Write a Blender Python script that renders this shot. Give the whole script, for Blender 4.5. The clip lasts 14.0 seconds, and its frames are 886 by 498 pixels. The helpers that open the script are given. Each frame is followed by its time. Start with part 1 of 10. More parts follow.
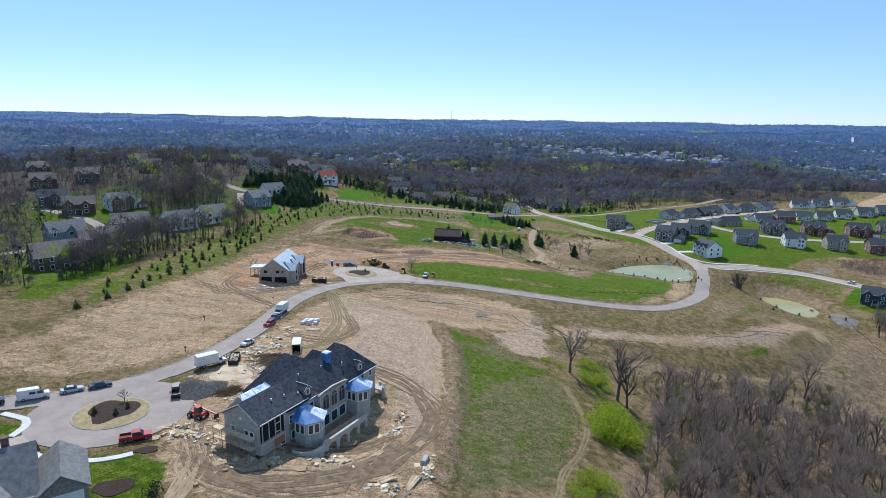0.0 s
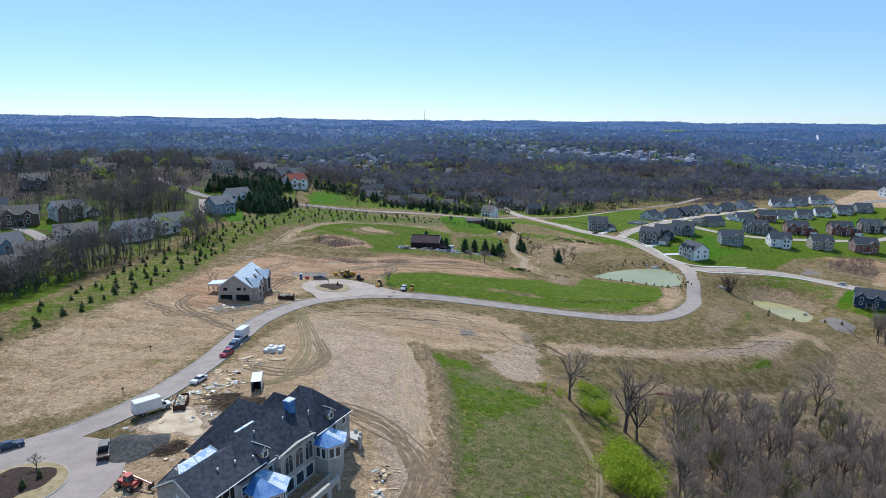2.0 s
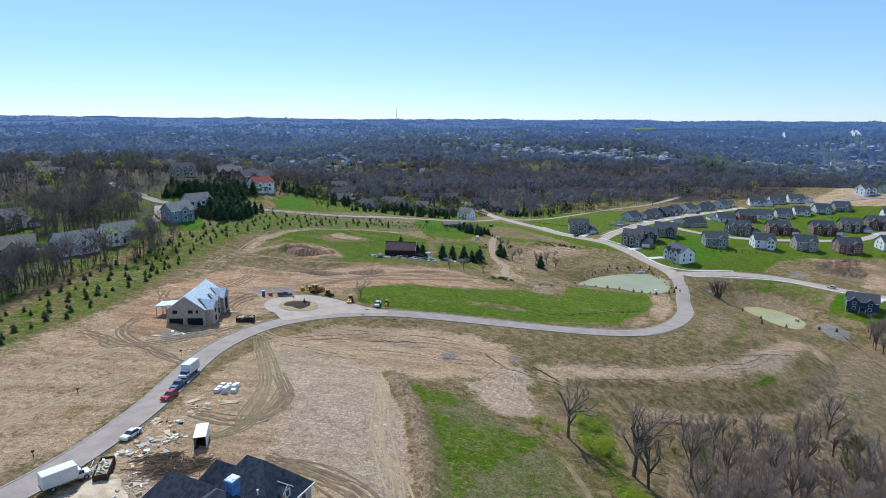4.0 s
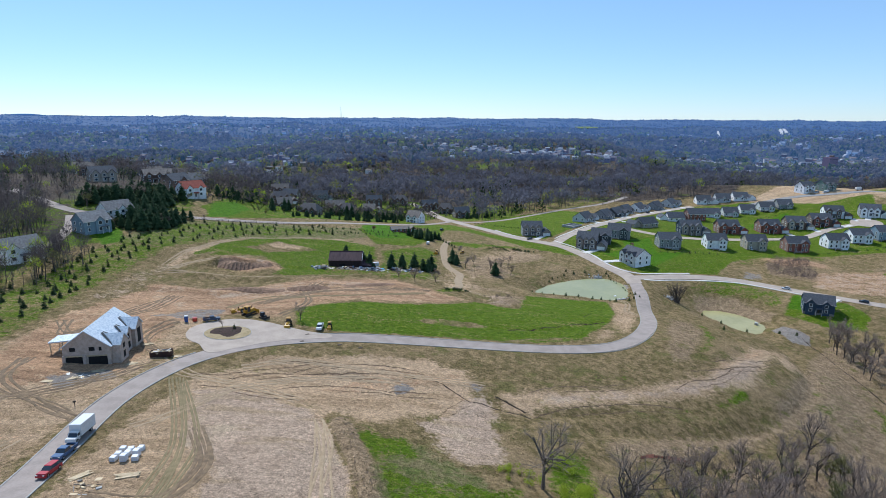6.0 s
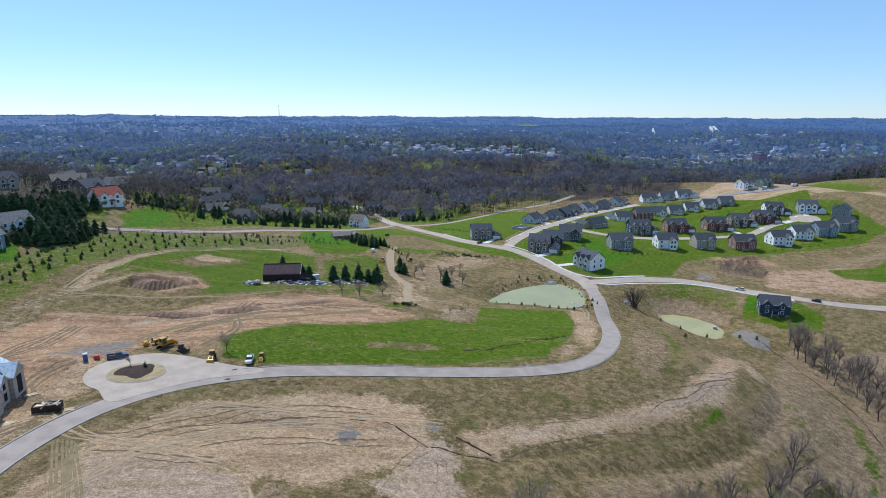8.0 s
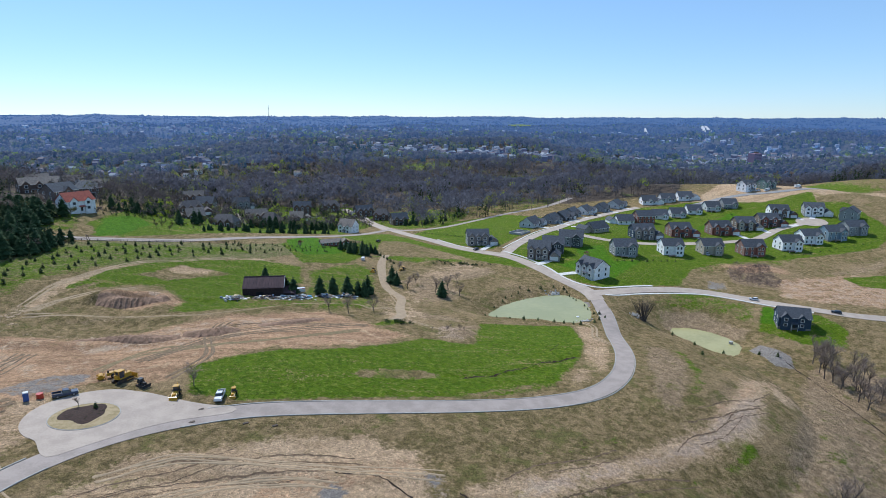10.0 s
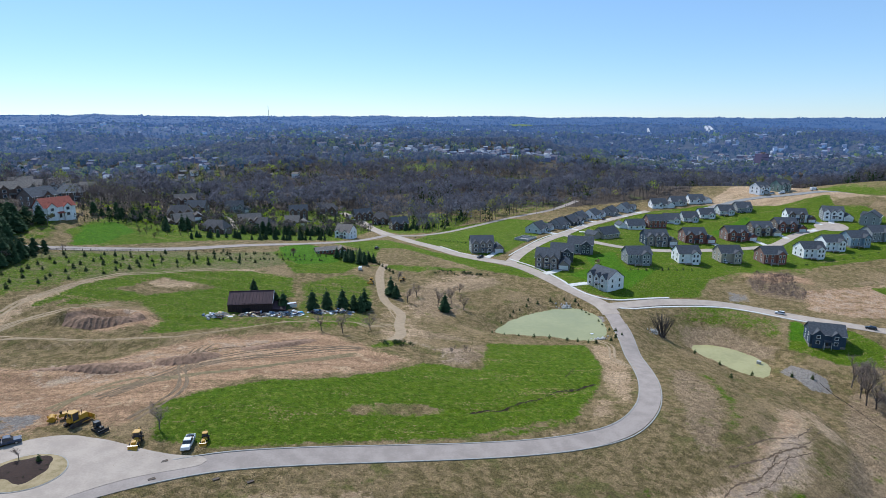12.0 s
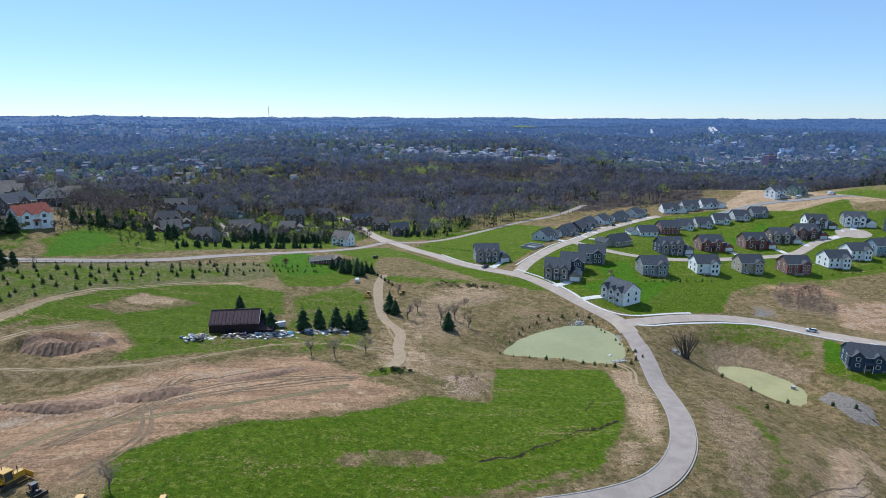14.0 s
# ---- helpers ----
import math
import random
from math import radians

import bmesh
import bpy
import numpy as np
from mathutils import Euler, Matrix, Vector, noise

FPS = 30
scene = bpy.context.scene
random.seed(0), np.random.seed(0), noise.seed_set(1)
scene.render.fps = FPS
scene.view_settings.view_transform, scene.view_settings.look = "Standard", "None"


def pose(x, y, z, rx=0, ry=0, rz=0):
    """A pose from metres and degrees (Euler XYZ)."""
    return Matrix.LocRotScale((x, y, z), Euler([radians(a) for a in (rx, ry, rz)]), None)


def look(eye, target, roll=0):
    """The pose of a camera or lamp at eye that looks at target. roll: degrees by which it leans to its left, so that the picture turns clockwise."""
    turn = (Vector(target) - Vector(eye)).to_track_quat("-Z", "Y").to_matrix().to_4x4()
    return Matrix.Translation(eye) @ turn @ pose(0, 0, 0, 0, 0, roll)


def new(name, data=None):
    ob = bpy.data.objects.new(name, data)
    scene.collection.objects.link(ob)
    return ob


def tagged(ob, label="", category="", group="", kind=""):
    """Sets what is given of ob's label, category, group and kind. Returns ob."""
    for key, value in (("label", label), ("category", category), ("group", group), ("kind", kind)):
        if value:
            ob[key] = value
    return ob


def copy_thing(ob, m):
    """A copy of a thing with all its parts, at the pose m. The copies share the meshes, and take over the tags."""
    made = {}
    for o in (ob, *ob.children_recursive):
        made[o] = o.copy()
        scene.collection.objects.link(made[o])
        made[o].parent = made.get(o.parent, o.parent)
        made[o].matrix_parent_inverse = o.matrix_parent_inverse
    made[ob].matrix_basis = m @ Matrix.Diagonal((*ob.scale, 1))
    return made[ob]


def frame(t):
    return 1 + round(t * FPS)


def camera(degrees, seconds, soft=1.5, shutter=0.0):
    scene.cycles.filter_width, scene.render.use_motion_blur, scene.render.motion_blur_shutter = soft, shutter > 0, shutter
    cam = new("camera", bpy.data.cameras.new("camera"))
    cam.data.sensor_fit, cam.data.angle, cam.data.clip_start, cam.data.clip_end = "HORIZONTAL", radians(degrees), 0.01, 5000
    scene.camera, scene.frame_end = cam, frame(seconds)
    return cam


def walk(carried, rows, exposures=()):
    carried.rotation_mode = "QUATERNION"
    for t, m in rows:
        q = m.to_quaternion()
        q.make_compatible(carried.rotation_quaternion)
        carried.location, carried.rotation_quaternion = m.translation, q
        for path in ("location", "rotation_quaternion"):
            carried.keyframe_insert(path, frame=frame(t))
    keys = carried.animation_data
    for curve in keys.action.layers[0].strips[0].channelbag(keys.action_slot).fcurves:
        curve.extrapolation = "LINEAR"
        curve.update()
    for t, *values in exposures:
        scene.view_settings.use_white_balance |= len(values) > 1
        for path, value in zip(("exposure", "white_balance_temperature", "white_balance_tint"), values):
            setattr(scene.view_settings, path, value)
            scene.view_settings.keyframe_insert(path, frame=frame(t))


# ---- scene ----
EV = 0.0
cam = camera(75.35, 14.0, soft=0.5)
# seconds, east, north, height, heading, pitch, roll
FLIGHT = [
    (0, 0.00, 0.00, 72.02, 5.613, -12.566, 0.968),
    (0.5, -1.34, 5.12, 71.90, 5.279, -12.547, 0.897),
    (1, -2.52, 10.46, 71.65, 4.882, -12.506, 0.818),
    (1.5, -3.46, 16.22, 71.57, 3.930, -12.530, 0.684),
    (2, -4.35, 21.65, 71.24, 2.986, -12.470, 0.611),
    (2.5, -5.12, 27.21, 71.36, 2.297, -12.514, 0.573),
    (3, -5.77, 32.49, 71.49, 1.743, -12.538, 0.484),
    (5.5, -7.27, 61.05, 71.86, -3.185, -12.616, 0.456),
    (6, -7.25, 66.84, 72.05, -4.952, -12.656, 0.432),
    (6.5, -7.04, 72.89, 72.05, -7.115, -12.677, 0.343),
    (7, -7.05, 78.84, 71.97, -8.719, -12.694, 0.336),
    (7.5, -6.65, 84.82, 72.07, -9.557, -12.714, 0.341),
    (8, -6.08, 90.63, 72.29, -10.595, -12.788, 0.298),
    (10.5, -3.21, 118.99, 72.09, -11.487, -12.765, 0.260),
    (11, -2.42, 124.43, 71.94, -11.474, -12.711, 0.206),
    (11.5, -1.34, 130.17, 72.16, -11.378, -12.742, 0.220),
    (12, -0.46, 135.69, 72.45, -11.391, -12.802, 0.246),
    (12.5, 0.37, 141.40, 72.71, -11.470, -12.765, 0.271),
    (13, 1.36, 146.87, 72.87, -11.403, -12.781, 0.285),
    (13.5, 2.37, 152.77, 72.73, -11.304, -12.764, 0.293),
    (14, 3.16, 158.43, 72.48, -11.268, -12.695, 0.248),
]
walk(cam, [(t, pose(x, y, z, 90 + pitch, 0, yaw) @ pose(0, 0, 0, 0, 0, roll)) for t, x, y, z, yaw, pitch, roll in FLIGHT],
     exposures=[(0, EV, 5450, 10), (14, EV, 5450, 10)])
# end of camera

# ---------- light ----------
SUN_EL, SUN_AZ = 48.0, -24.0          # azimuth from +y, negative to the west
sun_dir = Vector((math.sin(radians(SUN_AZ)) * math.cos(radians(SUN_EL)), math.cos(radians(SUN_AZ)) * math.cos(radians(SUN_EL)), math.sin(radians(SUN_EL))))
world = bpy.data.worlds.new("sky")
scene.world = world
world.use_nodes = True
wn = world.node_tree.nodes
sky = wn.new("ShaderNodeTexSky")
sky.sky_type, sky.sun_disc = "NISHITA", False
sky.sun_elevation, sky.sun_rotation = radians(SUN_EL), radians(SUN_AZ)
sky.altitude, sky.air_density, sky.dust_density, sky.ozone_density = 900, 1.0, 0.05, 4.0
# thin even spring haze over the clear sky
veil = wn.new("ShaderNodeMix")
veil.data_type = "RGBA"
veil.inputs["Factor"].default_value, veil.inputs["B"].default_value = 0.24, (5.4, 7.6, 9.0, 1)
world.node_tree.links.new(sky.outputs[0], veil.inputs["A"])
world.node_tree.links.new(veil.outputs["Result"], wn["Background"].inputs[0])
wn["Background"].inputs[1].default_value = 0.112
sun = new("sun", bpy.data.lights.new("sun", "SUN"))
sun.data.energy, sun.data.angle, sun.data.color = 4.55, radians(0.53), (1.0, 0.915, 0.765)
sun.matrix_world = look((0, 0, 0), -sun_dir)

# ---------- the lie of the land ----------
# spot heights (east, north, height) of the building site
SITE = [(-60, 20, 16.1), (0, 20, 7.6), (90, 110, -23.1), (-85, 100, 10.2), (-30, 115, 8.4), (20, 125, -0.6), (-145, 180, 12.3), (-95, 180, 6.2), (-45, 170, 6.3), (10, 180, -4.0),
        (140, 220, -34.3), (95, 222, -22.6), (-70, 210, 4.3), (-20, 222, -2.7), (45, 232, -10.7), (100, 245, -17.9), (-140, 270, 6.2), (-90, 310, -0.2), (-40, 290, -0.1), (10, 275, -5.7),
        (60, 290, -12.3), (125, 270, -17.0), (190, 305, -32.2), (170, 350, -29.0), (110, 355, -22.2), (45, 330, -13.1), (-5, 330, -5.5), (-85, 370, -2.1), (-30, 390, -8.4), (25, 400, -15.1)]
# spot heights of the slopes and the housing estate round it
ROUND = [(100, 440, -18.4), (170, 400, -21.4), (240, 400, -23.8), (300, 420, -23.0), (240, 340, -25.4), (190, 480, -16.6), (95, 525, -17.0), (20, 470, -13.0), (-40, 460, -4.1), (-135, 370, 7.2),
         (-140, 450, 10.6), (-160, 520, 16.9), (-240, 490, 25.7), (-230, 320, 10.2), (-170, 210, 10.0), (-250, 150, 17.2), (-110, 520, 5.1), (30, 570, -19.0), (-40, 650, -19.8), (60, 650, -25.1),
         (170, 560, -13.8), (250, 680, -13.9), (320, 580, -16.3), (420, 530, -11.1), (465, 610, 4.5), (600, 500, -0.4), (320, 300, -35.1), (210, 130, -49.4), (-400, 450, 23.6), (450, 700, 7.8)]


def plate(spots):
    """A thin plate bent through the spot heights, as a function of east and north."""
    p = np.array(spots, float)
    q, n = p[:, :2] / 100, len(p)
    bend = lambda r2: 0.5 * r2 * np.log(r2 + 1e-9)  # noqa: E731
    a = bend(((q[:, None] - q[None]) ** 2).sum(2))
    o = np.c_[np.ones(n), q]
    s = np.linalg.solve(np.block([[a, o], [o.T, np.zeros((3, 3))]]), np.r_[p[:, 2], 0, 0, 0])

    def height(x, y):
        x, y = np.asarray(x, float) / 100, np.asarray(y, float) / 100
        z = s[n] + s[n + 1] * x + s[n + 2] * y
        for (u, v), c in zip(q, s[:n]):
            z = z + c * bend((x - u) ** 2 + (y - v) ** 2)
        return z

    return height


near_land = plate(SITE + ROUND)


def smooth(a, b, x):
    t = np.clip((x - a) / (b - a), 0, 1)
    return t * t * (3 - 2 * t)


def waves(x, y, scale, seed):
    """Cheap rolling relief between -1 and 1."""
    r = np.random.RandomState(seed)
    out = 0
    for k in range(6):
        a, f, p = r.uniform(0, 6.283), r.uniform(0.6, 1.7) / scale, r.uniform(0, 6.283)
        out = out + np.sin((x * math.cos(a) + y * math.sin(a)) * f * 6.283 + p)
    return out / 3.0


def far_land(x, y):
    d = np.hypot(x, y - 120)
    h = np.interp(d, [0, 650, 800, 920, 1100, 1380, 1600, 2200, 3000, 3800, 4500, 6000], [-38, -40, -42, -33, -14, 6, 9, 14, 30, 50, 76, 76])
    # side valleys to the west and east of the wooded spur, a grassy hill beyond the estate
    h = h - 24 * smooth(260, 620, np.abs(x - 160)) * smooth(850, 1150, d) * (1 - smooth(1500, 2300, d))
    h = h + 38 * np.exp(-(((x - 690) / 190) ** 2 + ((y - 700) / 130) ** 2))
    return h + waves(x, y, 900, 5) * np.interp(d, [700, 1100, 2000, 3600, 4600], [0, 6, 14, 12, 7]) + waves(x, y, 330, 6) * np.interp(d, [900, 1400, 3000, 4600], [0, 4, 5, 3])


def inside(x, y, poly):
    """Signed distance to a polygon's edge, positive within."""
    x, y = np.asarray(x, float), np.asarray(y, float)
    best, odd = np.full(x.shape, 1e18), np.zeros(x.shape, bool)
    for (ax, ay), (bx, by) in zip(poly, poly[1:] + poly[:1]):
        dx, dy = bx - ax, by - ay
        t = np.clip(((x - ax) * dx + (y - ay) * dy) / (dx * dx + dy * dy + 1e-9), 0, 1)
        best = np.minimum(best, (x - ax - t * dx) ** 2 + (y - ay - t * dy) ** 2)
        odd ^= ((ay > y) != (by > y)) & (x < dx * (y - ay) / (dy if abs(dy) > 1e-9 else 1e-9) + ax)
    return np.where(odd, 1, -1) * np.sqrt(best)


def spline(pts, step=4.0, closed=False):
    """Points of a smooth line through pts."""
    p = np.array(pts, float)
    n = len(p)
    get = (lambda i: p[i % n]) if closed else (lambda i: p[min(max(i, 0), n - 1)])
    out = []
    for i in range(n if closed else n - 1):
        a, b, c, d = get(i - 1), get(i), get(i + 1), get(i + 2)
        m = max(2, int(np.linalg.norm(c - b) / step))
        for k in range(m):
            t = k / m
            out.append(0.5 * (2 * b + (c - a) * t + (2 * a - 5 * b + 4 * c - d) * t * t + (3 * b - a - 3 * c + d) * t ** 3))
    if not closed:
        out.append(p[-1])
    return np.array(out)


POND_A = [(72, 374), (85, 388), (104, 398), (121, 400), (128, 388), (125, 370), (118, 359), (110, 356), (98, 362), (84, 368)]
POND_B = [(165, 362), (179, 362), (188, 345), (184, 333), (175, 327), (169, 337)]
LEVEL_A, LEVEL_B = -23.0, -33.0
BERM = [(-21, 196), (-18, 185), (-13, 168), (-10, 140), (-9, 112), (-8, 96)]
ponds = [([tuple(p) for p in spline(POND_A, 4, True)], LEVEL_A), ([tuple(p) for p in spline(POND_B, 4, True)], LEVEL_B)]


def line_distance(x, y, line):
    best = np.full(np.shape(x), 1e18)
    for (ax, ay), (bx, by) in zip(line[:-1], line[1:]):
        dx, dy = bx - ax, by - ay
        t = np.clip(((x - ax) * dx + (y - ay) * dy) / (dx * dx + dy * dy + 1e-9), 0, 1)
        best = np.minimum(best, (x - ax - t * dx) ** 2 + (y - ay - t * dy) ** 2)
    return np.sqrt(best)


# heaps and cuts: east, north, radius, height
HEAPS = [(-88, 262, 9, 2.2), (-73, 352, 11, 2.6), (-90, 357, 9, 1.6), (268, 425, 18, 3.0), (250, 430, 9, 2.2), (-71, 119, 4.5, 1.7), (-64, 121, 3.5, 1.2), (60, 458, 10, 1.6), (75, 452, 9, 1.4), (23, 339, 6, 0.9), (45, 333, 11, 1.0), (-29, 104, 10, -2.6), (-25, 112, 7, -1.0)]


def ground(x, y):
    """Height of the ground."""
    x, y = np.asarray(x, float), np.asarray(y, float)
    w = smooth(480, 680, np.hypot(x - 60, y - 330))
    z = near_land(x, y) * (1 - w) + far_land(x, y) * w
    for poly, level in ponds:
        cx, cy = np.mean(poly, axis=0)
        close = np.hypot(x - cx, y - cy) < 70
        if np.any(close):
            d = inside(x, y, poly)
            bank = level + 0.15 + np.maximum(-d, 0) * 0.22
            z = np.where(close & (d > 0), np.minimum(level - 0.3 - 0.12 * np.clip(d, 0, 10), z), z)
            z = np.where(close & (d <= 0) & (d > -25), z * smooth(1, 25, -d) + bank * (1 - smooth(1, 25, -d)), z)
    for hx, hy, r, h in HEAPS:
        z = z + h * np.exp(-((x - hx) ** 2 + (y - hy) ** 2) / (r * r * 0.5))
    return z


def at(x, y, up=0.0):
    return float(ground(x, y)) + up


# ---------- mesh helpers ----------
class Geo:
    """Collects vertices and faces of one mesh."""

    def __init__(self):
        self.v, self.f, self.m = [], [], []

    def add(self, verts, faces, mat=0):
        n = len(self.v)
        self.v += [tuple(p) for p in verts]
        self.f += [tuple(i + n for i in f) for f in faces]
        self.m += [mat] * len(faces)
        return self

    def box(self, cx, cy, cz, sx, sy, sz, turn=0.0, mat=0, bevel=0.0):
        """A box whose base centre is at cx, cy, cz."""
        c, s = math.cos(radians(turn)), math.sin(radians(turn))
        out = []
        b = min(bevel, sx * 0.3, sy * 0.3)
        for z, k in ((cz, 0.0), (cz + sz - bevel, 0.0), (cz + sz, b)) if bevel else ((cz, 0.0), (cz + sz, 0.0)):
            for dx, dy in ((-1, -1), (1, -1), (1, 1), (-1, 1)):
                px, py = dx * (sx / 2 - k), dy * (sy / 2 - k)
                out.append((cx + px * c - py * s, cy + px * s + py * c, z))
        faces = [(3, 2, 1, 0)]
        rings = len(out) // 4
        for r in range(rings - 1):
            for i in range(4):
                j = (i + 1) % 4
                faces.append((4 * r + i, 4 * r + j, 4 * r + 4 + j, 4 * r + 4 + i))
        faces.append(tuple(4 * (rings - 1) + i for i in range(4)))
        return self.add(out, faces, mat)

    def prism(self, poly, z0, z1, mat=0):
        n = len(poly)
        v = [(x, y, z0) for x, y in poly] + [(x, y, z1) for x, y in poly]
        f = [tuple(range(n - 1, -1, -1)), tuple(range(n, 2 * n))] + [(i, (i + 1) % n, n + (i + 1) % n, n + i) for i in range(n)]
        return self.add(v, f, mat)

    def hull(self, low, high, mat=0):
        """A closed band between two rings of as many corners."""
        n = len(low)
        f = [tuple(range(n - 1, -1, -1)), tuple(range(n, 2 * n))] + [(i, (i + 1) % n, n + (i + 1) % n, n + i) for i in range(n)]
        return self.add(list(low) + list(high), f, mat)

    def profile(self, pts, x0, x1, mat=0, axis="x"):
        """A cross-section (side, up) drawn out along x or y."""
        n = len(pts)
        if axis == "x":
            v = [(x0, a, b) for a, b in pts] + [(x1, a, b) for a, b in pts]
        else:
            v = [(a, x0, b) for a, b in pts] + [(a, x1, b) for a, b in pts]
        f = [tuple(range(n)), tuple(range(2 * n - 1, n - 1, -1))] + [(i, n + i, n + (i + 1) % n, (i + 1) % n) for i in range(n)]
        return self.add(v, f, mat)

    def tube(self, a, b, ra, rb=None, n=6, mat=0, caps=True):
        a, b = Vector(a), Vector(b)
        rb = ra if rb is None else rb
        q = (b - a).to_track_quat("Z", "Y")
        v = []
        for p, r in ((a, ra), (b, rb)):
            for k in range(n):
                w = q @ Vector((math.cos(6.2832 * k / n) * r, math.sin(6.2832 * k / n) * r, 0))
                v.append(p + w)
        f = [(k, (k + 1) % n, n + (k + 1) % n, n + k) for k in range(n)]
        if caps:
            f += [tuple(range(n - 1, -1, -1)), tuple(range(n, 2 * n))]
        return self.add(v, f, mat)

    def slab(self, quad, thick, mat=0):
        """A sheet with four or more corners, given thickness downwards along its normal."""
        q = [Vector(p) for p in quad]
        nrm = (q[1] - q[0]).cross(q[2] - q[0]).normalized()
        if nrm.z < 0:
            q.reverse()
            nrm = -nrm
        n = len(q)
        v = q + [p - nrm * thick for p in q]
        f = [tuple(range(n)), tuple(range(2 * n - 1, n - 1, -1))] + [(i, n + i, n + (i + 1) % n, (i + 1) % n) for i in range(n)]
        return self.add(v, f, mat)

    def mesh(self, name, *mats):
        me = bpy.data.meshes.new(name)
        me.from_pydata(self.v, [], self.f)
        for m in mats:
            me.materials.append(m)
        if any(self.m):
            me.polygons.foreach_set("material_index", self.m)
        bm = bmesh.new()
        bm.from_mesh(me)
        bmesh.ops.recalc_face_normals(bm, faces=bm.faces)
        bm.to_mesh(me)
        bm.free()
        return me


def part(name, geo, material, parent=None, label="", smooth_shade=False):
    """Links a Geo (or a mesh) as one mesh object under a thing or under a part."""
    mats = material if isinstance(material, (tuple, list)) else (material,)
    me = geo if isinstance(geo, bpy.types.Mesh) else geo.mesh(name, *mats)
    if smooth_shade:
        me.polygons.foreach_set("use_smooth", [True] * len(me.polygons))
    ob = new(name, me)
    if parent is not None:
        ob.parent = parent
    return tagged(ob, label)


def thing(name, label, category, m=None, group="", kind=""):
    ob = new(name)
    ob.empty_display_size = 0.3
    if m is not None:
        ob.matrix_world = m
    return tagged(ob, label, category, group, kind)


def raw_mesh(name, verts, faces, mats, shade=False):
    """A mesh from arrays; all faces have as many corners."""
    verts, faces = np.asarray(verts, np.float32), np.asarray(faces, np.int32)
    me = bpy.data.meshes.new(name)
    k = faces.shape[1]
    me.vertices.add(len(verts))
    me.vertices.foreach_set("co", verts.ravel())
    me.loops.add(faces.size)
    me.loops.foreach_set("vertex_index", faces.ravel())
    me.polygons.add(len(faces))
    me.polygons.foreach_set("loop_start", np.arange(0, faces.size, k, dtype=np.int32))
    me.polygons.foreach_set("loop_total", np.full(len(faces), k, np.int32))
    me.polygons.foreach_set("use_smooth", np.full(len(faces), bool(shade)))
    me.update(calc_edges=True)
    for m in mats:
        me.materials.append(m)
    return me


# ---------- materials ----------
def stuff_mat(name, color, color2=None, scale=1.0, rough=0.85, metal=0.0, bump=0.0, bump_scale=None, spec=0.3, detail=6.0, spread=0.5, object_tone=0.0, stretch=(1, 1, 1), ramp=(0.35, 0.65)):
    """A surface that varies between two colours at two scales, with fine relief."""
    m = bpy.data.materials.new(name)
    m.use_nodes = True
    nt = m.node_tree
    n, l = nt.nodes, nt.links
    b = n["Principled BSDF"]
    b.inputs["Roughness"].default_value, b.inputs["Metallic"].default_value = rough, metal
    b.inputs["Specular IOR Level"].default_value = spec
    c2 = color2 or tuple(v * 0.72 for v in color)
    co = n.new("ShaderNodeTexCoord")
    mp = n.new("ShaderNodeMapping")
    mp.inputs["Scale"].default_value = stretch
    l.new(co.outputs["Object"], mp.inputs[0])
    t1, t2 = n.new("ShaderNodeTexNoise"), n.new("ShaderNodeTexNoise")
    t1.inputs["Scale"].default_value, t1.inputs["Detail"].default_value = scale, detail
    t2.inputs["Scale"].default_value, t2.inputs["Detail"].default_value = scale * 9, 3
    for t in (t1, t2):
        l.new(mp.outputs[0], t.inputs["Vector"])
    mixf = n.new("ShaderNodeMath")
    mixf.operation = "MULTIPLY_ADD"
    l.new(t2.outputs["Fac"], mixf.inputs[0])
    mixf.inputs[1].default_value = spread
    sub = n.new("ShaderNodeMath")
    sub.operation = "SUBTRACT"
    l.new(t1.outputs["Fac"], sub.inputs[0])
    sub.inputs[1].default_value = spread / 2
    l.new(sub.outputs[0], mixf.inputs[2])
    rp = n.new("ShaderNodeMapRange")
    rp.inputs["From Min"].default_value, rp.inputs["From Max"].default_value = ramp
    l.new(mixf.outputs[0], rp.inputs["Value"])
    mx = n.new("ShaderNodeMix")
    mx.data_type = "RGBA"
    mx.inputs["A"].default_value, mx.inputs["B"].default_value = (*color, 1), (*c2, 1)
    l.new(rp.outputs[0], mx.inputs["Factor"])
    col = mx.outputs["Result"]
    if object_tone:
        oi, hs = n.new("ShaderNodeObjectInfo"), n.new("ShaderNodeHueSaturation")
        mr = n.new("ShaderNodeMapRange")
        mr.inputs["To Min"].default_value, mr.inputs["To Max"].default_value = 1 - object_tone, 1 + object_tone
        l.new(oi.outputs["Random"], mr.inputs["Value"])
        l.new(mr.outputs[0], hs.inputs["Value"])
        l.new(col, hs.inputs["Color"])
        col = hs.outputs["Color"]
    l.new(col, b.inputs["Base Color"])
    if bump:
        bp, t3 = n.new("ShaderNodeBump"), n.new("ShaderNodeTexNoise")
        t3.inputs["Scale"].default_value, t3.inputs["Detail"].default_value = bump_scale or scale * 4, 5
        l.new(mp.outputs[0], t3.inputs["Vector"])
        bp.inputs["Strength"].default_value, bp.inputs["Distance"].default_value = 1.0, bump
        l.new(t3.outputs["Fac"], bp.inputs["Height"])
        l.new(bp.outputs[0], b.inputs["Normal"])
    return m


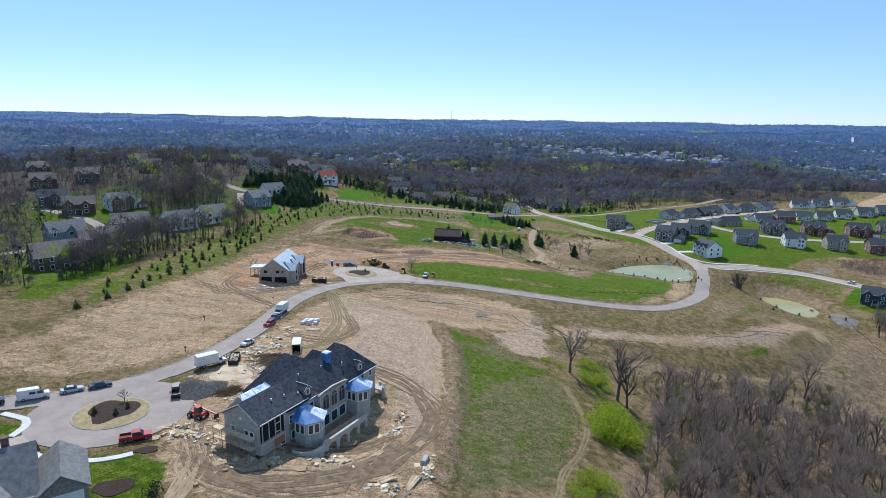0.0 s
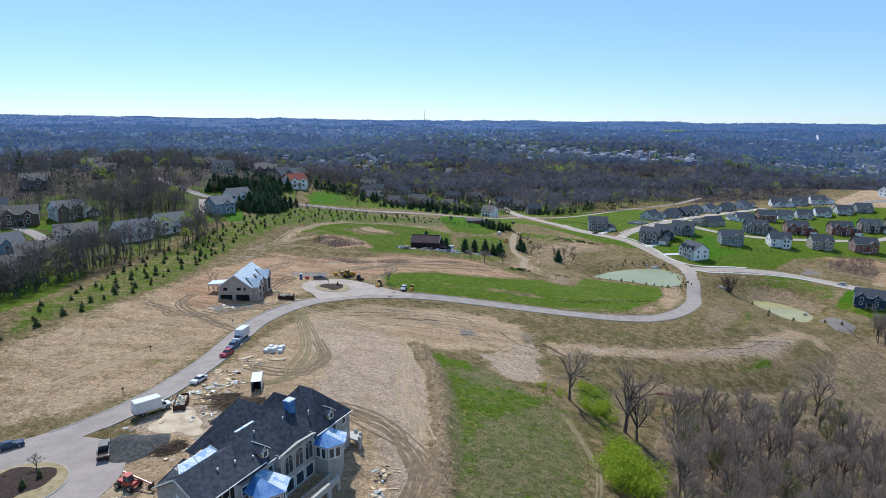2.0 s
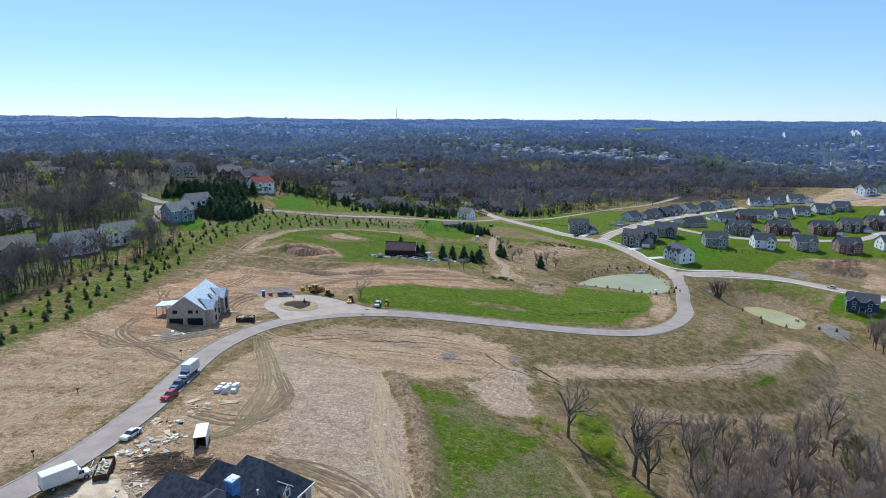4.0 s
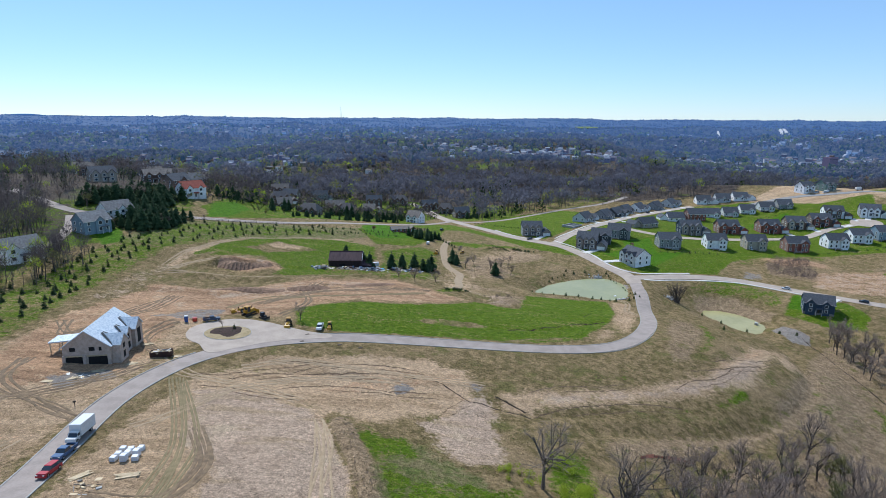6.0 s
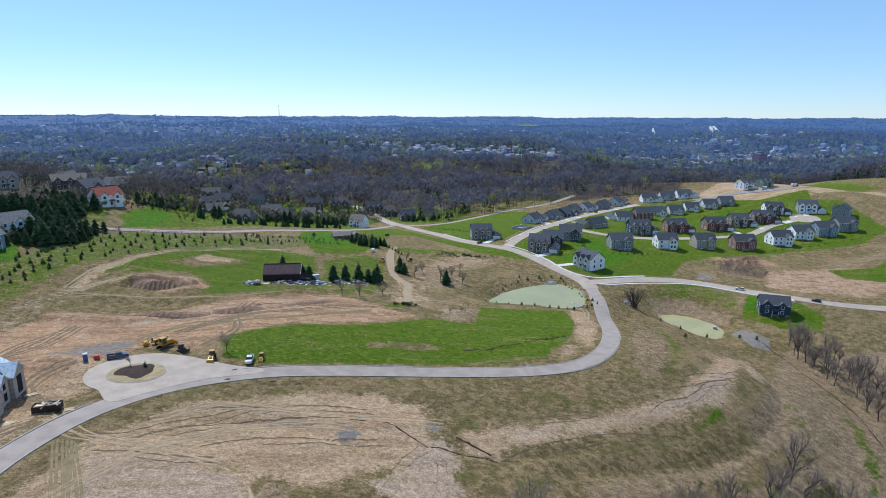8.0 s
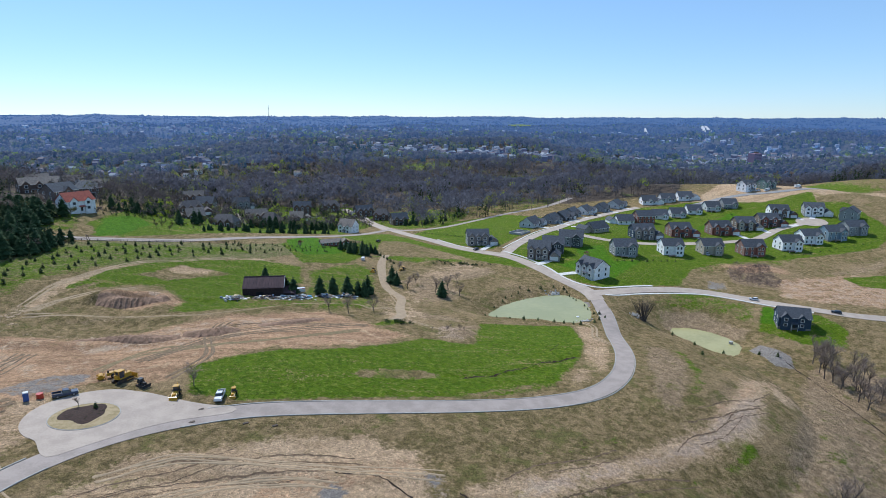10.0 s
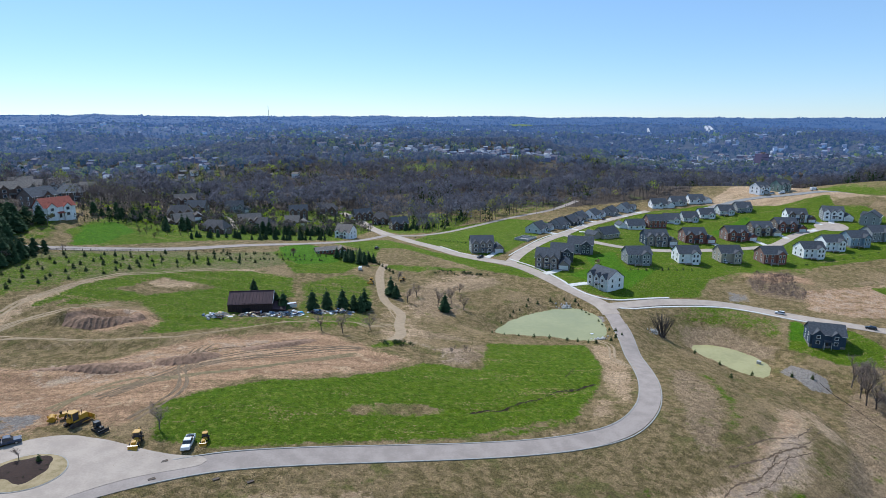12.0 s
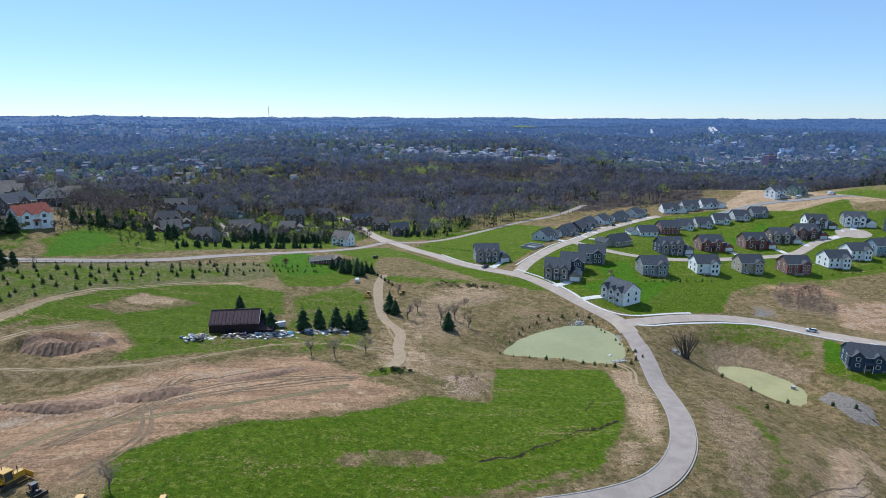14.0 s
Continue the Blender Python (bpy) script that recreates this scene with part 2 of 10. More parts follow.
def ground_material():
    """Dry grass, lush grass, bare tan earth, red-brown earth and leaf litter, laid out by the sheet's cover values."""
    m = bpy.data.materials.new("land")
    m.use_nodes = True
    nt = m.node_tree
    n, l = nt.nodes, nt.links
    b = n["Principled BSDF"]
    b.inputs["Roughness"].default_value, b.inputs["Specular IOR Level"].default_value = 0.95, 0.1
    co = n.new("ShaderNodeTexCoord")

    def tex(scale, detail=5, rough=0.6, stretch=None):
        t = n.new("ShaderNodeTexNoise")
        t.inputs["Scale"].default_value, t.inputs["Detail"].default_value, t.inputs["Roughness"].default_value = scale, detail, rough
        if stretch:
            mp = n.new("ShaderNodeMapping")
            mp.inputs["Scale"].default_value = stretch[:3]
            mp.inputs["Rotation"].default_value = (0, 0, radians(stretch[3]))
            l.new(co.outputs["Object"], mp.inputs[0])
            l.new(mp.outputs[0], t.inputs["Vector"])
        else:
            l.new(co.outputs["Object"], t.inputs["Vector"])
        return t.outputs["Fac"]

    def blend(a, c, f):
        x = n.new("ShaderNodeMix")
        x.data_type = "RGBA"
        for s, v in (("A", a), ("B", c)):
            if isinstance(v, tuple):
                x.inputs[s].default_value = (*v, 1)
            else:
                l.new(v, x.inputs[s])
        l.new(f, x.inputs["Factor"])
        return x.outputs["Result"]

    def band(v, lo, hi):
        r = n.new("ShaderNodeMapRange")
        r.interpolation_type = "SMOOTHSTEP"
        r.inputs["From Min"].default_value, r.inputs["From Max"].default_value = lo, hi
        l.new(v, r.inputs["Value"])
        return r.outputs[0]

    def math2(op, a, c):
        x = n.new("ShaderNodeMath")
        x.operation = op
        for i, v in enumerate((a, c)):
            if isinstance(v, (int, float)):
                x.inputs[i].default_value = v
            else:
                l.new(v, x.inputs[i])
        return x.outputs[0]

    big, mid, fine, grit = tex(0.03, 6), tex(0.16, 6, 0.65), tex(0.9, 5, 0.7), tex(4.0, 3, 0.7)
    streak = tex(0.12, 6, 0.65, (0.25, 1.6, 1, 35))
    edge = math2("MULTIPLY_ADD", math2("ADD", mid, fine), 0.8)
    edge.node.inputs[2].default_value = -0.8

    def cover(name):
        a = n.new("ShaderNodeAttribute")
        a.attribute_name = name
        s = math2("ADD", a.outputs["Fac"], edge)
        keep = band(s, 0.4, 0.6)
        some = math2("GREATER_THAN", a.outputs["Fac"], 0.02)
        return math2("MULTIPLY", keep, some)

    clod = tex(1.7, 8, 0.78)
    patch = tex(0.35, 7, 0.72)
    dry = blend((0.312, 0.222, 0.112), (0.165, 0.126, 0.052), band(patch, 0.43, 0.57))
    dry = blend(dry, (0.325, 0.23, 0.123), band(big, 0.52, 0.66))
    dry = blend(dry, (0.165, 0.146, 0.048), band(tex(0.1, 8, 0.74), 0.52, 0.64))
    dry = blend(dry, (0.1, 0.085, 0.042), band(clod, 0.55, 0.68))
    weed = blend((0.40, 0.285, 0.172), (0.27, 0.19, 0.112), band(patch, 0.4, 0.6))
    weed = blend(weed, (0.201, 0.173, 0.060), band(mid, 0.56, 0.68))
    weed = blend(weed, (0.1, 0.075, 0.055), band(clod, 0.55, 0.68))
    lush = blend((0.082, 0.14, 0.004), (0.118, 0.172, 0.006), band(patch, 0.42, 0.64))
    lush = blend(lush, (0.062, 0.095, 0.007), band(clod, 0.52, 0.68))
    lush = blend(lush, (0.165, 0.2, 0.022), band(tex(0.6, 4, 0.7), 0.54, 0.6))
    lush = blend(lush, (0.3, 0.225, 0.09), band(math2("ADD", tex(1.3, 4, 0.75), math2("MULTIPLY", math2("SUBTRACT", streak, 0.5), 0.8)), 0.62, 0.68))
    tan = blend((0.53, 0.37, 0.228), (0.42, 0.288, 0.17), band(streak, 0.44, 0.58))
    tan = blend(tan, (0.54, 0.385, 0.245), band(big, 0.5, 0.66))
    tan = blend(tan, (0.35, 0.252, 0.14), band(patch, 0.52, 0.68))
    tan = blend(tan, (0.25, 0.19, 0.1), band(clod, 0.6, 0.72))
    tan = blend(tan, (0.28, 0.215, 0.095), band(tex(0.05, 7, 0.72), 0.56, 0.66))
    rust = blend((0.5, 0.312, 0.182), (0.36, 0.22, 0.128), band(streak, 0.44, 0.58))
    rust = blend(rust, (0.55, 0.378, 0.228), band(mid, 0.54, 0.66))
    rust = blend(rust, (0.25, 0.157, 0.098), band(clod, 0.57, 0.68))
    pale = blend((0.525, 0.385, 0.275), (0.47, 0.34, 0.24), band(mid, 0.42, 0.62))
    pale = blend(pale, (0.435, 0.315, 0.202), band(streak, 0.56, 0.66))
    pale = blend(pale, (0.545, 0.412, 0.28), band(tex(0.07, 6, 0.7), 0.56, 0.66))
    litter = blend((0.112, 0.086, 0.068), (0.066, 0.054, 0.045), band(patch, 0.4, 0.62))
    litter = blend(litter, (0.105, 0.115, 0.042), band(big, 0.56, 0.68))
    stone = blend((0.36, 0.32, 0.285), (0.2, 0.172, 0.15), band(clod, 0.42, 0.6))
    c = blend(dry, litter, cover("litter"))
    c = blend(c, weed, cover("weed"))
    c = blend(c, tan, cover("tan"))
    c = blend(c, rust, cover("rust"))
    c = blend(c, pale, cover("pale"))
    thin = blend((0.23, 0.19, 0.09), (0.145, 0.155, 0.047), band(patch, 0.42, 0.6))
    thin = blend(thin, (0.13, 0.16, 0.035), band(tex(0.09, 8, 0.74), 0.54, 0.66))
    thin = blend(thin, (0.12, 0.105, 0.05), band(clod, 0.57, 0.7))
    c = blend(c, thin, cover("thin"))
    c = blend(c, lush, cover("lush"))
    lawn = blend((0.068, 0.16, 0.003), (0.092, 0.188, 0.005), band(patch, 0.42, 0.62))
    lawn = blend(lawn, (0.1, 0.165, 0.012), band(mid, 0.58, 0.7))
    c = blend(c, lawn, cover("lawn"))
    c = blend(c, stone, cover("stone"))
    # grain of single tufts and clods
    hs = n.new("ShaderNodeHueSaturation")
    l.new(c, hs.inputs["Color"])
    g = n.new("ShaderNodeMapRange")
    g.inputs["From Min"].default_value, g.inputs["From Max"].default_value = 0.36, 0.64
    g.inputs["To Min"].default_value, g.inputs["To Max"].default_value = 0.25, 1.61
    l.new(math2("MULTIPLY", math2("ADD", grit, clod), 0.5), g.inputs["Value"])
    g2 = n.new("ShaderNodeMapRange")
    g2.inputs["From Min"].default_value, g2.inputs["From Max"].default_value = 0.4, 0.6
    g2.inputs["To Min"].default_value, g2.inputs["To Max"].default_value = 0.85, 1.15
    l.new(tex(0.75, 3, 0.6), g2.inputs["Value"])
    l.new(math2("MULTIPLY", g.outputs[0], g2.outputs[0]), hs.inputs["Value"])
    l.new(hs.outputs[0], b.inputs["Base Color"])
    bp = n.new("ShaderNodeBump")
    bp.inputs["Strength"].default_value, bp.inputs["Distance"].default_value = 1.0, 0.55
    l.new(math2("ADD", math2("ADD", fine, clod), math2("MULTIPLY", streak, 1.2)), bp.inputs["Height"])
    l.new(bp.outputs[0], b.inputs["Normal"])
    return m


land_mat = ground_material()
asphalt = stuff_mat("asphalt", (0.365, 0.305, 0.268), (0.29, 0.242, 0.212), 0.25, 0.9, bump=0.01, bump_scale=12)
street = stuff_mat("worn_street", (0.45, 0.372, 0.308), (0.37, 0.304, 0.252), 0.25, 0.9, bump=0.01, bump_scale=12)
concrete = stuff_mat("concrete", (0.68, 0.66, 0.62), (0.56, 0.54, 0.5), 0.6, 0.85, bump=0.01)
gravel = stuff_mat("gravel", (0.34, 0.33, 0.32), (0.2, 0.19, 0.185), 1.5, 0.95, bump=0.1, bump_scale=5)
kerb_stone = stuff_mat("kerb_stone", (0.4, 0.38, 0.35), (0.3, 0.285, 0.26), 1.0, 0.9)
track_soil = stuff_mat("track_soil", (0.38, 0.285, 0.185), (0.3, 0.222, 0.142), 0.5, 0.95, bump=0.05)
mulch = stuff_mat("mulch", (0.06, 0.035, 0.026), (0.033, 0.02, 0.016), 2.5, 0.95, bump=0.08)


def water_material():
    m = stuff_mat("pond_water", (0.36, 0.345, 0.165), (0.31, 0.305, 0.145), 0.05, 0.12, spec=0.16, bump=0.012, bump_scale=1.4)
    return m


water = water_material()

# ---------- what covers the ground ----------
# young grass that the soil still shows through
THIN = [
    ([(-7, 91), (-8, 115), (-10, 143), (-14, 178), (-6, 194), (11, 177), (21, 166), (23, 138), (19, 118), (14, 100)], 0.75),
    ([(-152, 416), (-128, 444), (-96, 458), (-56, 470), (-20, 492), (-16, 462), (-40, 440), (-80, 424), (-112, 398), (-134, 372), (-152, 370)], 0.8),
]
LAWN = [
    ([(-129, 451), (-134, 468), (-138, 495), (-131, 514), (-125, 513), (-112, 497), (-116, 477), (-119, 459)], 0.9),
    ([(-33, 501), (-26, 513), (-17, 528), (3, 510), (5, 476), (-1, 468), (-18, 457), (-27, 470)], 0.9),
    ([(-103, 674), (-86, 682), (-85, 660), (-98, 645)], 0.9),
    ([(-55, 649), (-42, 667), (-36, 586), (-44, 564)], 0.9),
    ([(-246, 328), (-239, 337), (-227, 332), (-225, 320), (-232, 313)], 0.9),
    ([(-181, 222), (-178, 241), (-166, 226), (-161, 199), (-168, 196)], 0.8),
    ([(-170, 385), (-160, 399), (-148, 376), (-154, 363)], 0.8),
    ([(137, 446), (159, 457), (164, 482), (193, 491), (179, 449), (205, 453), (158, 411), (142, 437)], 0.7),
    ([(306, 548), (369, 584), (365, 561), (300, 524)], 0.7),
    ([(206, 350), (223, 367), (226, 365), (220, 352), (212, 345)], 0.9),
]
LUSH = [
    ([(-21, 195), (-12, 191), (-4, 193), (-1, 181), (-14, 178)], 0.75),
    ([(153, 279), (122, 245), (101, 236), (70, 225), (49, 218), (48, 214), (70, 221), (100, 231), (126, 243), (150, 267)], 0.46),
    ([(175, 261), (169, 246), (154, 223), (138, 212), (149, 211), (169, 230), (178, 248)], 0.6),
    ([(-133, 463), (-139, 486), (-135, 501), (-124, 512), (-113, 499), (-108, 480), (-115, 461)], 1.3),
    ([(-41, 527), (-50, 640), (-38, 669), (-30, 600), (-32, 560)], 1.1),
    ([(-8, 553), (-9, 648), (6, 652), (7, 562)], 1.1),
    ([(-155, 163), (-172, 193), (-180, 229), (-182, 250), (-165, 246), (-152, 200), (-147, 166)], 1.1),
    ([(-271, 306), (-284, 328), (-260, 316), (-252, 292)], 1.2),
    ([(-226, 310), (-224, 337), (-196, 324), (-202, 304)], 1.2),
    ([(56, 600), (40, 640), (20, 720), (110, 720), (140, 670), (120, 632), (84, 600)], 0.6),
    ([(143, 332), (141, 312), (130, 286), (120, 272), (109, 262), (106, 262), (116, 276), (126, 293), (136, 314)], 0.62),
    ([(116, 247), (119, 243), (106, 234), (99, 234)], 0.8),
    ([(44, 239), (59, 243), (71, 247), (78, 246), (58, 236), (45, 234)], 0.55),
    ([(-107, 369), (-100, 400), (-78, 394), (-58, 408), (-35, 429), (-18, 428), (-16, 402), (-42, 391), (-40, 354), (-68, 344), (-66, 360), (-80, 384), (-92, 380)], 0.7),
    ([(-16, 402), (-18, 428), (10, 450), (22, 440), (21, 400), (0, 392)], 0.6),
    ([(20, 470), (32, 478), (60, 474), (92, 462), (74, 458), (40, 458)], 0.62),
    ([(10, 332), (20, 341), (29, 338), (15, 330)], 0.8),
    ([(-142, 475), (-135, 545), (-100, 600), (-60, 620), (20, 610), (10, 570), (-50, 520), (-90, 480), (-118, 456)], 0.9),
    ([(-230, 440), (-190, 470), (-150, 500), (-140, 460), (-165, 432), (-190, 424)], 0.55),
    ([(310, 404), (345, 404), (380, 420), (380, 400), (330, 378), (308, 388)], 1.0),
    ([(420, 470), (470, 500), (520, 560), (600, 600), (680, 560), (560, 440), (470, 440)], 0.42),
    ([(480, 690), (560, 740), (700, 800), (860, 780), (860, 600), (640, 650), (540, 700)], 0.4),
    ([(225, 440), (290, 446), (330, 452), (292, 430), (250, 428), (226, 424)], 0.5),
    ([(-46, 283), (-36, 290), (-22, 297), (3, 301), (18, 309), (28, 317), (35, 318), (50, 314), (60, 346), (104, 347), (98, 321), (88, 302), (74, 284), (65, 274), (49, 268), (13, 265), (-28, 262), (-42, 266)], 1.0),
    ([(-113, 364), (-105, 378), (-90, 399), (-78, 416), (-47, 408), (-23, 420), (-17, 433), (-43, 437), (-84, 426), (-108, 396)], 0.85),
    ([(-83, 373), (-55, 379), (-43, 350), (-6, 352), (20, 361), (16, 405), (-10, 430), (-20, 385)], 0.52),
    ([(-33, 477), (-29, 507), (6, 502), (36, 540), (26, 486), (5, 448), (-19, 441)], 1.1),
    ([(-132, 453), (-126, 500), (-109, 484), (-106, 467)], 1.1),
    ([(105, 463), (112, 482), (154, 533), (210, 572), (292, 632), (360, 628), (420, 585), (470, 560), (440, 480), (392, 455), (328, 447), (247, 440), (222, 430), (196, 401), (149, 403), (138, 412), (128, 440)], 0.95),
    ([(60, 562), (86, 510), (108, 490), (158, 545), (190, 600), (163, 640), (100, 620)], 0.9),
    ([(44, 571), (69, 514), (110, 466), (122, 437), (112, 442), (86, 466), (46, 530), (20, 520), (0, 545), (30, 570)], 0.8),
    ([(-18, 196), (-4, 174), (12, 174), (25, 178), (12, 158), (2, 146), (-3, 128), (-3, 104), (-7, 106), (-8, 139)], 0.6),
    ([(-17, 203), (-9, 192), (-5, 170), (-4, 145), (-1, 122), (-7, 112), (-10, 135), (-13, 165)], 0.56),
    ([(2, 146), (25, 178), (30, 150), (22, 118), (8, 95), (-2, 110)], 0.4),
    ([(25, 180), (30, 196), (42, 196), (38, 160), (40, 128), (32, 120), (28, 140)], 0.55),
    ([(-165, 160), (-150, 183), (-161, 221), (-164, 252), (-159, 289), (-162, 334), (-160, 372), (-146, 410), (-190, 440), (-300, 400), (-330, 300), (-270, 200), (-200, 150)], 0.5),
    ([(-275, 318), (-262, 345), (-236, 352), (-226, 335), (-245, 318)], 1.0),
    ([(-222, 300), (-200, 310), (-188, 295), (-196, 262), (-214, 252), (-226, 275)], 0.9),
    ([(-200, 200), (-170, 240), (-164, 215), (-176, 190)], 0.9),
    ([(-185, 375), (-160, 400), (-156, 372), (-170, 345), (-182, 350)], 0.95),
    ([(-158, 265), (-158, 348), (-141, 424), (-120, 445), (-60, 462), (-40, 450), (-95, 420), (-125, 370), (-128, 300), (-124, 231), (-133, 160), (-150, 190)], 0.54),
    ([(222, 367), (226, 360), (240, 348), (240, 331), (227, 319), (211, 327), (202, 344)], 1.05),
    ([(150, 388), (205, 388), (222, 368), (203, 346), (195, 365), (170, 380)], 0.5),
    ([(135, 240), (150, 258), (172, 262), (160, 235)], 0.4),
    ([(175, 395), (205, 390), (214, 378), (180, 380)], 0.55),
    ([(-84, 82), (-66, 90), (-58, 86), (-54, 74), (-70, 60), (-90, 66)], 1.1),
    ([(-100, 96), (-92, 95), (-94, 87), (-104, 85)], 1.1),
    ([(-60, 540), (20, 590), (60, 690), (20, 760), (-80, 740), (-110, 640)], 0.6),
    ([(100, 645), (190, 650), (260, 700), (200, 760), (120, 720)], 0.45),
    ([(400, 700), (520, 760), (640, 740), (620, 660), (520, 700)], 0.7),
    ([(250, 470), (440, 560), (470, 600), (380, 590), (300, 545)], 1.0),
]
WEED = [
    ([(34, 385), (50, 378), (66, 392), (64, 425), (44, 432), (34, 420)], 0.75),
    ([(-20, 372), (10, 378), (24, 372), (24, 362), (0, 358), (-20, 360)], 0.6),
    ([(-40, 352), (-70, 344), (-110, 330), (-112, 324), (-70, 334), (-40, 342)], 0.6),
    ([(19, 98), (30, 128), (48, 172), (83, 205), (110, 215), (150, 235), (185, 262), (210, 300), (260, 300), (260, 150), (200, 60), (40, 40)], 0.85),
    ([(127, 323), (136, 320), (129, 294), (116, 275), (102, 258), (95, 257), (98, 268), (108, 290)], 0.85),
    ([(168, 379), (190, 374), (201, 347), (188, 338), (182, 352), (163, 353), (162, 365)], 0.8),
    ([(125, 242), (152, 265), (175, 290), (200, 310), (215, 300), (180, 255), (147, 230), (118, 228)], 0.85),
    ([(40, 332), (51, 340), (60, 345), (56, 330), (45, 317), (37, 318)], 0.9),
    ([(29, 365), (45, 358), (60, 346), (42, 345), (28, 350)], 0.8),
    ([(62, 443), (92, 449), (96, 437), (80, 425), (60, 420), (44, 432)], 0.85),
    ([(-96, 357), (-88, 367), (-82, 378), (-74, 370), (-68, 352), (-77, 344), (-91, 350)], 0.85),
    ([(45, 205), (75, 216), (100, 224), (130, 238), (150, 255), (140, 240), (110, 218), (80, 205), (50, 190)], 0.75),
    ([(243, 424), (256, 432), (270, 421), (263, 400), (250, 388), (242, 397), (233, 404)], 1.0),
    ([(292, 412), (345, 425), (420, 452), (470, 470), (470, 452), (400, 425), (330, 405)], 0.6),
    ([(0, 350), (24, 372), (60, 420), (48, 440), (40, 400), (20, 385)], 0.6),
]
TAN = [
    ([(-57, 228), (-44, 236), (-30, 243), (-10, 246), (4, 246), (18, 238), (19, 218), (12, 204), (-2, 202), (-12, 194), (-22, 198), (-30, 206), (-40, 208), (-51, 212)], 0.72),
    ([(-6, 80), (-4, 100), (2, 146), (25, 176), (28, 140), (22, 110), (16, 80)], 0.48),
    ([(12, 342), (18, 372), (22, 400), (36, 398), (40, 370), (44, 350), (30, 335), (18, 334)], 0.48),
    ([(105, 349), (93, 312), (83, 292), (70, 276), (76, 275), (89, 285), (101, 300), (110, 322), (114, 345)], 0.78),
    ([(-118, 345), (-118, 374), (-108, 404), (-92, 418), (-95, 407), (-106, 379), (-112, 359), (-110, 340)], 0.8),
    ([(-84, 409), (-75, 424), (-41, 444), (-38, 435), (-58, 408), (-79, 402)], 0.75),
    ([(5, 277), (-2, 282), (11, 286), (28, 283), (22, 278)], 0.5),
    ([(-40, 258), (-30, 260), (20, 263.5), (60, 266), (62, 270), (40, 268), (-10, 264), (-36, 264)], 0.6),
    ([(-37, 264), (-24, 266), (-24, 274), (-36, 280), (-46, 272)], 0.7),
    ([(-131, 143), (-131, 170), (-130, 209), (-124, 264), (-114, 303), (-97, 307), (-64, 293), (-70, 235), (-75, 204), (-78, 182), (-77, 161), (-78, 140), (-86, 131), (-101, 117), (-135, 112)], 0.63),
    ([(-58, 84), (-66, 100), (-71, 121), (-72, 142), (-70, 164), (-68, 189), (-62, 215), (-48, 235), (-20, 240), (-12, 224), (-24, 200), (-14, 165), (-9, 130), (-8, 84), (-30, 74)], 0.95),
    ([(23, 211), (31, 212), (42, 218), (71, 228), (102, 238), (123, 247), (145, 270), (160, 290), (152, 292), (127, 270), (105, 254), (84, 243), (56, 234), (37, 230), (25, 224), (20, 217)], 0.78),
    ([(76, 276), (100, 298), (110, 320), (116, 352), (104, 349), (97, 321), (88, 302)], 0.62),
    ([(-2, 200), (18, 205), (16, 188), (4, 180)], 0.75),
    ([(20, 360), (32, 380), (24, 420), (28, 470), (34, 474), (36, 420), (44, 385), (36, 352), (28, 348)], 0.52),
    ([(38, 430), (60, 455), (85, 462), (92, 440), (60, 420)], 0.5),
    ([(350, 625), (400, 660), (480, 720), (560, 700), (640, 640), (500, 585), (448, 580), (383, 596)], 0.85),
    ([(-85, 455), (-60, 448), (-35, 455), (-55, 440)], 0.7),
    ([(150, 290), (172, 300), (160, 268), (146, 262)], 0.62),
]
RUST = [
    ([(92, 245), (105, 257), (127, 274), (158, 296), (151, 278), (131, 259), (108, 248)], 0.5),
    ([(-44, 228), (-20, 236), (4, 240), (12, 230), (-10, 224), (-34, 218)], 0.42),
    ([(80, 282), (96, 300), (106, 326), (108, 346), (112, 340), (106, 312), (92, 290)], 0.35),
    ([(-128, 140), (-112, 160), (-101, 196), (-110, 232), (-124, 212), (-130, 170)], 0.42),
    ([(-98, 124), (-86, 150), (-82, 184), (-92, 204), (-100, 170), (-106, 136)], 0.4),
    ([(-60, 96), (-66, 124), (-62, 170), (-54, 205), (-46, 190), (-50, 150), (-46, 110)], 0.36),
    ([(262, 408), (330, 410), (345, 370), (290, 350), (254, 362), (240, 378)], 0.6),
    ([(-94, 358), (-86, 368), (-78, 374), (-70, 366), (-68, 352), (-77, 346), (-90, 351)], 1.0),
    ([(-24, 304), (-20, 320), (-4, 340), (4, 336), (17, 315), (15, 307), (-16, 300)], 0.85),
    ([(-77, 277), (-78, 302), (-66, 299), (-59, 286), (-65, 282), (-69, 275), (-72, 271)], 0.85),
    ([(-103, 313), (-83, 316), (-59, 321), (-54, 307), (-74, 306), (-100, 307)], 0.75),
    ([(-125, 264), (-112, 318), (-84, 316), (-67, 326), (-45, 342), (-18, 349), (-6, 352), (24, 323), (29, 319), (17, 309), (-7, 298), (-23, 296), (-37, 287), (-45, 281), (-49, 270), (-64, 273), (-80, 260), (-79, 242), (-80, 215), (-105, 205), (-122, 225)], 0.66),
    ([(-79, 364), (-62, 363), (-60, 350), (-84, 350)], 0.8),
    ([(238, 434), (256, 440), (292, 424), (280, 410), (252, 418)], 0.7),
    ([(-40, 210), (-18, 232), (18, 238), (14, 226), (-14, 214)], 0.5),
]
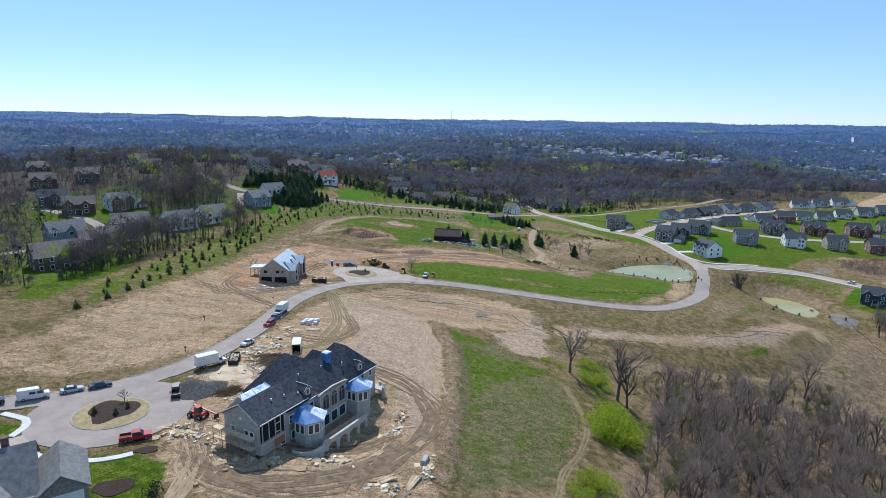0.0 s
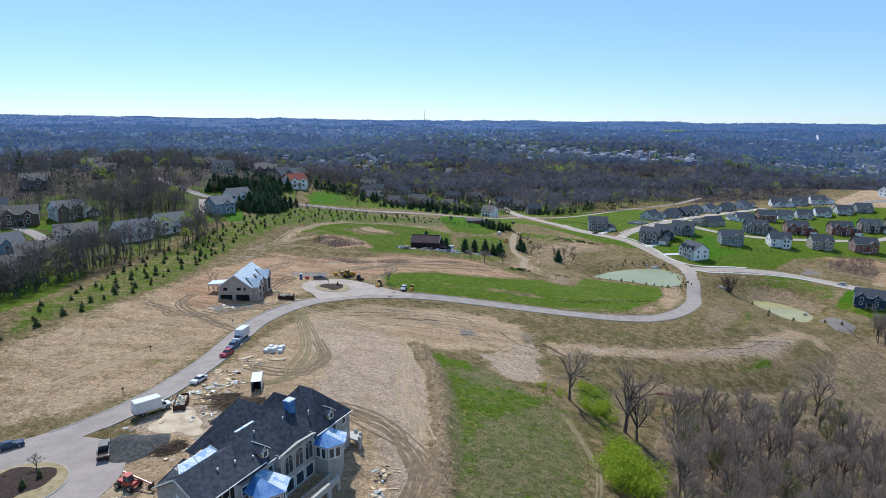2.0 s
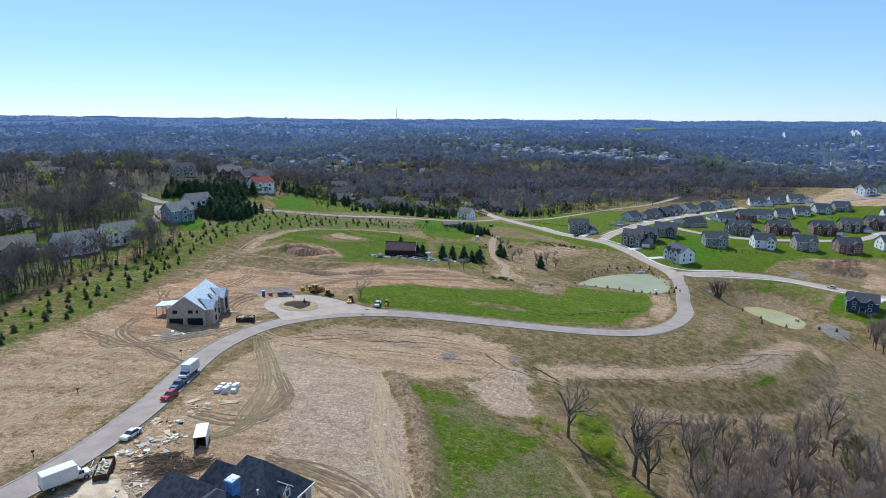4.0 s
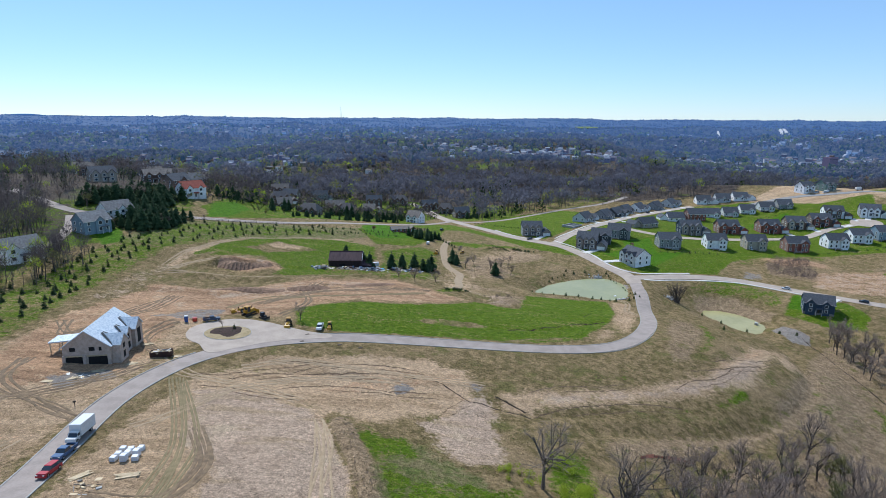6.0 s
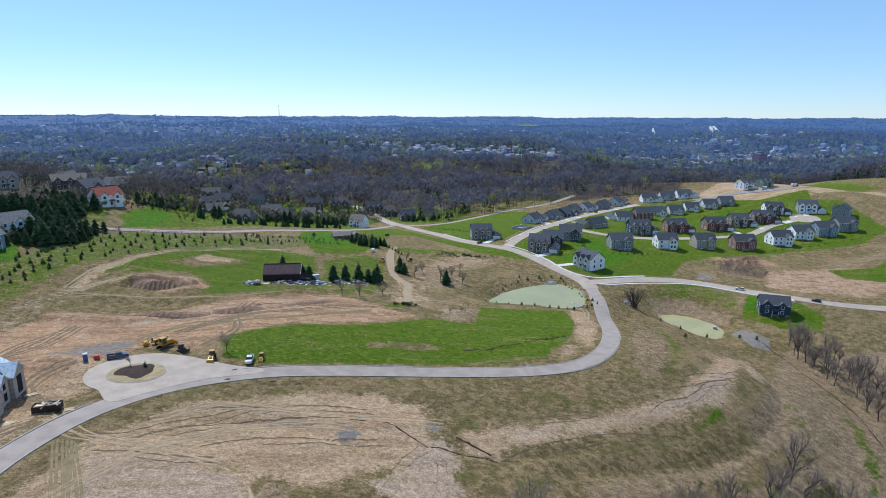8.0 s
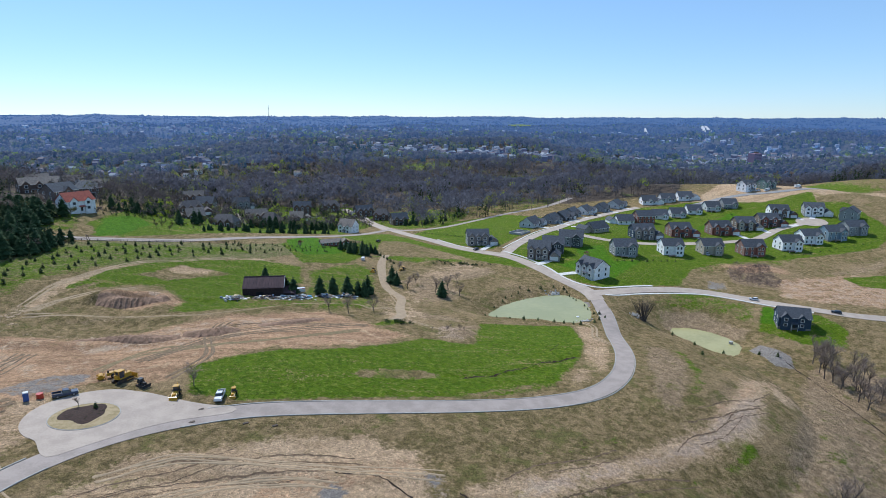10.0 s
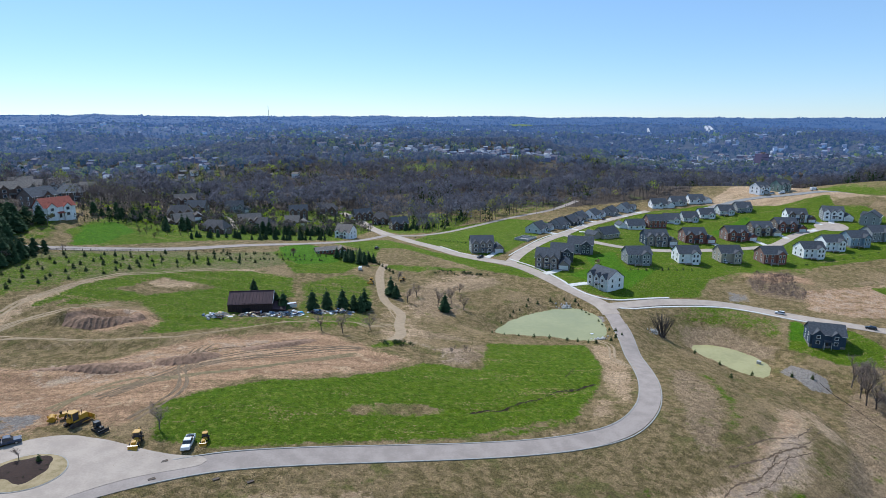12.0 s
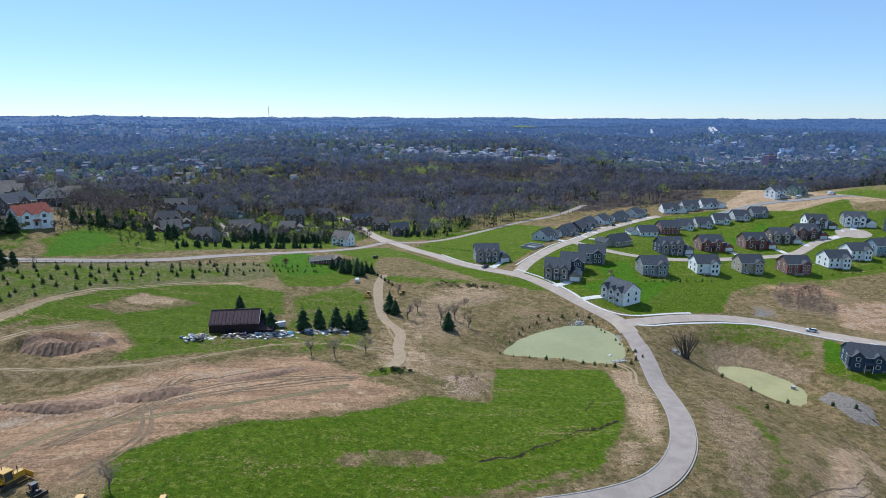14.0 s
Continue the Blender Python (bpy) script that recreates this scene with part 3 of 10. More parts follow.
PALE = [
    ([(-52, 177), (-60, 209), (-51, 210), (-39, 207), (-26, 198), (-20, 178), (-30, 165)], 0.85),
    ([(-3, 201), (5, 207), (15, 222), (20, 226), (22, 213), (20, 202), (20, 183), (8, 180), (1, 187)], 0.7),
    ([(30, 213), (42, 220), (71, 230), (102, 240), (123, 249), (145, 272), (127, 268), (105, 252), (84, 241), (56, 232), (37, 228)], 0.6),
    ([(-130, 268), (-127, 330), (-119, 352), (-110, 345), (-108, 310), (-116, 285)], 0.44),
    ([(-74, 358), (-84, 366), (-96, 362), (-98, 366), (-84, 372), (-72, 366)], 0.7),
    ([(-75, 290), (-50, 300), (-24, 308), (-14, 326), (-30, 345), (-50, 335), (-80, 318)], 0.42),
    ([(-75, 125), (-71, 135), (-63, 138), (-56, 132), (-58, 123), (-67, 122)], 0.95),
    ([(-43, 144), (-44, 175), (-41, 201), (-28, 203), (-19, 185), (-14, 160), (-11, 125), (-14, 100), (-22, 122), (-27, 135)], 0.8),
    ([(262, 408), (330, 410), (345, 370), (290, 350), (254, 362), (240, 378)], 0.45),
    ([(-26, 328), (-8, 350), (-60, 316), (-88, 305), (-80, 296), (-50, 306)], 0.52),
    ([(-122, 274), (-125, 300), (-120, 320), (-96, 326), (-70, 322), (-60, 300), (-52, 276), (-66, 274), (-84, 270), (-100, 282)], 0.36),
    ([(28, 318), (36, 330), (24, 345), (52, 336), (50, 318)], 0.5),
]
STONE = [
    ([(-9, 222), (-5, 226), (-2, 222), (-4, 218), (-8, 217)], 0.7),
    ([(14, 232), (20, 226), (19, 216), (14, 217)], 0.5),
    ([(219, 411), (229, 405), (222, 393), (208, 394)], 0.5),
    ([(182, 310), (185, 330), (193, 332), (197, 318), (190, 308)], 0.95),
    ([(-96, 270), (-82, 282), (-70, 282), (-72, 272), (-84, 264)], 0.6),
    ([(-100, 215), (-86, 221), (-80, 216), (-92, 206)], 0.7),
    ([(126, 390), (131, 383), (128, 376), (123, 382)], 0.7),
]
LITTER = [
    ([(-168, 60), (-168, 420), (-150, 470), (-180, 560), (-110, 640), (-420, 700), (-520, 300), (-400, 40)], 0.72),
]


SITE_ROAD = [(-170, 76), (-145, 84), (-122, 93), (-106, 102), (-97, 108), (-89, 115), (-82, 126), (-77, 141), (-75, 162), (-76, 185), (-76, 200), (-73, 215), (-68, 228), (-61, 238), (-53, 245), (-42, 251), (-27, 256), (-10, 258), (10, 259),
             (30, 260), (50, 262), (66, 265), (80, 270), (93, 281), (104, 298), (113, 318), (121, 340), (129, 362), (135, 384)]
MAIN_STREET = [(135, 384), (137, 396), (134, 406), (130, 416), (126, 433), (120, 454), (112, 472), (95, 488), (83, 505), (71, 533), (60, 560), (52, 590), (45, 619), (37, 655), (28, 700), (13, 741)]
STREETS = [
    [(136, 392), (146, 396), (160, 397), (172, 397), (188, 396), (202, 393), (217, 383), (230, 369), (245, 354), (256, 346), (275, 341), (300, 338)],
    [(111, 474), (129, 500), (156, 527), (179, 545), (213, 578), (248, 606), (276, 623), (300, 632)],
    [(176, 540), (186, 519), (198, 503), (213, 494), (232, 490), (259, 491), (293, 494), (322, 497), (343, 508), (366, 521), (400, 528)],
]
LANES = [
    [(-260, 470), (-200, 425), (-170, 428), (-148, 439), (-124, 448), (-102, 457), (-78, 470), (-53, 493), (-15, 530), (20, 565), (48, 604)],
    [(46, 605), (64, 590), (93, 595), (129, 618), (169, 645), (215, 668), (260, 705)],
]
FARM_TRACK = [(32, 476), (27, 455), (25, 434), (25, 405), (30, 386), (27, 366), (26, 352), (21, 340)]
ROADS = [SITE_ROAD, MAIN_STREET, *STREETS, *LANES, FARM_TRACK]
SWALE = [(48, 208), (72, 214), (100, 222), (130, 238), (152, 258), (164, 282), (170, 305)]
SWALE_B = [(96, 268), (118, 262), (138, 280), (146, 305)]
TERRACE = [(-112, 338), (-85, 335), (-50, 339), (-20, 356), (8, 362)]
TERRACE_B = [(-105, 352), (-70, 368), (-45, 366), (-20, 365)]
CUT = [(-97, 355), (-88, 361), (-79, 364), (-71, 360)]
FIELD_CRACK = [(28, 281), (44, 282), (57, 285), (66, 291), (76, 296), (90, 304)]
SPOIL = [(-110, 312), (-85, 308), (-60, 315), (-38, 328)]
RUT_BANK = [(-48, 236), (-30, 234), (-10, 228), (8, 226), (26, 230)]
RUT_BANK_B = [(-40, 226), (-22, 226), (-4, 216), (10, 206), (20, 212)]


def axis(*spans):
    out = []
    for a, b, s in spans:
        out += list(np.linspace(a, b, max(2, int(round((b - a) / s)) + 1))[:-1])
    return np.array(out + [spans[-1][1]])


gx = np.r_[-np.geomspace(4850, 480, 40), axis((-460, -172, 8), (-172, 262, 1.6), (262, 520, 5)), np.geomspace(545, 4850, 40)]
gy = np.r_[-np.geomspace(4850, 60, 18), axis((-50, 70, 6), (70, 430, 1.6), (430, 720, 4), (720, 1500, 14), (1500, 4850, 48))]
GX, GY = np.meshgrid(gx, gy)
fx, fy = GX.ravel(), GY.ravel()
gz = ground(fx, fy)
# small unevenness of worked and grown-over soil, none beside the roads
off_road = np.full(len(fx), 1e9)
close_by = (np.hypot(fx - 60, fy - 330) < 480)
for pts in ROADS:
    off_road[close_by] = np.minimum(off_road[close_by], line_distance(fx[close_by], fy[close_by], spline(pts, 9)))
off_road = np.minimum(off_road, np.minimum(np.hypot(fx + 63, fy - 256), np.hypot(fx + 81, fy - 105)) - 12)
rough_w = smooth(4.5, 14, off_road) * close_by
gz = gz + rough_w * (0.16 * waves(fx, fy, 26, 11) + 0.10 * waves(fx, fy, 9, 12) + 0.06 * waves(fx, fy, 5, 13))
# banks, swales and old terrace edges: line, width, height
for pts, wide, high in ((SWALE, 3.5, -1.1), (SWALE_B, 3.0, -0.8), (TERRACE, 3.0, 1.2), (TERRACE_B, 3.0, 0.9), (FIELD_CRACK, 0.9, -0.7), (SPOIL, 4.0, 1.2), (RUT_BANK, 2.0, 0.6), (RUT_BANK_B, 1.8, -0.6), (CUT, 2.2, 1.9), ([(x_, y_ + 4.0) for x_, y_ in CUT], 4.0, 1.9), ([(20, 217), (31, 212), (43, 216), (60, 221)], 2.5, -0.9)):
    gz = gz + high * np.exp(-(line_distance(fx, fy, spline(pts, 5)) / wide) ** 2) * smooth(3.5, 9, off_road)
berm_line = spline(BERM, 4)
gz = gz + 1.3 * np.exp(-(line_distance(fx, fy, berm_line) / 2.2) ** 2)
nx, ny = len(gx), len(gy)
i, j = np.meshgrid(np.arange(nx - 1), np.arange(ny - 1))
base = (j * nx + i).ravel()
quads = np.stack([base, base + 1, base + nx + 1, base + nx], 1)
land_mesh = raw_mesh("ground", np.stack([fx, fy, gz], 1), quads, [land_mat], True)
core = (np.abs(fx) < 900) & (fy > 0) & (fy < 900)
for name, zones, soft in (("lawn", LAWN, 4), ("thin", THIN, 6), ("lush", LUSH, 5), ("tan", TAN, 8), ("rust", RUST, 7), ("pale", PALE, 6), ("weed", WEED, 9), ("stone", STONE, 2.0), ("litter", LITTER, 10)):
    value = np.zeros(len(fx))
    for poly, strength in zones:
        d = inside(fx[core], fy[core], poly)
        value[core] = np.maximum(value[core], strength * smooth(-soft, soft, d))
    if name == "litter":
        off_estate = -inside(fx, fy, [(40, 540), (90, 620), (160, 625), (260, 668), (330, 670), (350, 640), (420, 720), (700, 820), (900, 500), (600, 330), (300, 250), (100, 400)])
        value = np.maximum(value, 0.85 * smooth(350, 420, np.hypot(fx - 60, fy - 330)) * smooth(-4, 16, off_estate) * smooth(590, 650, fy + np.abs(fx + 40) * 0.1))
        value = np.maximum(value, 0.85 * smooth(620, 700, np.hypot(fx - 60, fy - 330)) * (1 - smooth(300, 420, fx) * (1 - smooth(760, 900, fy))))
    if name == "lush":
        wide = np.hypot(fx - 60, fy - 330)
        value = np.maximum(value, (wide > 760) * (0.2 + 0.28 * waves(fx, fy, 300, 21)).clip(0, 0.6))
    if name == "weed":
        value = np.maximum(value, 0.95 * np.exp(-(line_distance(fx, fy, berm_line) / 3.4) ** 2))
    if name in ("lush", "pale", "tan"):
        value = value * (1 - np.exp(-(line_distance(fx, fy, berm_line) / 2.6) ** 2))
    if name == "lush":
        value[core] -= 0.62 * smooth(-3, 3, inside(fx[core], fy[core], [(5, 276), (-2, 280), (6, 285), (22, 286), (32, 283), (24, 277)])) + 0.5 * smooth(-2, 2, inside(fx[core], fy[core], [(36, 268), (52, 271), (64, 276), (60, 278), (44, 273)]))
    if name == "rust":
        value = np.maximum(value, 0.3 * np.exp(-(line_distance(fx, fy, berm_line) / 3.0) ** 2))
    a = land_mesh.attributes.new(name, "FLOAT", "POINT")
    a.data.foreach_set("value", value.astype(np.float32))
land = tagged(new("ground", land_mesh), "rolling land of dry grass, meadow and graded bare earth", "ground", kind="structure")


def land_top(x, y, up=0.0):
    """Height of the finished ground sheet."""
    x, y = np.asarray(x, float), np.asarray(y, float)
    a = np.clip(np.searchsorted(gx, x) - 1, 0, nx - 2)
    b = np.clip(np.searchsorted(gy, y) - 1, 0, ny - 2)
    u, v = (x - gx[a]) / (gx[a + 1] - gx[a]), (y - gy[b]) / (gy[b + 1] - gy[b])
    g2 = gz.reshape(ny, nx)
    z = (g2[b, a] * (1 - u) + g2[b, a + 1] * u) * (1 - v) + (g2[b + 1, a] * (1 - u) + g2[b + 1, a + 1] * u) * v
    return z + up


def at(x, y, up=0.0):  # noqa: F811
    return float(land_top(x, y)) + up


def sheet(name, poly, level, mat, label, category, kind="structure"):
    """A flat water surface inside an outline."""
    g = Geo()
    g.add([(x, y, level) for x, y in poly], [tuple(range(len(poly)))])
    me = g.mesh(name, mat)
    return tagged(new(name, me), label, category, kind=kind)


for poly, level in ponds:
    c = np.mean(poly, axis=0)
    grown = [tuple(c + (np.array(p) - c) * 1.04) for p in poly]
    sheet("water", grown, level, water if level > -30 else stuff_mat("silty_water", (0.4, 0.36, 0.165), (0.33, 0.3, 0.13), 0.08, 0.12, spec=0.14, bump=0.01, bump_scale=1.4), "murky green pond water in an earth basin", "pond")


def strip(name, pts, width, mat, label, category, up=0.12, step=3.0, cols=5, closed=False, kind="structure", skirt=0.5):
    """A band of paving along a smooth line, laid on the ground with its edges going down into it."""
    p = spline(pts, step, closed)
    if closed:
        p = np.r_[p, p[:1]]
    if width > 5 and not closed:
        for _ in range(6):
            p[1:-1] = 0.25 * p[:-2] + 0.5 * p[1:-1] + 0.25 * p[2:]
    d = np.gradient(p, axis=0)
    if closed:
        d[0] = d[-1] = p[1] - p[-2]
    d /= np.linalg.norm(d, axis=1, keepdims=True)
    side = np.stack([-d[:, 1], d[:, 0]], 1)
    offs = np.linspace(-width / 2, width / 2, cols)
    x, y = p[:, :1] + side[:, :1] * offs, p[:, 1:] + side[:, 1:] * offs
    z = land_top(x, y) + up
    z = z * 0.85 + 0.15 * z.mean(1, keepdims=True)
    x, y = np.c_[x[:, :1], x, x[:, -1:]], np.c_[y[:, :1], y, y[:, -1:]]
    z = np.c_[z[:, :1] - skirt, z, z[:, -1:] - skirt]
    m, k = x.shape
    a, b = np.meshgrid(np.arange(k - 1), np.arange(m - 1))
    q = (b * k + a).ravel()
    me = raw_mesh(name, np.stack([x.ravel(), y.ravel(), z.ravel()], 1), np.stack([q, q + k, q + k + 1, q + 1], 1), [mat])
    return tagged(new(name, me), label, category, kind=kind)


def disc(name, cx, cy, rx, ry, turn, mat, label, category, up=0.12, rings=6, n=40, bulge=0.0, wobble=0.0, kind="structure"):
    """A round or oval patch laid on the ground."""
    v, f = [(cx, cy, at(cx, cy, up + bulge))], []
    c, s = math.cos(radians(turn)), math.sin(radians(turn))
    for r in range(1, rings + 2):
        k = min(r / rings, 1.0)
        for a in range(n):
            t = 6.28318 * a / n
            w = 1 + wobble * (math.sin(3 * t + cx) + 0.6 * math.sin(5 * t + cy))
            dx, dy = math.cos(t) * rx * k * w, math.sin(t) * ry * k * w
            px, py = cx + dx * c - dy * s, cy + dx * s + dy * c
            v.append((px, py, at(px, py, up + bulge * (1 - k * k)) - (0.5 if r > rings else 0)))
    f += [(0, 1 + a, 1 + (a + 1) % n) for a in range(n)]
    for r in range(rings):
        for a in range(n):
            i0, i1 = 1 + r * n + a, 1 + r * n + (a + 1) % n
            f.append((i0, i0 + n, i1 + n, i1))
    return tagged(new(name, Geo().add(v, f).mesh(name, mat)), label, category, kind=kind)


strip("road", SITE_ROAD, 6.8, asphalt, "grey asphalt road winding through the building site", "road", up=0.10)
strip("road", MAIN_STREET, 8.6, street, "grey asphalt main street between lawns", "road", up=0.115)
strip("road", STREETS[0], 7.6, street, "asphalt side street with pale edges", "road", up=0.13)
strip("road", STREETS[1], 7.6, street, "asphalt estate street beside the houses", "road", up=0.13)
strip("road", STREETS[2], 7.4, street, "asphalt estate street between house rows", "road", up=0.15)
disc("road", 404, 528, 12, 12, 0, street, "round end of the estate street", "road", up=0.19)
strip("road", LANES[0], 6.6, asphalt, "grey country lane along the slope", "road", up=0.12)
strip("road", LANES[1], 6.4, asphalt, "grey country lane past the estate", "road", up=0.14)
strip("road", FARM_TRACK, 4.4, track_soil, "pale gravel farm track", "road", up=0.05, skirt=0.2)
strip("road", [(-290, 330), (-250, 318), (-225, 300), (-215, 280), (-212, 250), (-225, 220)], 6.0, asphalt, "grey residential street", "road", up=0.12)
strip("road", [(-225, 300), (-195, 325), (-178, 350), (-182, 385), (-195, 415)], 5.5, asphalt, "grey residential street", "road", up=0.14)
strip("road", [(350, 618), (400, 625), (450, 612), (500, 615), (600, 640)], 7, gravel, "pale dirt haul road on the hill", "road", up=0.2)
strip("road", [(-104, 673), (-89, 658), (-80, 635), (-74, 600), (-68, 567)], 4.5, street, "pale concrete cul-de-sac between brick houses", "road", up=0.2)
strip("road", [(-116, 624), (-105, 600), (-91, 568), (-82, 553)], 4.0, concrete, "pale concrete drive between brick houses", "road", up=0.24)
strip("road", [(-45, 690), (-17, 686), (21, 683), (34, 653), (44, 600)], 4.5, street, "pale street behind the lane", "road", up=0.2)
# kerbs of the site road, open at the turning circles
road_line = spline(SITE_ROAD, 6)
road_dir = np.gradient(road_line, axis=0)
road_dir /= np.linalg.norm(road_dir, axis=1, keepdims=True)
for side_ in (-1, 1):
    kerb_run = []
    for (x, y), (dx, dy) in zip(road_line, road_dir):
        px, py = x - dy * side_ * 3.5, y + dx * side_ * 3.5
        if min(math.hypot(px + 61, py - 254) - 19, math.hypot(px + 81, py - 105) - 17.5) < 0 or y > 372:
            if len(kerb_run) > 5:
                strip("kerb", kerb_run, 0.32, kerb_stone, "low concrete kerb along the site road", "kerb", up=0.2, step=2.5, cols=3)
            kerb_run = []
        else:
            kerb_run.append((px, py))
    if len(kerb_run) > 5:
        strip("kerb", kerb_run, 0.32, kerb_stone, "low concrete kerb along the site road", "kerb", up=0.2, step=2.5, cols=3)
# turning circles with planted islands
ring_ = [(-62.5 + 14 * math.cos(radians(a)), 255 + 14 * math.sin(radians(a))) for a in range(62, 250, 12)]
ring_ += [(-64, 235.5), (-58, 240), (-50, 246.5), (-42, 251), (-30, 255), (-30, 258), (-36, 259), (-42, 261), (-47, 263.5), (-52, 266)]
ring_ = [tuple(p) for p in spline(ring_, 2.0, True)]
rows_ = [[(-58 + (px - -58) * k / 10, 253 + (py - 253) * k / 10) for px, py in ring_] for k in range(1, 11)]
v_, f_ = [(-58, 253, at(-58, 253, 0.15))], []
for k, row_ in enumerate(rows_):
    v_ += [(px, py, at(px, py, 0.15)) for px, py in row_]
m_ = len(ring_)
v_ += [(px, py, at(px, py, -0.4)) for px, py in ring_]
f_ += [(0, 1 + a, 1 + (a + 1) % m_) for a in range(m_)]
for k in range(10):
    f_ += [(1 + k * m_ + a, 1 + (k + 1) * m_ + a, 1 + (k + 1) * m_ + (a + 1) % m_, 1 + k * m_ + (a + 1) % m_) for a in range(m_)]
tagged(new("road", Geo().add(v_, f_).mesh("road", street)), "pale round turning circle flaring into the road", "road", kind="structure")
disc("road", -81, 105, 16, 16, 0, asphalt, "round asphalt turning circle beside the big house", "road", up=0.13)
straw = stuff_mat("straw_grass", (0.4, 0.31, 0.18), (0.27, 0.21, 0.105), 0.8, 0.95, bump=0.1, bump_scale=4)
for cx, cy, rx, ry, turn in ((-63.3, 254, 7.4, 6.8, 15), (-80.6, 104.2, 7.2, 7.4, 20)):
    disc("island", cx, cy, rx + 0.25, ry + 0.25, turn, kerb_stone, "pale concrete kerb ring of a turning circle", "kerb", up=0.24, n=36, rings=3)
    disc("island", cx, cy, rx, ry, turn, straw, "straw-coloured grass island in the turning circle", "traffic island", up=0.27, bulge=0.25, n=36)
    disc("planting_bed", cx - 0.3, cy + 0.6, rx * 0.7, ry * 0.74, turn, mulch, "dark mulch bed with small shrubs on the island", "planting bed", up=0.38, bulge=0.3, n=32, wobble=0.09, kind="")
# pale walks and kerbs of the estate
for pts, w in (([(-87, 88.5), (-82, 85.8), (-76, 85), (-70, 86.5), (-66, 89.5)], 1.5), ([(-101, 99), (-95, 98), (-92.6, 95), (-92, 91)], 1.5),
               ([(131.5, 425), (135, 413), (141, 404.5), (149, 402.5), (160, 402.2), (178, 402)], 1.5), ([(143, 390.8), (160, 391.8), (175, 391.4), (190, 390.4), (203, 387.2), (214, 379.5), (226, 366.5), (240, 351.5)], 1.2),
               ([(114, 484), (117.5, 476), (124, 462), (130, 438), (131, 428)], 1.4), ([(116, 492), (131, 509), (156, 534), (180, 551), (213, 584)], 1.0),
               ([(103, 489), (92, 499), (84, 513), (77, 533)], 1.0)):
    strip("pavement", pts, w, concrete, "white concrete footpath along the street", "footpath", up=0.2, step=2.0, cols=3)

# ---------- trees ----------
def tone_mat(name, dark, light, rough=0.95, through_=0.0):
    """Bark, twigs or leaves whose shade follows each tree's own tone; through_: share of light that passes through the tuft."""
    m = bpy.data.materials.new(name)
    m.use_nodes = True
    n, l = m.node_tree.nodes, m.node_tree.links
    b = n["Principled BSDF"]
    b.inputs["Roughness"].default_value, b.inputs["Specular IOR Level"].default_value = rough, 0.15
    a, oi, ad, fr = n.new("ShaderNodeAttribute"), n.new("ShaderNodeObjectInfo"), n.new("ShaderNodeMath"), n.new("ShaderNodeMath")
    a.attribute_name = "tone"
    l.new(a.outputs["Fac"], ad.inputs[0])
    l.new(oi.outputs["Random"], ad.inputs[1])
    fr.operation = "FRACT"
    l.new(ad.outputs[0], fr.inputs[0])
    mx = n.new("ShaderNodeMix")
    mx.data_type = "RGBA"
    mx.inputs["A"].default_value, mx.inputs["B"].default_value = (*dark, 1), (*light, 1)
    l.new(fr.outputs[0], mx.inputs["Factor"])
    l.new(mx.outputs["Result"], b.inputs["Base Color"])
    if through_:
        tr, ms = n.new("ShaderNodeBsdfTranslucent"), n.new("ShaderNodeMixShader")
        l.new(mx.outputs["Result"], tr.inputs["Color"])
        ms.inputs[0].default_value = through_
        l.new(b.outputs[0], ms.inputs[1])
        l.new(tr.outputs[0], ms.inputs[2])
        l.new(ms.outputs[0], n["Material Output"].inputs["Surface"])
    return m


bark = stuff_mat("bark", (0.19, 0.155, 0.13), (0.1, 0.082, 0.07), 3, 0.95, bump=0.03, object_tone=0.25)
twig_mat = tone_mat("twigs", (0.2, 0.155, 0.128), (0.37, 0.295, 0.25), through_=0.35)
# blue of the valley's haze is mixed into this twig colour
hazed_twig = tone_mat("far_twigs", (0.092, 0.092, 0.112), (0.184, 0.18, 0.214), through_=0.5)
hill_twig = tone_mat("hill_twigs", (0.068, 0.059, 0.06), (0.162, 0.138, 0.138), through_=0.35)
far_bark = stuff_mat("far_bark", (0.2, 0.17, 0.16), (0.1, 0.087, 0.086), 0.2, 0.95)
bud_mat = tone_mat("budding_twigs", (0.17, 0.165, 0.07), (0.28, 0.275, 0.105))
leaf_mat = tone_mat("spring_leaves", (0.25, 0.33, 0.02), (0.43, 0.5, 0.05), through_=0.4)
needle_mat = tone_mat("needles", (0.024, 0.048, 0.02), (0.052, 0.085, 0.034))
young_needle = tone_mat("young_needles", (0.04, 0.056, 0.02), (0.08, 0.098, 0.034))
blossom_mat = tone_mat("red_buds", (0.16, 0.075, 0.06), (0.24, 0.12, 0.1))


def set_tone(me, per_vertex):
    a = me.attributes.new("tone", "FLOAT", "POINT")
    a.data.foreach_set("value", np.asarray(per_vertex, np.float32))


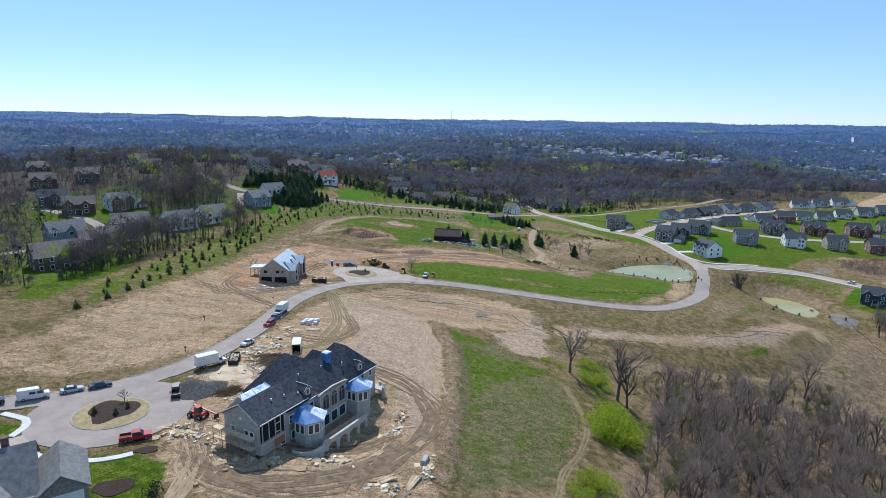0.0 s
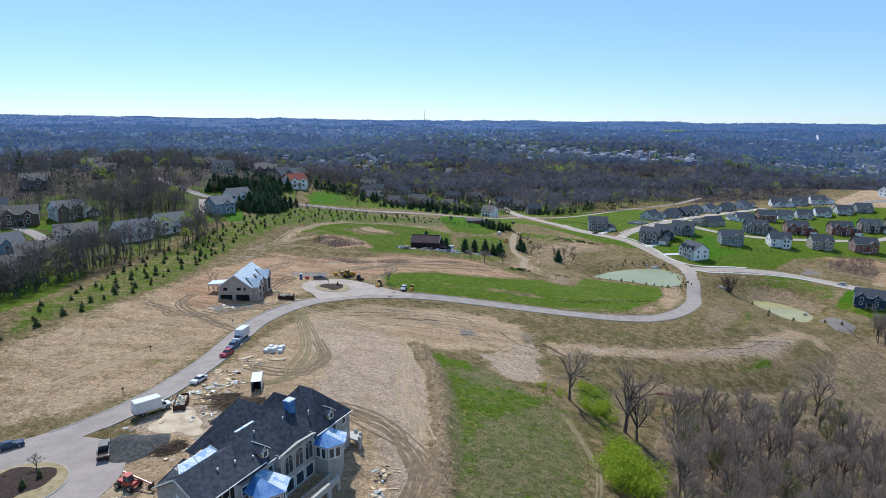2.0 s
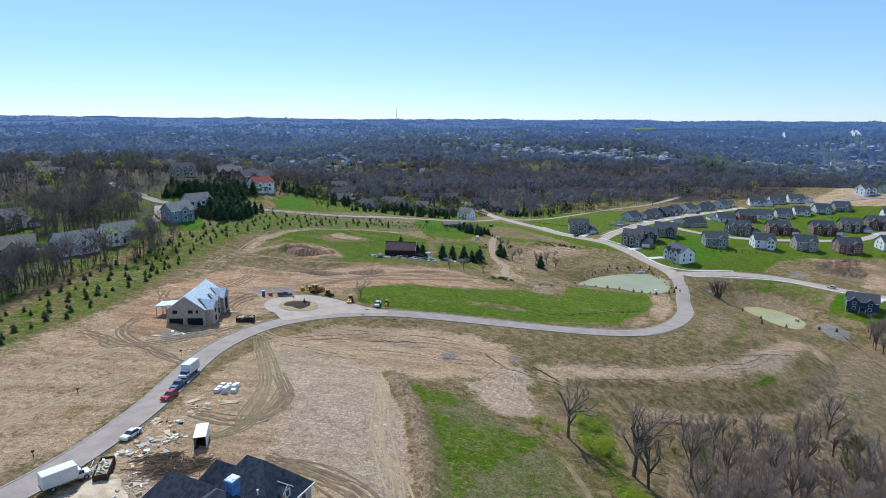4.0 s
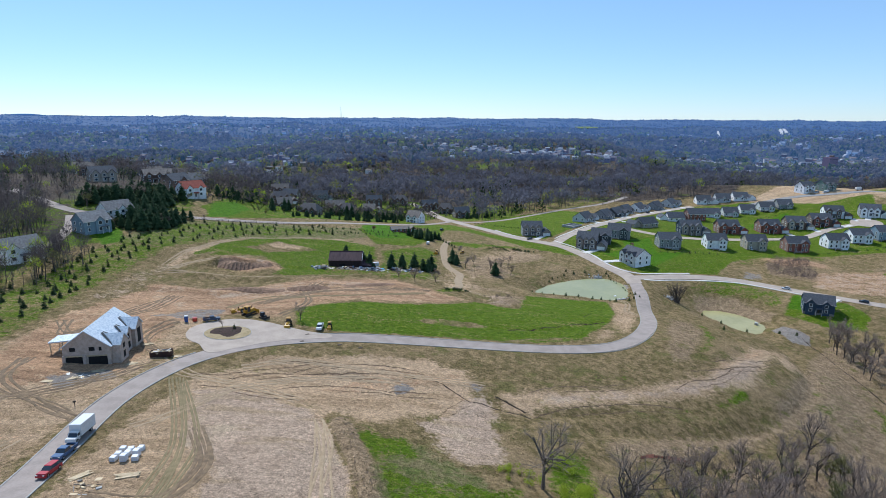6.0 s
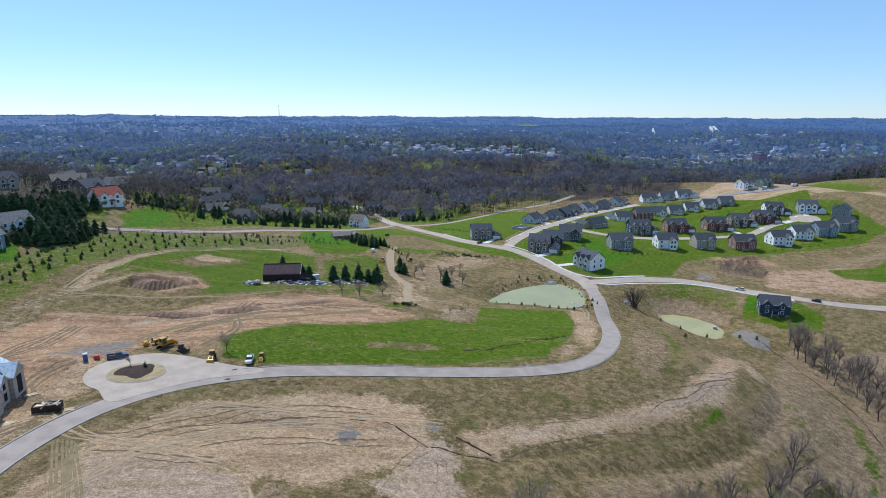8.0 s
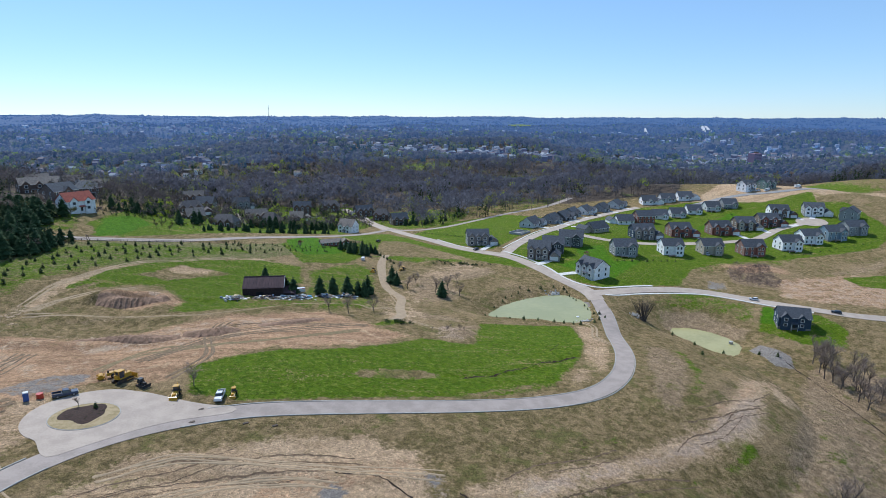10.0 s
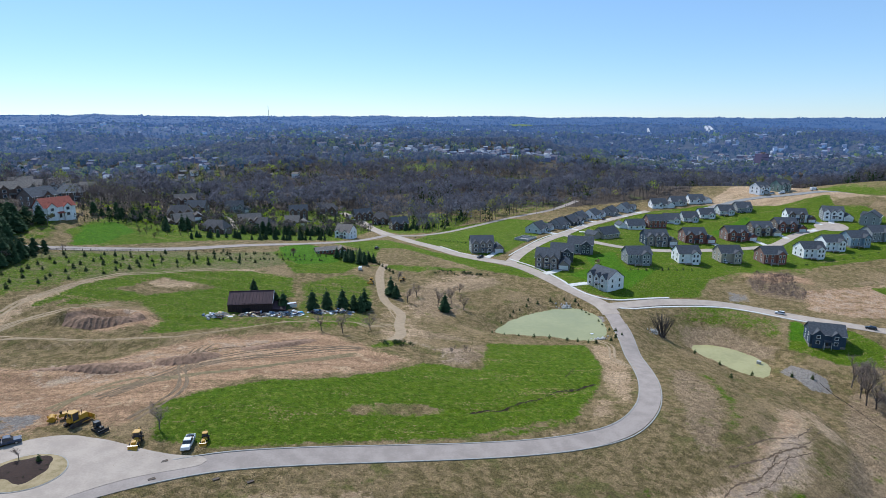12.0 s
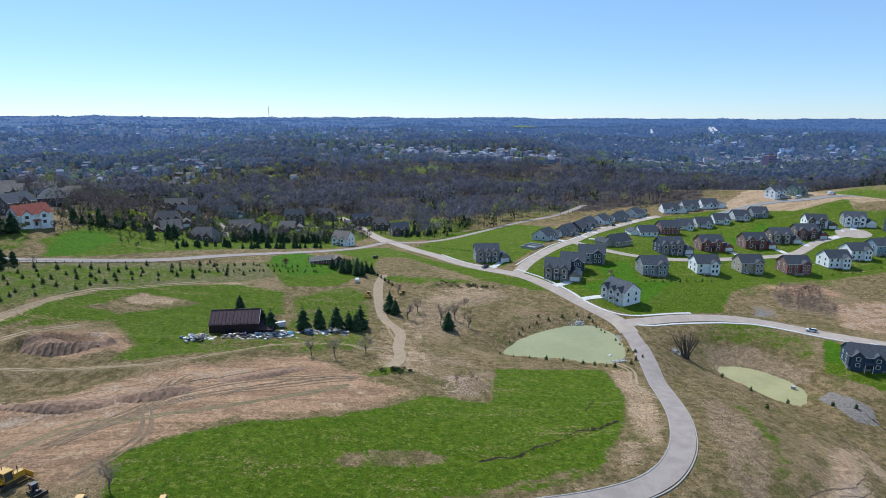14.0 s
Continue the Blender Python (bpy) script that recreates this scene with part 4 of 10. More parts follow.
def bare_tree_meshes(seed, height, spread, twigs, twig_len, twig_w, lean=0.0, forks=5):
    """Trunk with limbs, and a crown of fine twigs, of one leafless tree."""
    r = random.Random(seed)
    g, tips = Geo(), []

    def grow(p, d, length, rad, level):
        q = p + d * length
        g.tube(p, q, rad, rad * 0.62, 5 if level < 2 else 3, caps=False)
        if level >= 3:
            tips.append((p, q, d))
            return
        n = r.randint(2, 3) if level else forks
        for k in range(n):
            t = r.uniform(0.45, 1.0) if level or k else 1.0
            o = Vector((r.gauss(0, 1), r.gauss(0, 1), r.gauss(0.12, 0.45))).normalized()
            nd = (d * r.uniform(0.7, 1.2) + o * spread + Vector((0, 0, 0.12))).normalized()
            grow(p + d * length * t, nd, length * r.uniform(0.55, 0.8), rad * r.uniform(0.4, 0.6), level + 1)

    grow(Vector((0, 0, -0.3)), Vector((r.gauss(0, 0.06) + lean, r.gauss(0, 0.06), 1)).normalized(), height * 0.36, height * 0.02, 0)
    v, f = [], []
    per = max(1, twigs // max(1, len(tips)))
    for p, q, d in tips:
        for _ in range(per):
            s = p.lerp(q, r.uniform(0.1, 1.0))
            o = Vector((r.gauss(0, 1), r.gauss(0, 1), r.gauss(0.3, 0.7))).normalized()
            e = s + (d * 0.8 + o).normalized() * twig_len * r.uniform(0.5, 1.4)
            w = (e - s).cross(Vector((r.gauss(0, 1), r.gauss(0, 1), r.gauss(0, 1)))).normalized() * twig_w
            n = len(v)
            v += [s - w, s + w, e]
            f.append((n, n + 1, n + 2))
    crown = raw_mesh("crown", [tuple(p) for p in v], f, [])
    tone = np.repeat([r.uniform(0, 0.5) for _ in f], 3)
    set_tone(crown, tone)
    return g.mesh("trunk", bark), crown


def conifer_meshes(seed, height, radius, tiers, per, thin=0.0):
    """Trunk, and drooping needled boughs in tiers."""
    r = random.Random(seed)
    g = Geo().tube((0, 0, -0.3), (0, 0, height * 0.96), height * 0.018, 0.02, 5, caps=False)
    v, f, tone = [], [], []
    for k in range(tiers):
        t = k / (tiers - 1)
        z = height * (0.06 + 0.88 * t) + r.uniform(-0.03, 0.03) * height
        rad = radius * (1 - t ** 1.5) ** 0.9 * r.uniform(0.72, 1.18) * (0.7 + 0.3 * min(1, t * 5)) + 0.25
        n = max(4, int(per * (1 - 0.6 * t)))
        for j in range(n):
            if r.random() < thin:
                continue
            a = 6.2832 * (j + r.uniform(-0.4, 0.4)) / n + k * 0.7
            ln = rad * r.choice([r.uniform(0.5, 0.8), r.uniform(0.8, 1.25)])
            w = ln * r.uniform(0.28, 0.42) + 0.05
            ca, sa = math.cos(a), math.sin(a)
            droop = ln * r.uniform(0.25, 0.5)
            b = len(v)
            v += [(0, 0, z + 0.12 * ln), (ca * ln * 0.6 - sa * w, sa * ln * 0.6 + ca * w, z - droop * 0.55), (ca * ln, sa * ln, z - droop * 0.75), (ca * ln * 0.6 + sa * w, sa * ln * 0.6 - ca * w, z - droop * 0.55), (ca * ln * 0.55, sa * ln * 0.55, z + 0.02 * ln)]
            f += [(b, b + 1, b + 4), (b + 1, b + 2, b + 4), (b + 2, b + 3, b + 4), (b + 3, b, b + 4)]
            tone += [r.uniform(0, 0.6)] * 5
    me = raw_mesh("crown", v, f, [])
    set_tone(me, tone)
    return g.mesh("trunk", bark), me


def shrub_mesh(seed, radius, height, leaves, size):
    """A loose mass of small leaves with an uneven outline."""
    r = random.Random(seed)
    lumps = [(r.gauss(0, radius * 0.45), r.gauss(0, radius * 0.45), r.uniform(0.3, 0.75) * height, r.uniform(0.35, 0.6)) for _ in range(7)]
    v, f, tone = [], [], []
    for _ in range(leaves):
        cx, cy, cz, k = r.choice(lumps)
        d = Vector((r.gauss(0, 1), r.gauss(0, 1), r.gauss(0, 0.8))).normalized() * r.uniform(0.55, 1.05)
        p = Vector((cx + d.x * radius * k, cy + d.y * radius * k, max(0.05, cz + d.z * height * 0.42)))
        u = Vector((r.gauss(0, 1), r.gauss(0, 1), r.gauss(0, 1))).normalized() * size
        w = u.cross(Vector((r.gauss(0, 1), r.gauss(0, 1), r.gauss(0, 1)))).normalized() * size * 0.8
        n = len(v)
        v += [p - u * 0.5 - w * 0.5, p + u * 0.5 - w * 0.3, p + w * 0.6]
        f.append((n, n + 1, n + 2))
        tone += [r.uniform(0, 0.7)] * 3
    me = raw_mesh("crown", [tuple(p) for p in v], f, [])
    set_tone(me, tone)
    return me


def with_mat(me, mat):
    me = me.copy()
    me.materials.append(mat)
    return me


def tree_kind(name, meshes, crown_mat, label, category="tree"):
    """One tree, kept as the pattern for copies."""
    trunk, crown = meshes
    ob = new(name, trunk)
    tagged(ob, label, category)
    c = new("crown", with_mat(crown, crown_mat))
    c.parent = ob
    return ob


def plant(pattern, x, y, size=1.0, group="", turn=None, tall=1.0, used=set()):
    m = pose(x, y, at(x, y, -0.05), 0, 0, random.uniform(0, 360) if turn is None else turn)
    if pattern.name in used:
        ob = copy_thing(pattern, m)
    else:
        used.add(pattern.name)
        ob = pattern
        ob.matrix_basis = m
    ob.scale = (size, size, size * tall)
    if group:
        ob["group"] = group
    return ob


random.seed(4)
bare = [tree_kind("bare_tree", bare_tree_meshes(10 + k, 14, 0.7, 1250, 1.5, 0.018, forks=7), twig_mat, "leafless grey-brown tree with fine twigs") for k in range(5)]
budding = [tree_kind("budding_tree", bare_tree_meshes(30 + k, 10, 0.8, 1500, 1.1, 0.02, forks=6), bud_mat, "young tree with yellow-green spring buds") for k in range(3)]
gaunt = [tree_kind("old_tree", bare_tree_meshes(50 + k, 17, 0.85, 1000, 1.5, 0.018, forks=10), twig_mat, "tall gaunt leafless tree on the grass slope") for k in range(2)]
spruce = [tree_kind("spruce", conifer_meshes(60 + k, 11, 3.1, 22, 18), needle_mat, "dark green spruce with drooping boughs") for k in range(3)]
young = [tree_kind("young_conifer", conifer_meshes(70 + k, 2.6, 0.85, 9, 9, 0.1), young_needle, "small young conifer on the grass slope") for k in range(3)]
green_shrub = [tagged(new("shrub", with_mat(shrub_mesh(80 + k, 2.0, 2.8, 620, 0.24), leaf_mat)), "bright green leafy shrub on the slope", "shrub") for k in range(3)]
dark_shrub = [tagged(new("shrub", with_mat(shrub_mesh(90 + k, 1.2, 1.2, 160, 0.22), needle_mat)), "low dark evergreen shrub", "shrub") for k in range(2)]
redbud = [tree_kind("red_tree", bare_tree_meshes(95, 8, 0.75, 620, 0.9, 0.07, forks=7), blossom_mat, "small round tree with reddish buds")]


def scatter(poly, n, seed, gap=0.0):
    """Places inside an outline, at random but not closer than gap."""
    r = random.Random(seed)
    xs, ys = [p[0] for p in poly], [p[1] for p in poly]
    out, tries = [], 0
    while len(out) < n and tries < n * 40:
        tries += 1
        x, y = r.uniform(min(xs), max(xs)), r.uniform(min(ys), max(ys))
        if inside(np.array([x]), np.array([y]), poly)[0] < 0:
            continue
        if gap and any((x - a) ** 2 + (y - b) ** 2 < gap * gap for a, b in out):
            continue
        out.append((x, y))
    return out


# wood on the slope below the big house
WOOD = [(26, 92), (34, 118), (44, 145), (56, 176), (72, 193), (90, 198), (112, 208), (126, 206), (130, 196), (146, 186), (140, 150), (110, 110), (70, 70)]
for k, (x, y) in enumerate(scatter(WOOD, 185, 1, 3.3)):
    edge = inside(np.array([x]), np.array([y]), WOOD)[0]
    kind = budding[k % 3] if (edge < 7 and k % 3 == 0) or k % 8 == 0 else bare[k % 5]
    plant(kind, x, y, random.uniform(0.75, 1.25), "trees of the slope wood", tall=random.uniform(1.0, 1.35))
for x, y, s in ((24.6, 176, 1.35), (37.4, 163, 1.6), (39.3, 158.5, 1.15)):
    plant(gaunt[int(x) % 2], x, y, s)
for poly_, n_, lo_, hi_ in (([(26, 128), (27, 140), (33, 147), (38, 142), (37, 134), (32, 127)], 22, 1.2, 2.1), ([(29, 146), (31, 156), (36, 153), (35, 145)], 9, 0.7, 1.1), ([(28, 166), (29, 176), (36, 178), (36, 166)], 12, 0.6, 1.0),
                            ([(29, 184), (31, 192), (36, 190), (34, 183)], 6, 0.6, 0.9), ([(14, 178), (17, 184), (26, 180), (24, 175)], 8, 0.4, 0.65), ([(16, 100), (20, 108), (27, 106), (24, 98)], 8, 0.9, 1.4)):
    for k, (x, y) in enumerate(scatter(poly_, n_, 6 + n_, 1.3)):
        plant(green_shrub[k % 3], x, y, random.uniform(lo_, hi_), "green shrubs along the slope")
for x, y, s in ((88.5, 157, 1.1), (84, 153, 0.9), (55, 149, 0.9), (58, 153, 0.75), (81, 185, 0.8)):
    plant(budding[int(x) % 3], x, y, s, tall=1.1)
for x, y, s in ((119.3, 216, 1.3), (105.6, 204.5, 1.05), (100.3, 202, 1.0), (86.3, 199, 0.95), (60, 190, 0.65), (66, 193, 0.6), (75, 197, 0.6)):
    plant(bare[int(x) % 5], x, y, s, tall=1.2)
for k, (x, y) in enumerate(scatter([(45, 178), (75, 206), (110, 214), (135, 226), (120, 206), (85, 196), (60, 175)], 34, 8, 4)):
    plant(budding[k % 3] if k % 3 else bare[k % 5], x, y, random.uniform(0.3, 0.6), "scattered slope trees")
# tree line beyond the lower pond
for k, (x, y) in enumerate(scatter([(188, 252), (191, 268), (193, 285), (196, 302), (204, 316), (222, 306), (214, 276), (204, 240), (186, 226)], 46, 9, 3.0)):
    plant(bare[k % 5], x, y, random.uniform(0.7, 1.1), "trees along the ditch", tall=1.15)
# spruces by the barn, and the drive
for x, y, s in ((-9, 383, 1.0), (-3, 387, 0.95), (4, 388, 1.05), (9, 388, 0.8), (14, 390, 1.0), (12, 386, 0.85), (-21, 379, 0.95), (-24, 382, 0.8), (-36, 404, 0.75), (29, 415, 1.0), (31, 411, 0.8), (52, 391, 0.95)):
    plant(spruce[int(x) % 3], x, y, s * 1.0, "spruces by the barn" if y < 405 and x < 20 else "")
plant(budding[0], 53, 396, 0.75)
for x, y, s in ((-42, 270, 0.62), (-5, 350, 0.6), (3, 348, 0.75), (14, 356, 0.7), (36, 440, 0.6), (50, 398, 0.85), (36, 404, 0.75), (42, 414, 0.7), (58, 404, 0.85), (62, 394, 0.7), (66, 420, 0.6), (-22, 476, 0.4)):
    plant(bare[int(abs(x)) % 5], x, y, s)
# young conifers round the pond
for k, (x, y) in enumerate(((78, 384), (85, 392), (92, 398), (97, 402), (104, 405), (112, 407), (120, 408), (125, 405), (125, 401), (124.5, 396), (125, 392), (125.4, 389), (125, 374), (124.5, 366), (125.6, 379), (122, 355), (118, 352), (126, 357), (110, 350), (103, 353), (99, 355), (92, 358), (86, 361), (80, 364), (74, 366), (70, 372), (88, 396), (100, 408), (126, 363), (107, 351))):
    plant(young[k % 3], x, y, random.uniform(0.55, 0.95), "young conifers round the pond")
for x, y in ((172, 330), (164, 340), (184, 322), (160, 352), (152, 318), (190, 318)):
    plant(young[0], x, y, 0.9)
# nursery rows on the slope
SLOPE = [(-133, 160), (-128, 231), (-135, 326), (-132, 363), (-108, 410), (-66, 440), (-40, 452), (-60, 470), (-104, 446), (-130, 440), (-141, 424), (-158, 348), (-158, 265), (-148, 202)]
for k, (x, y) in enumerate(scatter(SLOPE, 175, 12, 4.6)):
    plant(young[k % 3], x, y, random.uniform(0.7, 1.35) if y < 330 else random.uniform(0.7, 1.2), "young conifers on the slope")
for k in range(46):
    t = k / 45
    plant(young[k % 3], -60 + 55 * t + random.uniform(-2, 2), 452 + 20 * t + 12 * (k % 2) + random.uniform(-2, 2), random.uniform(0.5, 0.8), "young conifers on the slope")
# willow by the lower pond: many stems fanning from one stool
g, tw = Geo(), []
r = random.Random(5)
for k in range(46):
    a, lean_ = r.uniform(0, 6.283), r.uniform(0.12, 0.75)
    d = Vector((math.cos(a) * lean_, math.sin(a) * lean_, 1)).normalized()
    p0 = Vector((r.gauss(0, 0.5), r.gauss(0, 0.5), -0.2))
    q0 = p0 + d * r.uniform(3.5, 5.5)
    g.tube(p0, q0, 0.09, 0.05, 4, caps=False)
    for _ in range(3):
        e = q0 + (d + Vector((r.gauss(0, 0.3), r.gauss(0, 0.3), 0.1))).normalized() * r.uniform(1.5, 3)
        g.tube(q0.lerp(p0, r.uniform(0, 0.4)), e, 0.04, 0.012, 3, caps=False)
willow = part("willow", g, bark)
tagged(willow, "leafless many-stemmed willow fanning from one stool", "tree")
willow.matrix_basis = pose(152, 366, at(152, 366))
willow.scale = (1.5, 1.5, 1.75)


# ---------- woods too dense to count ----------
def wood_stuff(name, places, heights, kinds, twigs, twig_w, seed, label, trunk=True, mats=None, kind="stuff"):
    """Many leafless trees as one mesh: a stem, and twigs that fan upwards and outwards."""
    r = np.random.RandomState(seed)
    n = len(places)
    x, y = places[:, 0], places[:, 1]
    z = ground(x, y)
    V, F, T, M = [], [], [], []
    count = 0
    tone = r.uniform(0, 0.999, n)
    if trunk:
        w = heights * 0.007 + 0.03
        ang = r.uniform(0, 3.14, n)
        for da in (0, 1.57):
            ax, ay = np.cos(ang + da) * w, np.sin(ang + da) * w
            top = np.stack([x + r.normal(0, 0.04, n) * heights, y + r.normal(0, 0.04, n) * heights, z + heights * 0.8], 1)
            tri = np.stack([np.stack([x - ax, y - ay, z - 0.5], 1), np.stack([x + ax, y + ay, z - 0.5], 1), top], 1)
            V.append(tri.reshape(-1, 3))
            T.append(np.repeat(tone, 3))
            M.append(np.full(n, 0))
    for k in range(twigs):
        hz = r.uniform(0.3, 1.0, n) ** 0.8
        wide = np.sqrt(np.clip(1 - (2 * hz - 1.15) ** 2, 0.05, 1)) * heights * 0.4
        a, rr = r.uniform(0, 6.283, n), np.sqrt(r.uniform(0, 1, n))
        cx, cy, cz = x + np.cos(a) * wide * rr, y + np.sin(a) * wide * rr, z + hz * heights
        ln = heights * r.uniform(0.1, 0.24, n)
        dx, dy, dz = np.cos(a) * rr * 0.8 + r.normal(0, 0.35, n), np.sin(a) * rr * 0.8 + r.normal(0, 0.35, n), r.uniform(0.3, 1.2, n)
        s = np.sqrt(dx * dx + dy * dy + dz * dz)
        dx, dy, dz = dx / s * ln, dy / s * ln, dz / s * ln
        b = r.uniform(0, 6.283, n)
        wx, wy = np.cos(b) * twig_w * heights, np.sin(b) * twig_w * heights
        wz = r.normal(0, 0.5, n) * twig_w * heights
        tri = np.stack([np.stack([cx - wx - dx / 2, cy - wy - dy / 2, cz - wz - dz / 2], 1), np.stack([cx + wx - dx / 2, cy + wy - dy / 2, cz + wz - dz / 2], 1), np.stack([cx + dx / 2, cy + dy / 2, cz + dz / 2], 1)], 1)
        V.append(tri.reshape(-1, 3))
        T.append(np.repeat(tone, 3))
        M.append(kinds)
    v = np.concatenate(V)
    f = np.arange(len(v)).reshape(-1, 3)
    me = raw_mesh(name, v, f, mats or [bark, twig_mat, bud_mat, needle_mat, leaf_mat])
    me.polygons.foreach_set("material_index", np.concatenate(M).astype(np.int32))
    set_tone(me, np.concatenate(T))
    return tagged(new(name, me), label, "woodland", kind=kind)


def canopy(name, places, heights, kinds, clumps, twigs, size, seed, label, mats, trunk=True, limbs=0, fine=0.16, kind="stuff"):
    """Many trees as one mesh: stems, limbs, tufts of twigs over a rounded or pointed crown, and twigs that stick out of it."""
    r = np.random.RandomState(seed)
    n = len(places)
    h = heights
    x, y = places[:, 0], places[:, 1]
    z = land_top(x, y)
    tone = r.uniform(0, 0.999, n)
    cone = kinds == 3
    wide = np.where(cone, 0.19, r.uniform(0.22, 0.34, n)) * h
    V, T, M = [], [], []

    def put(tri, mat, jitter=0.1):
        V.append(tri.reshape(-1, 3))
        T.append(np.repeat(np.clip(tone + r.normal(0, jitter, n), 0, 0.999), 3))
        M.append(mat)

    lean = r.normal(0, 0.05, (2, n)) * h
    if trunk:
        w = h * 0.011 + 0.04
        ang = r.uniform(0, 3.14, n)
        top = np.stack([x + lean[0], y + lean[1], z + h * 0.82], 1)
        for da in (0, 1.57):
            ax, ay = np.cos(ang + da) * w, np.sin(ang + da) * w
            put(np.stack([np.stack([x - ax, y - ay, z - 0.6], 1), np.stack([x + ax, y + ay, z - 0.6], 1), top], 1), np.zeros(n))
        for k in range(limbs):
            t, a = r.uniform(0.3, 0.6, n), r.uniform(0, 6.283, n)
            p0 = np.stack([x + lean[0] * t, y + lean[1] * t, z + h * t], 1)
            reach = wide * r.uniform(0.5, 0.95, n) * np.where(cone, 0.3, 1)
            p1 = p0 + np.stack([np.cos(a) * reach, np.sin(a) * reach, h * r.uniform(0.16, 0.34, n)], 1)
            o = np.stack([-np.sin(a) * w * 0.5, np.cos(a) * w * 0.5, 0 * a], 1)
            put(np.stack([p0 - o, p0 + o, p1], 1), np.zeros(n))
    for k in range(clumps + twigs):
        d = r.normal(0, 1, (n, 3))
        d[:, 2] = np.where(d[:, 2] < -0.3, -d[:, 2], d[:, 2])
        d /= np.linalg.norm(d, axis=1, keepdims=True)
        u = r.uniform(0.55, 1.04, n) ** 0.7
        c = np.stack([x + lean[0] * 0.6 + d[:, 0] * wide * u, y + lean[1] * 0.6 + d[:, 1] * wide * u, z + h * (0.62 + 0.36 * d[:, 2] * u)], 1)
        # pointed crowns
        t = 1 - np.sqrt(r.uniform(0, 1, n))
        ring = wide * (1 - t) * r.uniform(0.75, 1.1, n)
        flat = np.hypot(d[:, 0], d[:, 1]) + 1e-6
        cc = np.stack([x + d[:, 0] / flat * ring, y + d[:, 1] / flat * ring, z + h * (0.08 + 0.9 * t)], 1)
        c = np.where(cone[:, None], cc, c)
        nrm = np.where(cone[:, None], np.stack([d[:, 0] / flat, d[:, 1] / flat, np.full(n, 0.45)], 1), d) + r.normal(0, 0.4, (n, 3))
        a1 = np.cross(nrm, r.normal(0, 1, (n, 3)))
        a1 /= np.linalg.norm(a1, axis=1, keepdims=True) + 1e-9
        a2 = np.cross(nrm, a1)
        a2 /= np.linalg.norm(a2, axis=1, keepdims=True) + 1e-9
        if k < clumps:
            q = (size * h * r.uniform(0.6, 1.4, n))[:, None]
            put(np.stack([c - a1 * q * 0.6 - a2 * q * 0.4, c + a1 * q * 0.6 - a2 * q * 0.3, c + a2 * q * 0.75], 1), kinds)
        else:
            ln = (h * r.uniform(0.08, 0.17, n))[:, None]
            out = d + np.array([0, 0, 0.5]) + r.normal(0, 0.3, (n, 3))
            out /= np.linalg.norm(out, axis=1, keepdims=True)
            q = (size * h * fine * r.uniform(0.6, 1.4, n))[:, None]
            put(np.stack([c - a1 * q - out * ln * 0.5, c + a1 * q - out * ln * 0.5, c + out * ln * 0.7], 1), kinds)
    v = np.concatenate(V)
    me = raw_mesh(name, v, np.arange(len(v)).reshape(-1, 3), mats)
    me.polygons.foreach_set("material_index", np.concatenate(M).astype(np.int32))
    set_tone(me, np.concatenate(T))
    return tagged(new(name, me), label, "woodland", kind=kind)


def pick_kinds(n, seed, shares):
    return np.random.RandomState(seed).choice([1, 2, 3, 4], n, p=shares)


def stands(places, kinds, scale, seed, share=0.6):
    """Gathers conifers, and budding trees, into stands of their own."""
    r = np.random.RandomState(seed)
    w = waves(places[:, 0], places[:, 1], scale, seed) + 0.5 * waves(places[:, 0], places[:, 1], scale * 0.3, seed + 1)
    kinds = np.where((w > 0.75) & (r.rand(len(kinds)) < share), 3, kinds)
    return np.where((w < -1.1) & (r.rand(len(kinds)) < share * 0.6), 2, kinds)


def tree_heights(p, seed, lo, hi, scale):
    return np.random.RandomState(seed).uniform(lo, hi, len(p)) * np.clip(1 + 0.3 * waves(p[:, 0], p[:, 1], scale, seed), 0.6, 1.5)


def spots(n, seed, test):
    """n places in a wide box that pass a test."""
    r = np.random.RandomState(seed)
    out = np.zeros((0, 2))
    while len(out) < n:
        c = test(r, 4000)
        out = np.r_[out, c]
    return out[:n]


HOUSE_SPOTS = []   # filled with the estate's and the hill's houses, kept clear of trees


# brush and saplings that close the floor of the slope wood
p = spots(620, 91, lambda r, n: (lambda c: c[inside(c[:, 0], c[:, 1], WOOD) > 1])(np.stack([r.uniform(36, 150, n), r.uniform(70, 206, n)], 1)))
wood_stuff("undergrowth", p, np.random.RandomState(92).uniform(3.0, 8.5, len(p)), pick_kinds(len(p), 93, [0.88, 0.1, 0.01, 0.01]), 110, 0.0065, 94, "leafless brush and saplings under the slope wood", mats=[bark, twig_mat, bud_mat, needle_mat, leaf_mat])

# ---------- houses ----------
def siding(name, color, bands=5.5):
    """Boards or brick courses as fine level lines, with weathering."""
    m = stuff_mat(name, color, tuple(c * 0.82 for c in color), 0.6, 0.8)
    nt = m.node_tree
    n, l = nt.nodes, nt.links
    co, w, bp = n.new("ShaderNodeTexCoord"), n.new("ShaderNodeTexWave"), n.new("ShaderNodeBump")
    w.bands_direction, w.wave_profile = "Z", "SAW"
    w.inputs["Scale"].default_value = bands / 3.14
    l.new(co.outputs["Object"], w.inputs["Vector"])
    bp.inputs["Strength"].default_value, bp.inputs["Distance"].default_value = 0.6, 0.02
    l.new(w.outputs["Fac"], bp.inputs["Height"])
    l.new(bp.outputs[0], n["Principled BSDF"].inputs["Normal"])
    return m


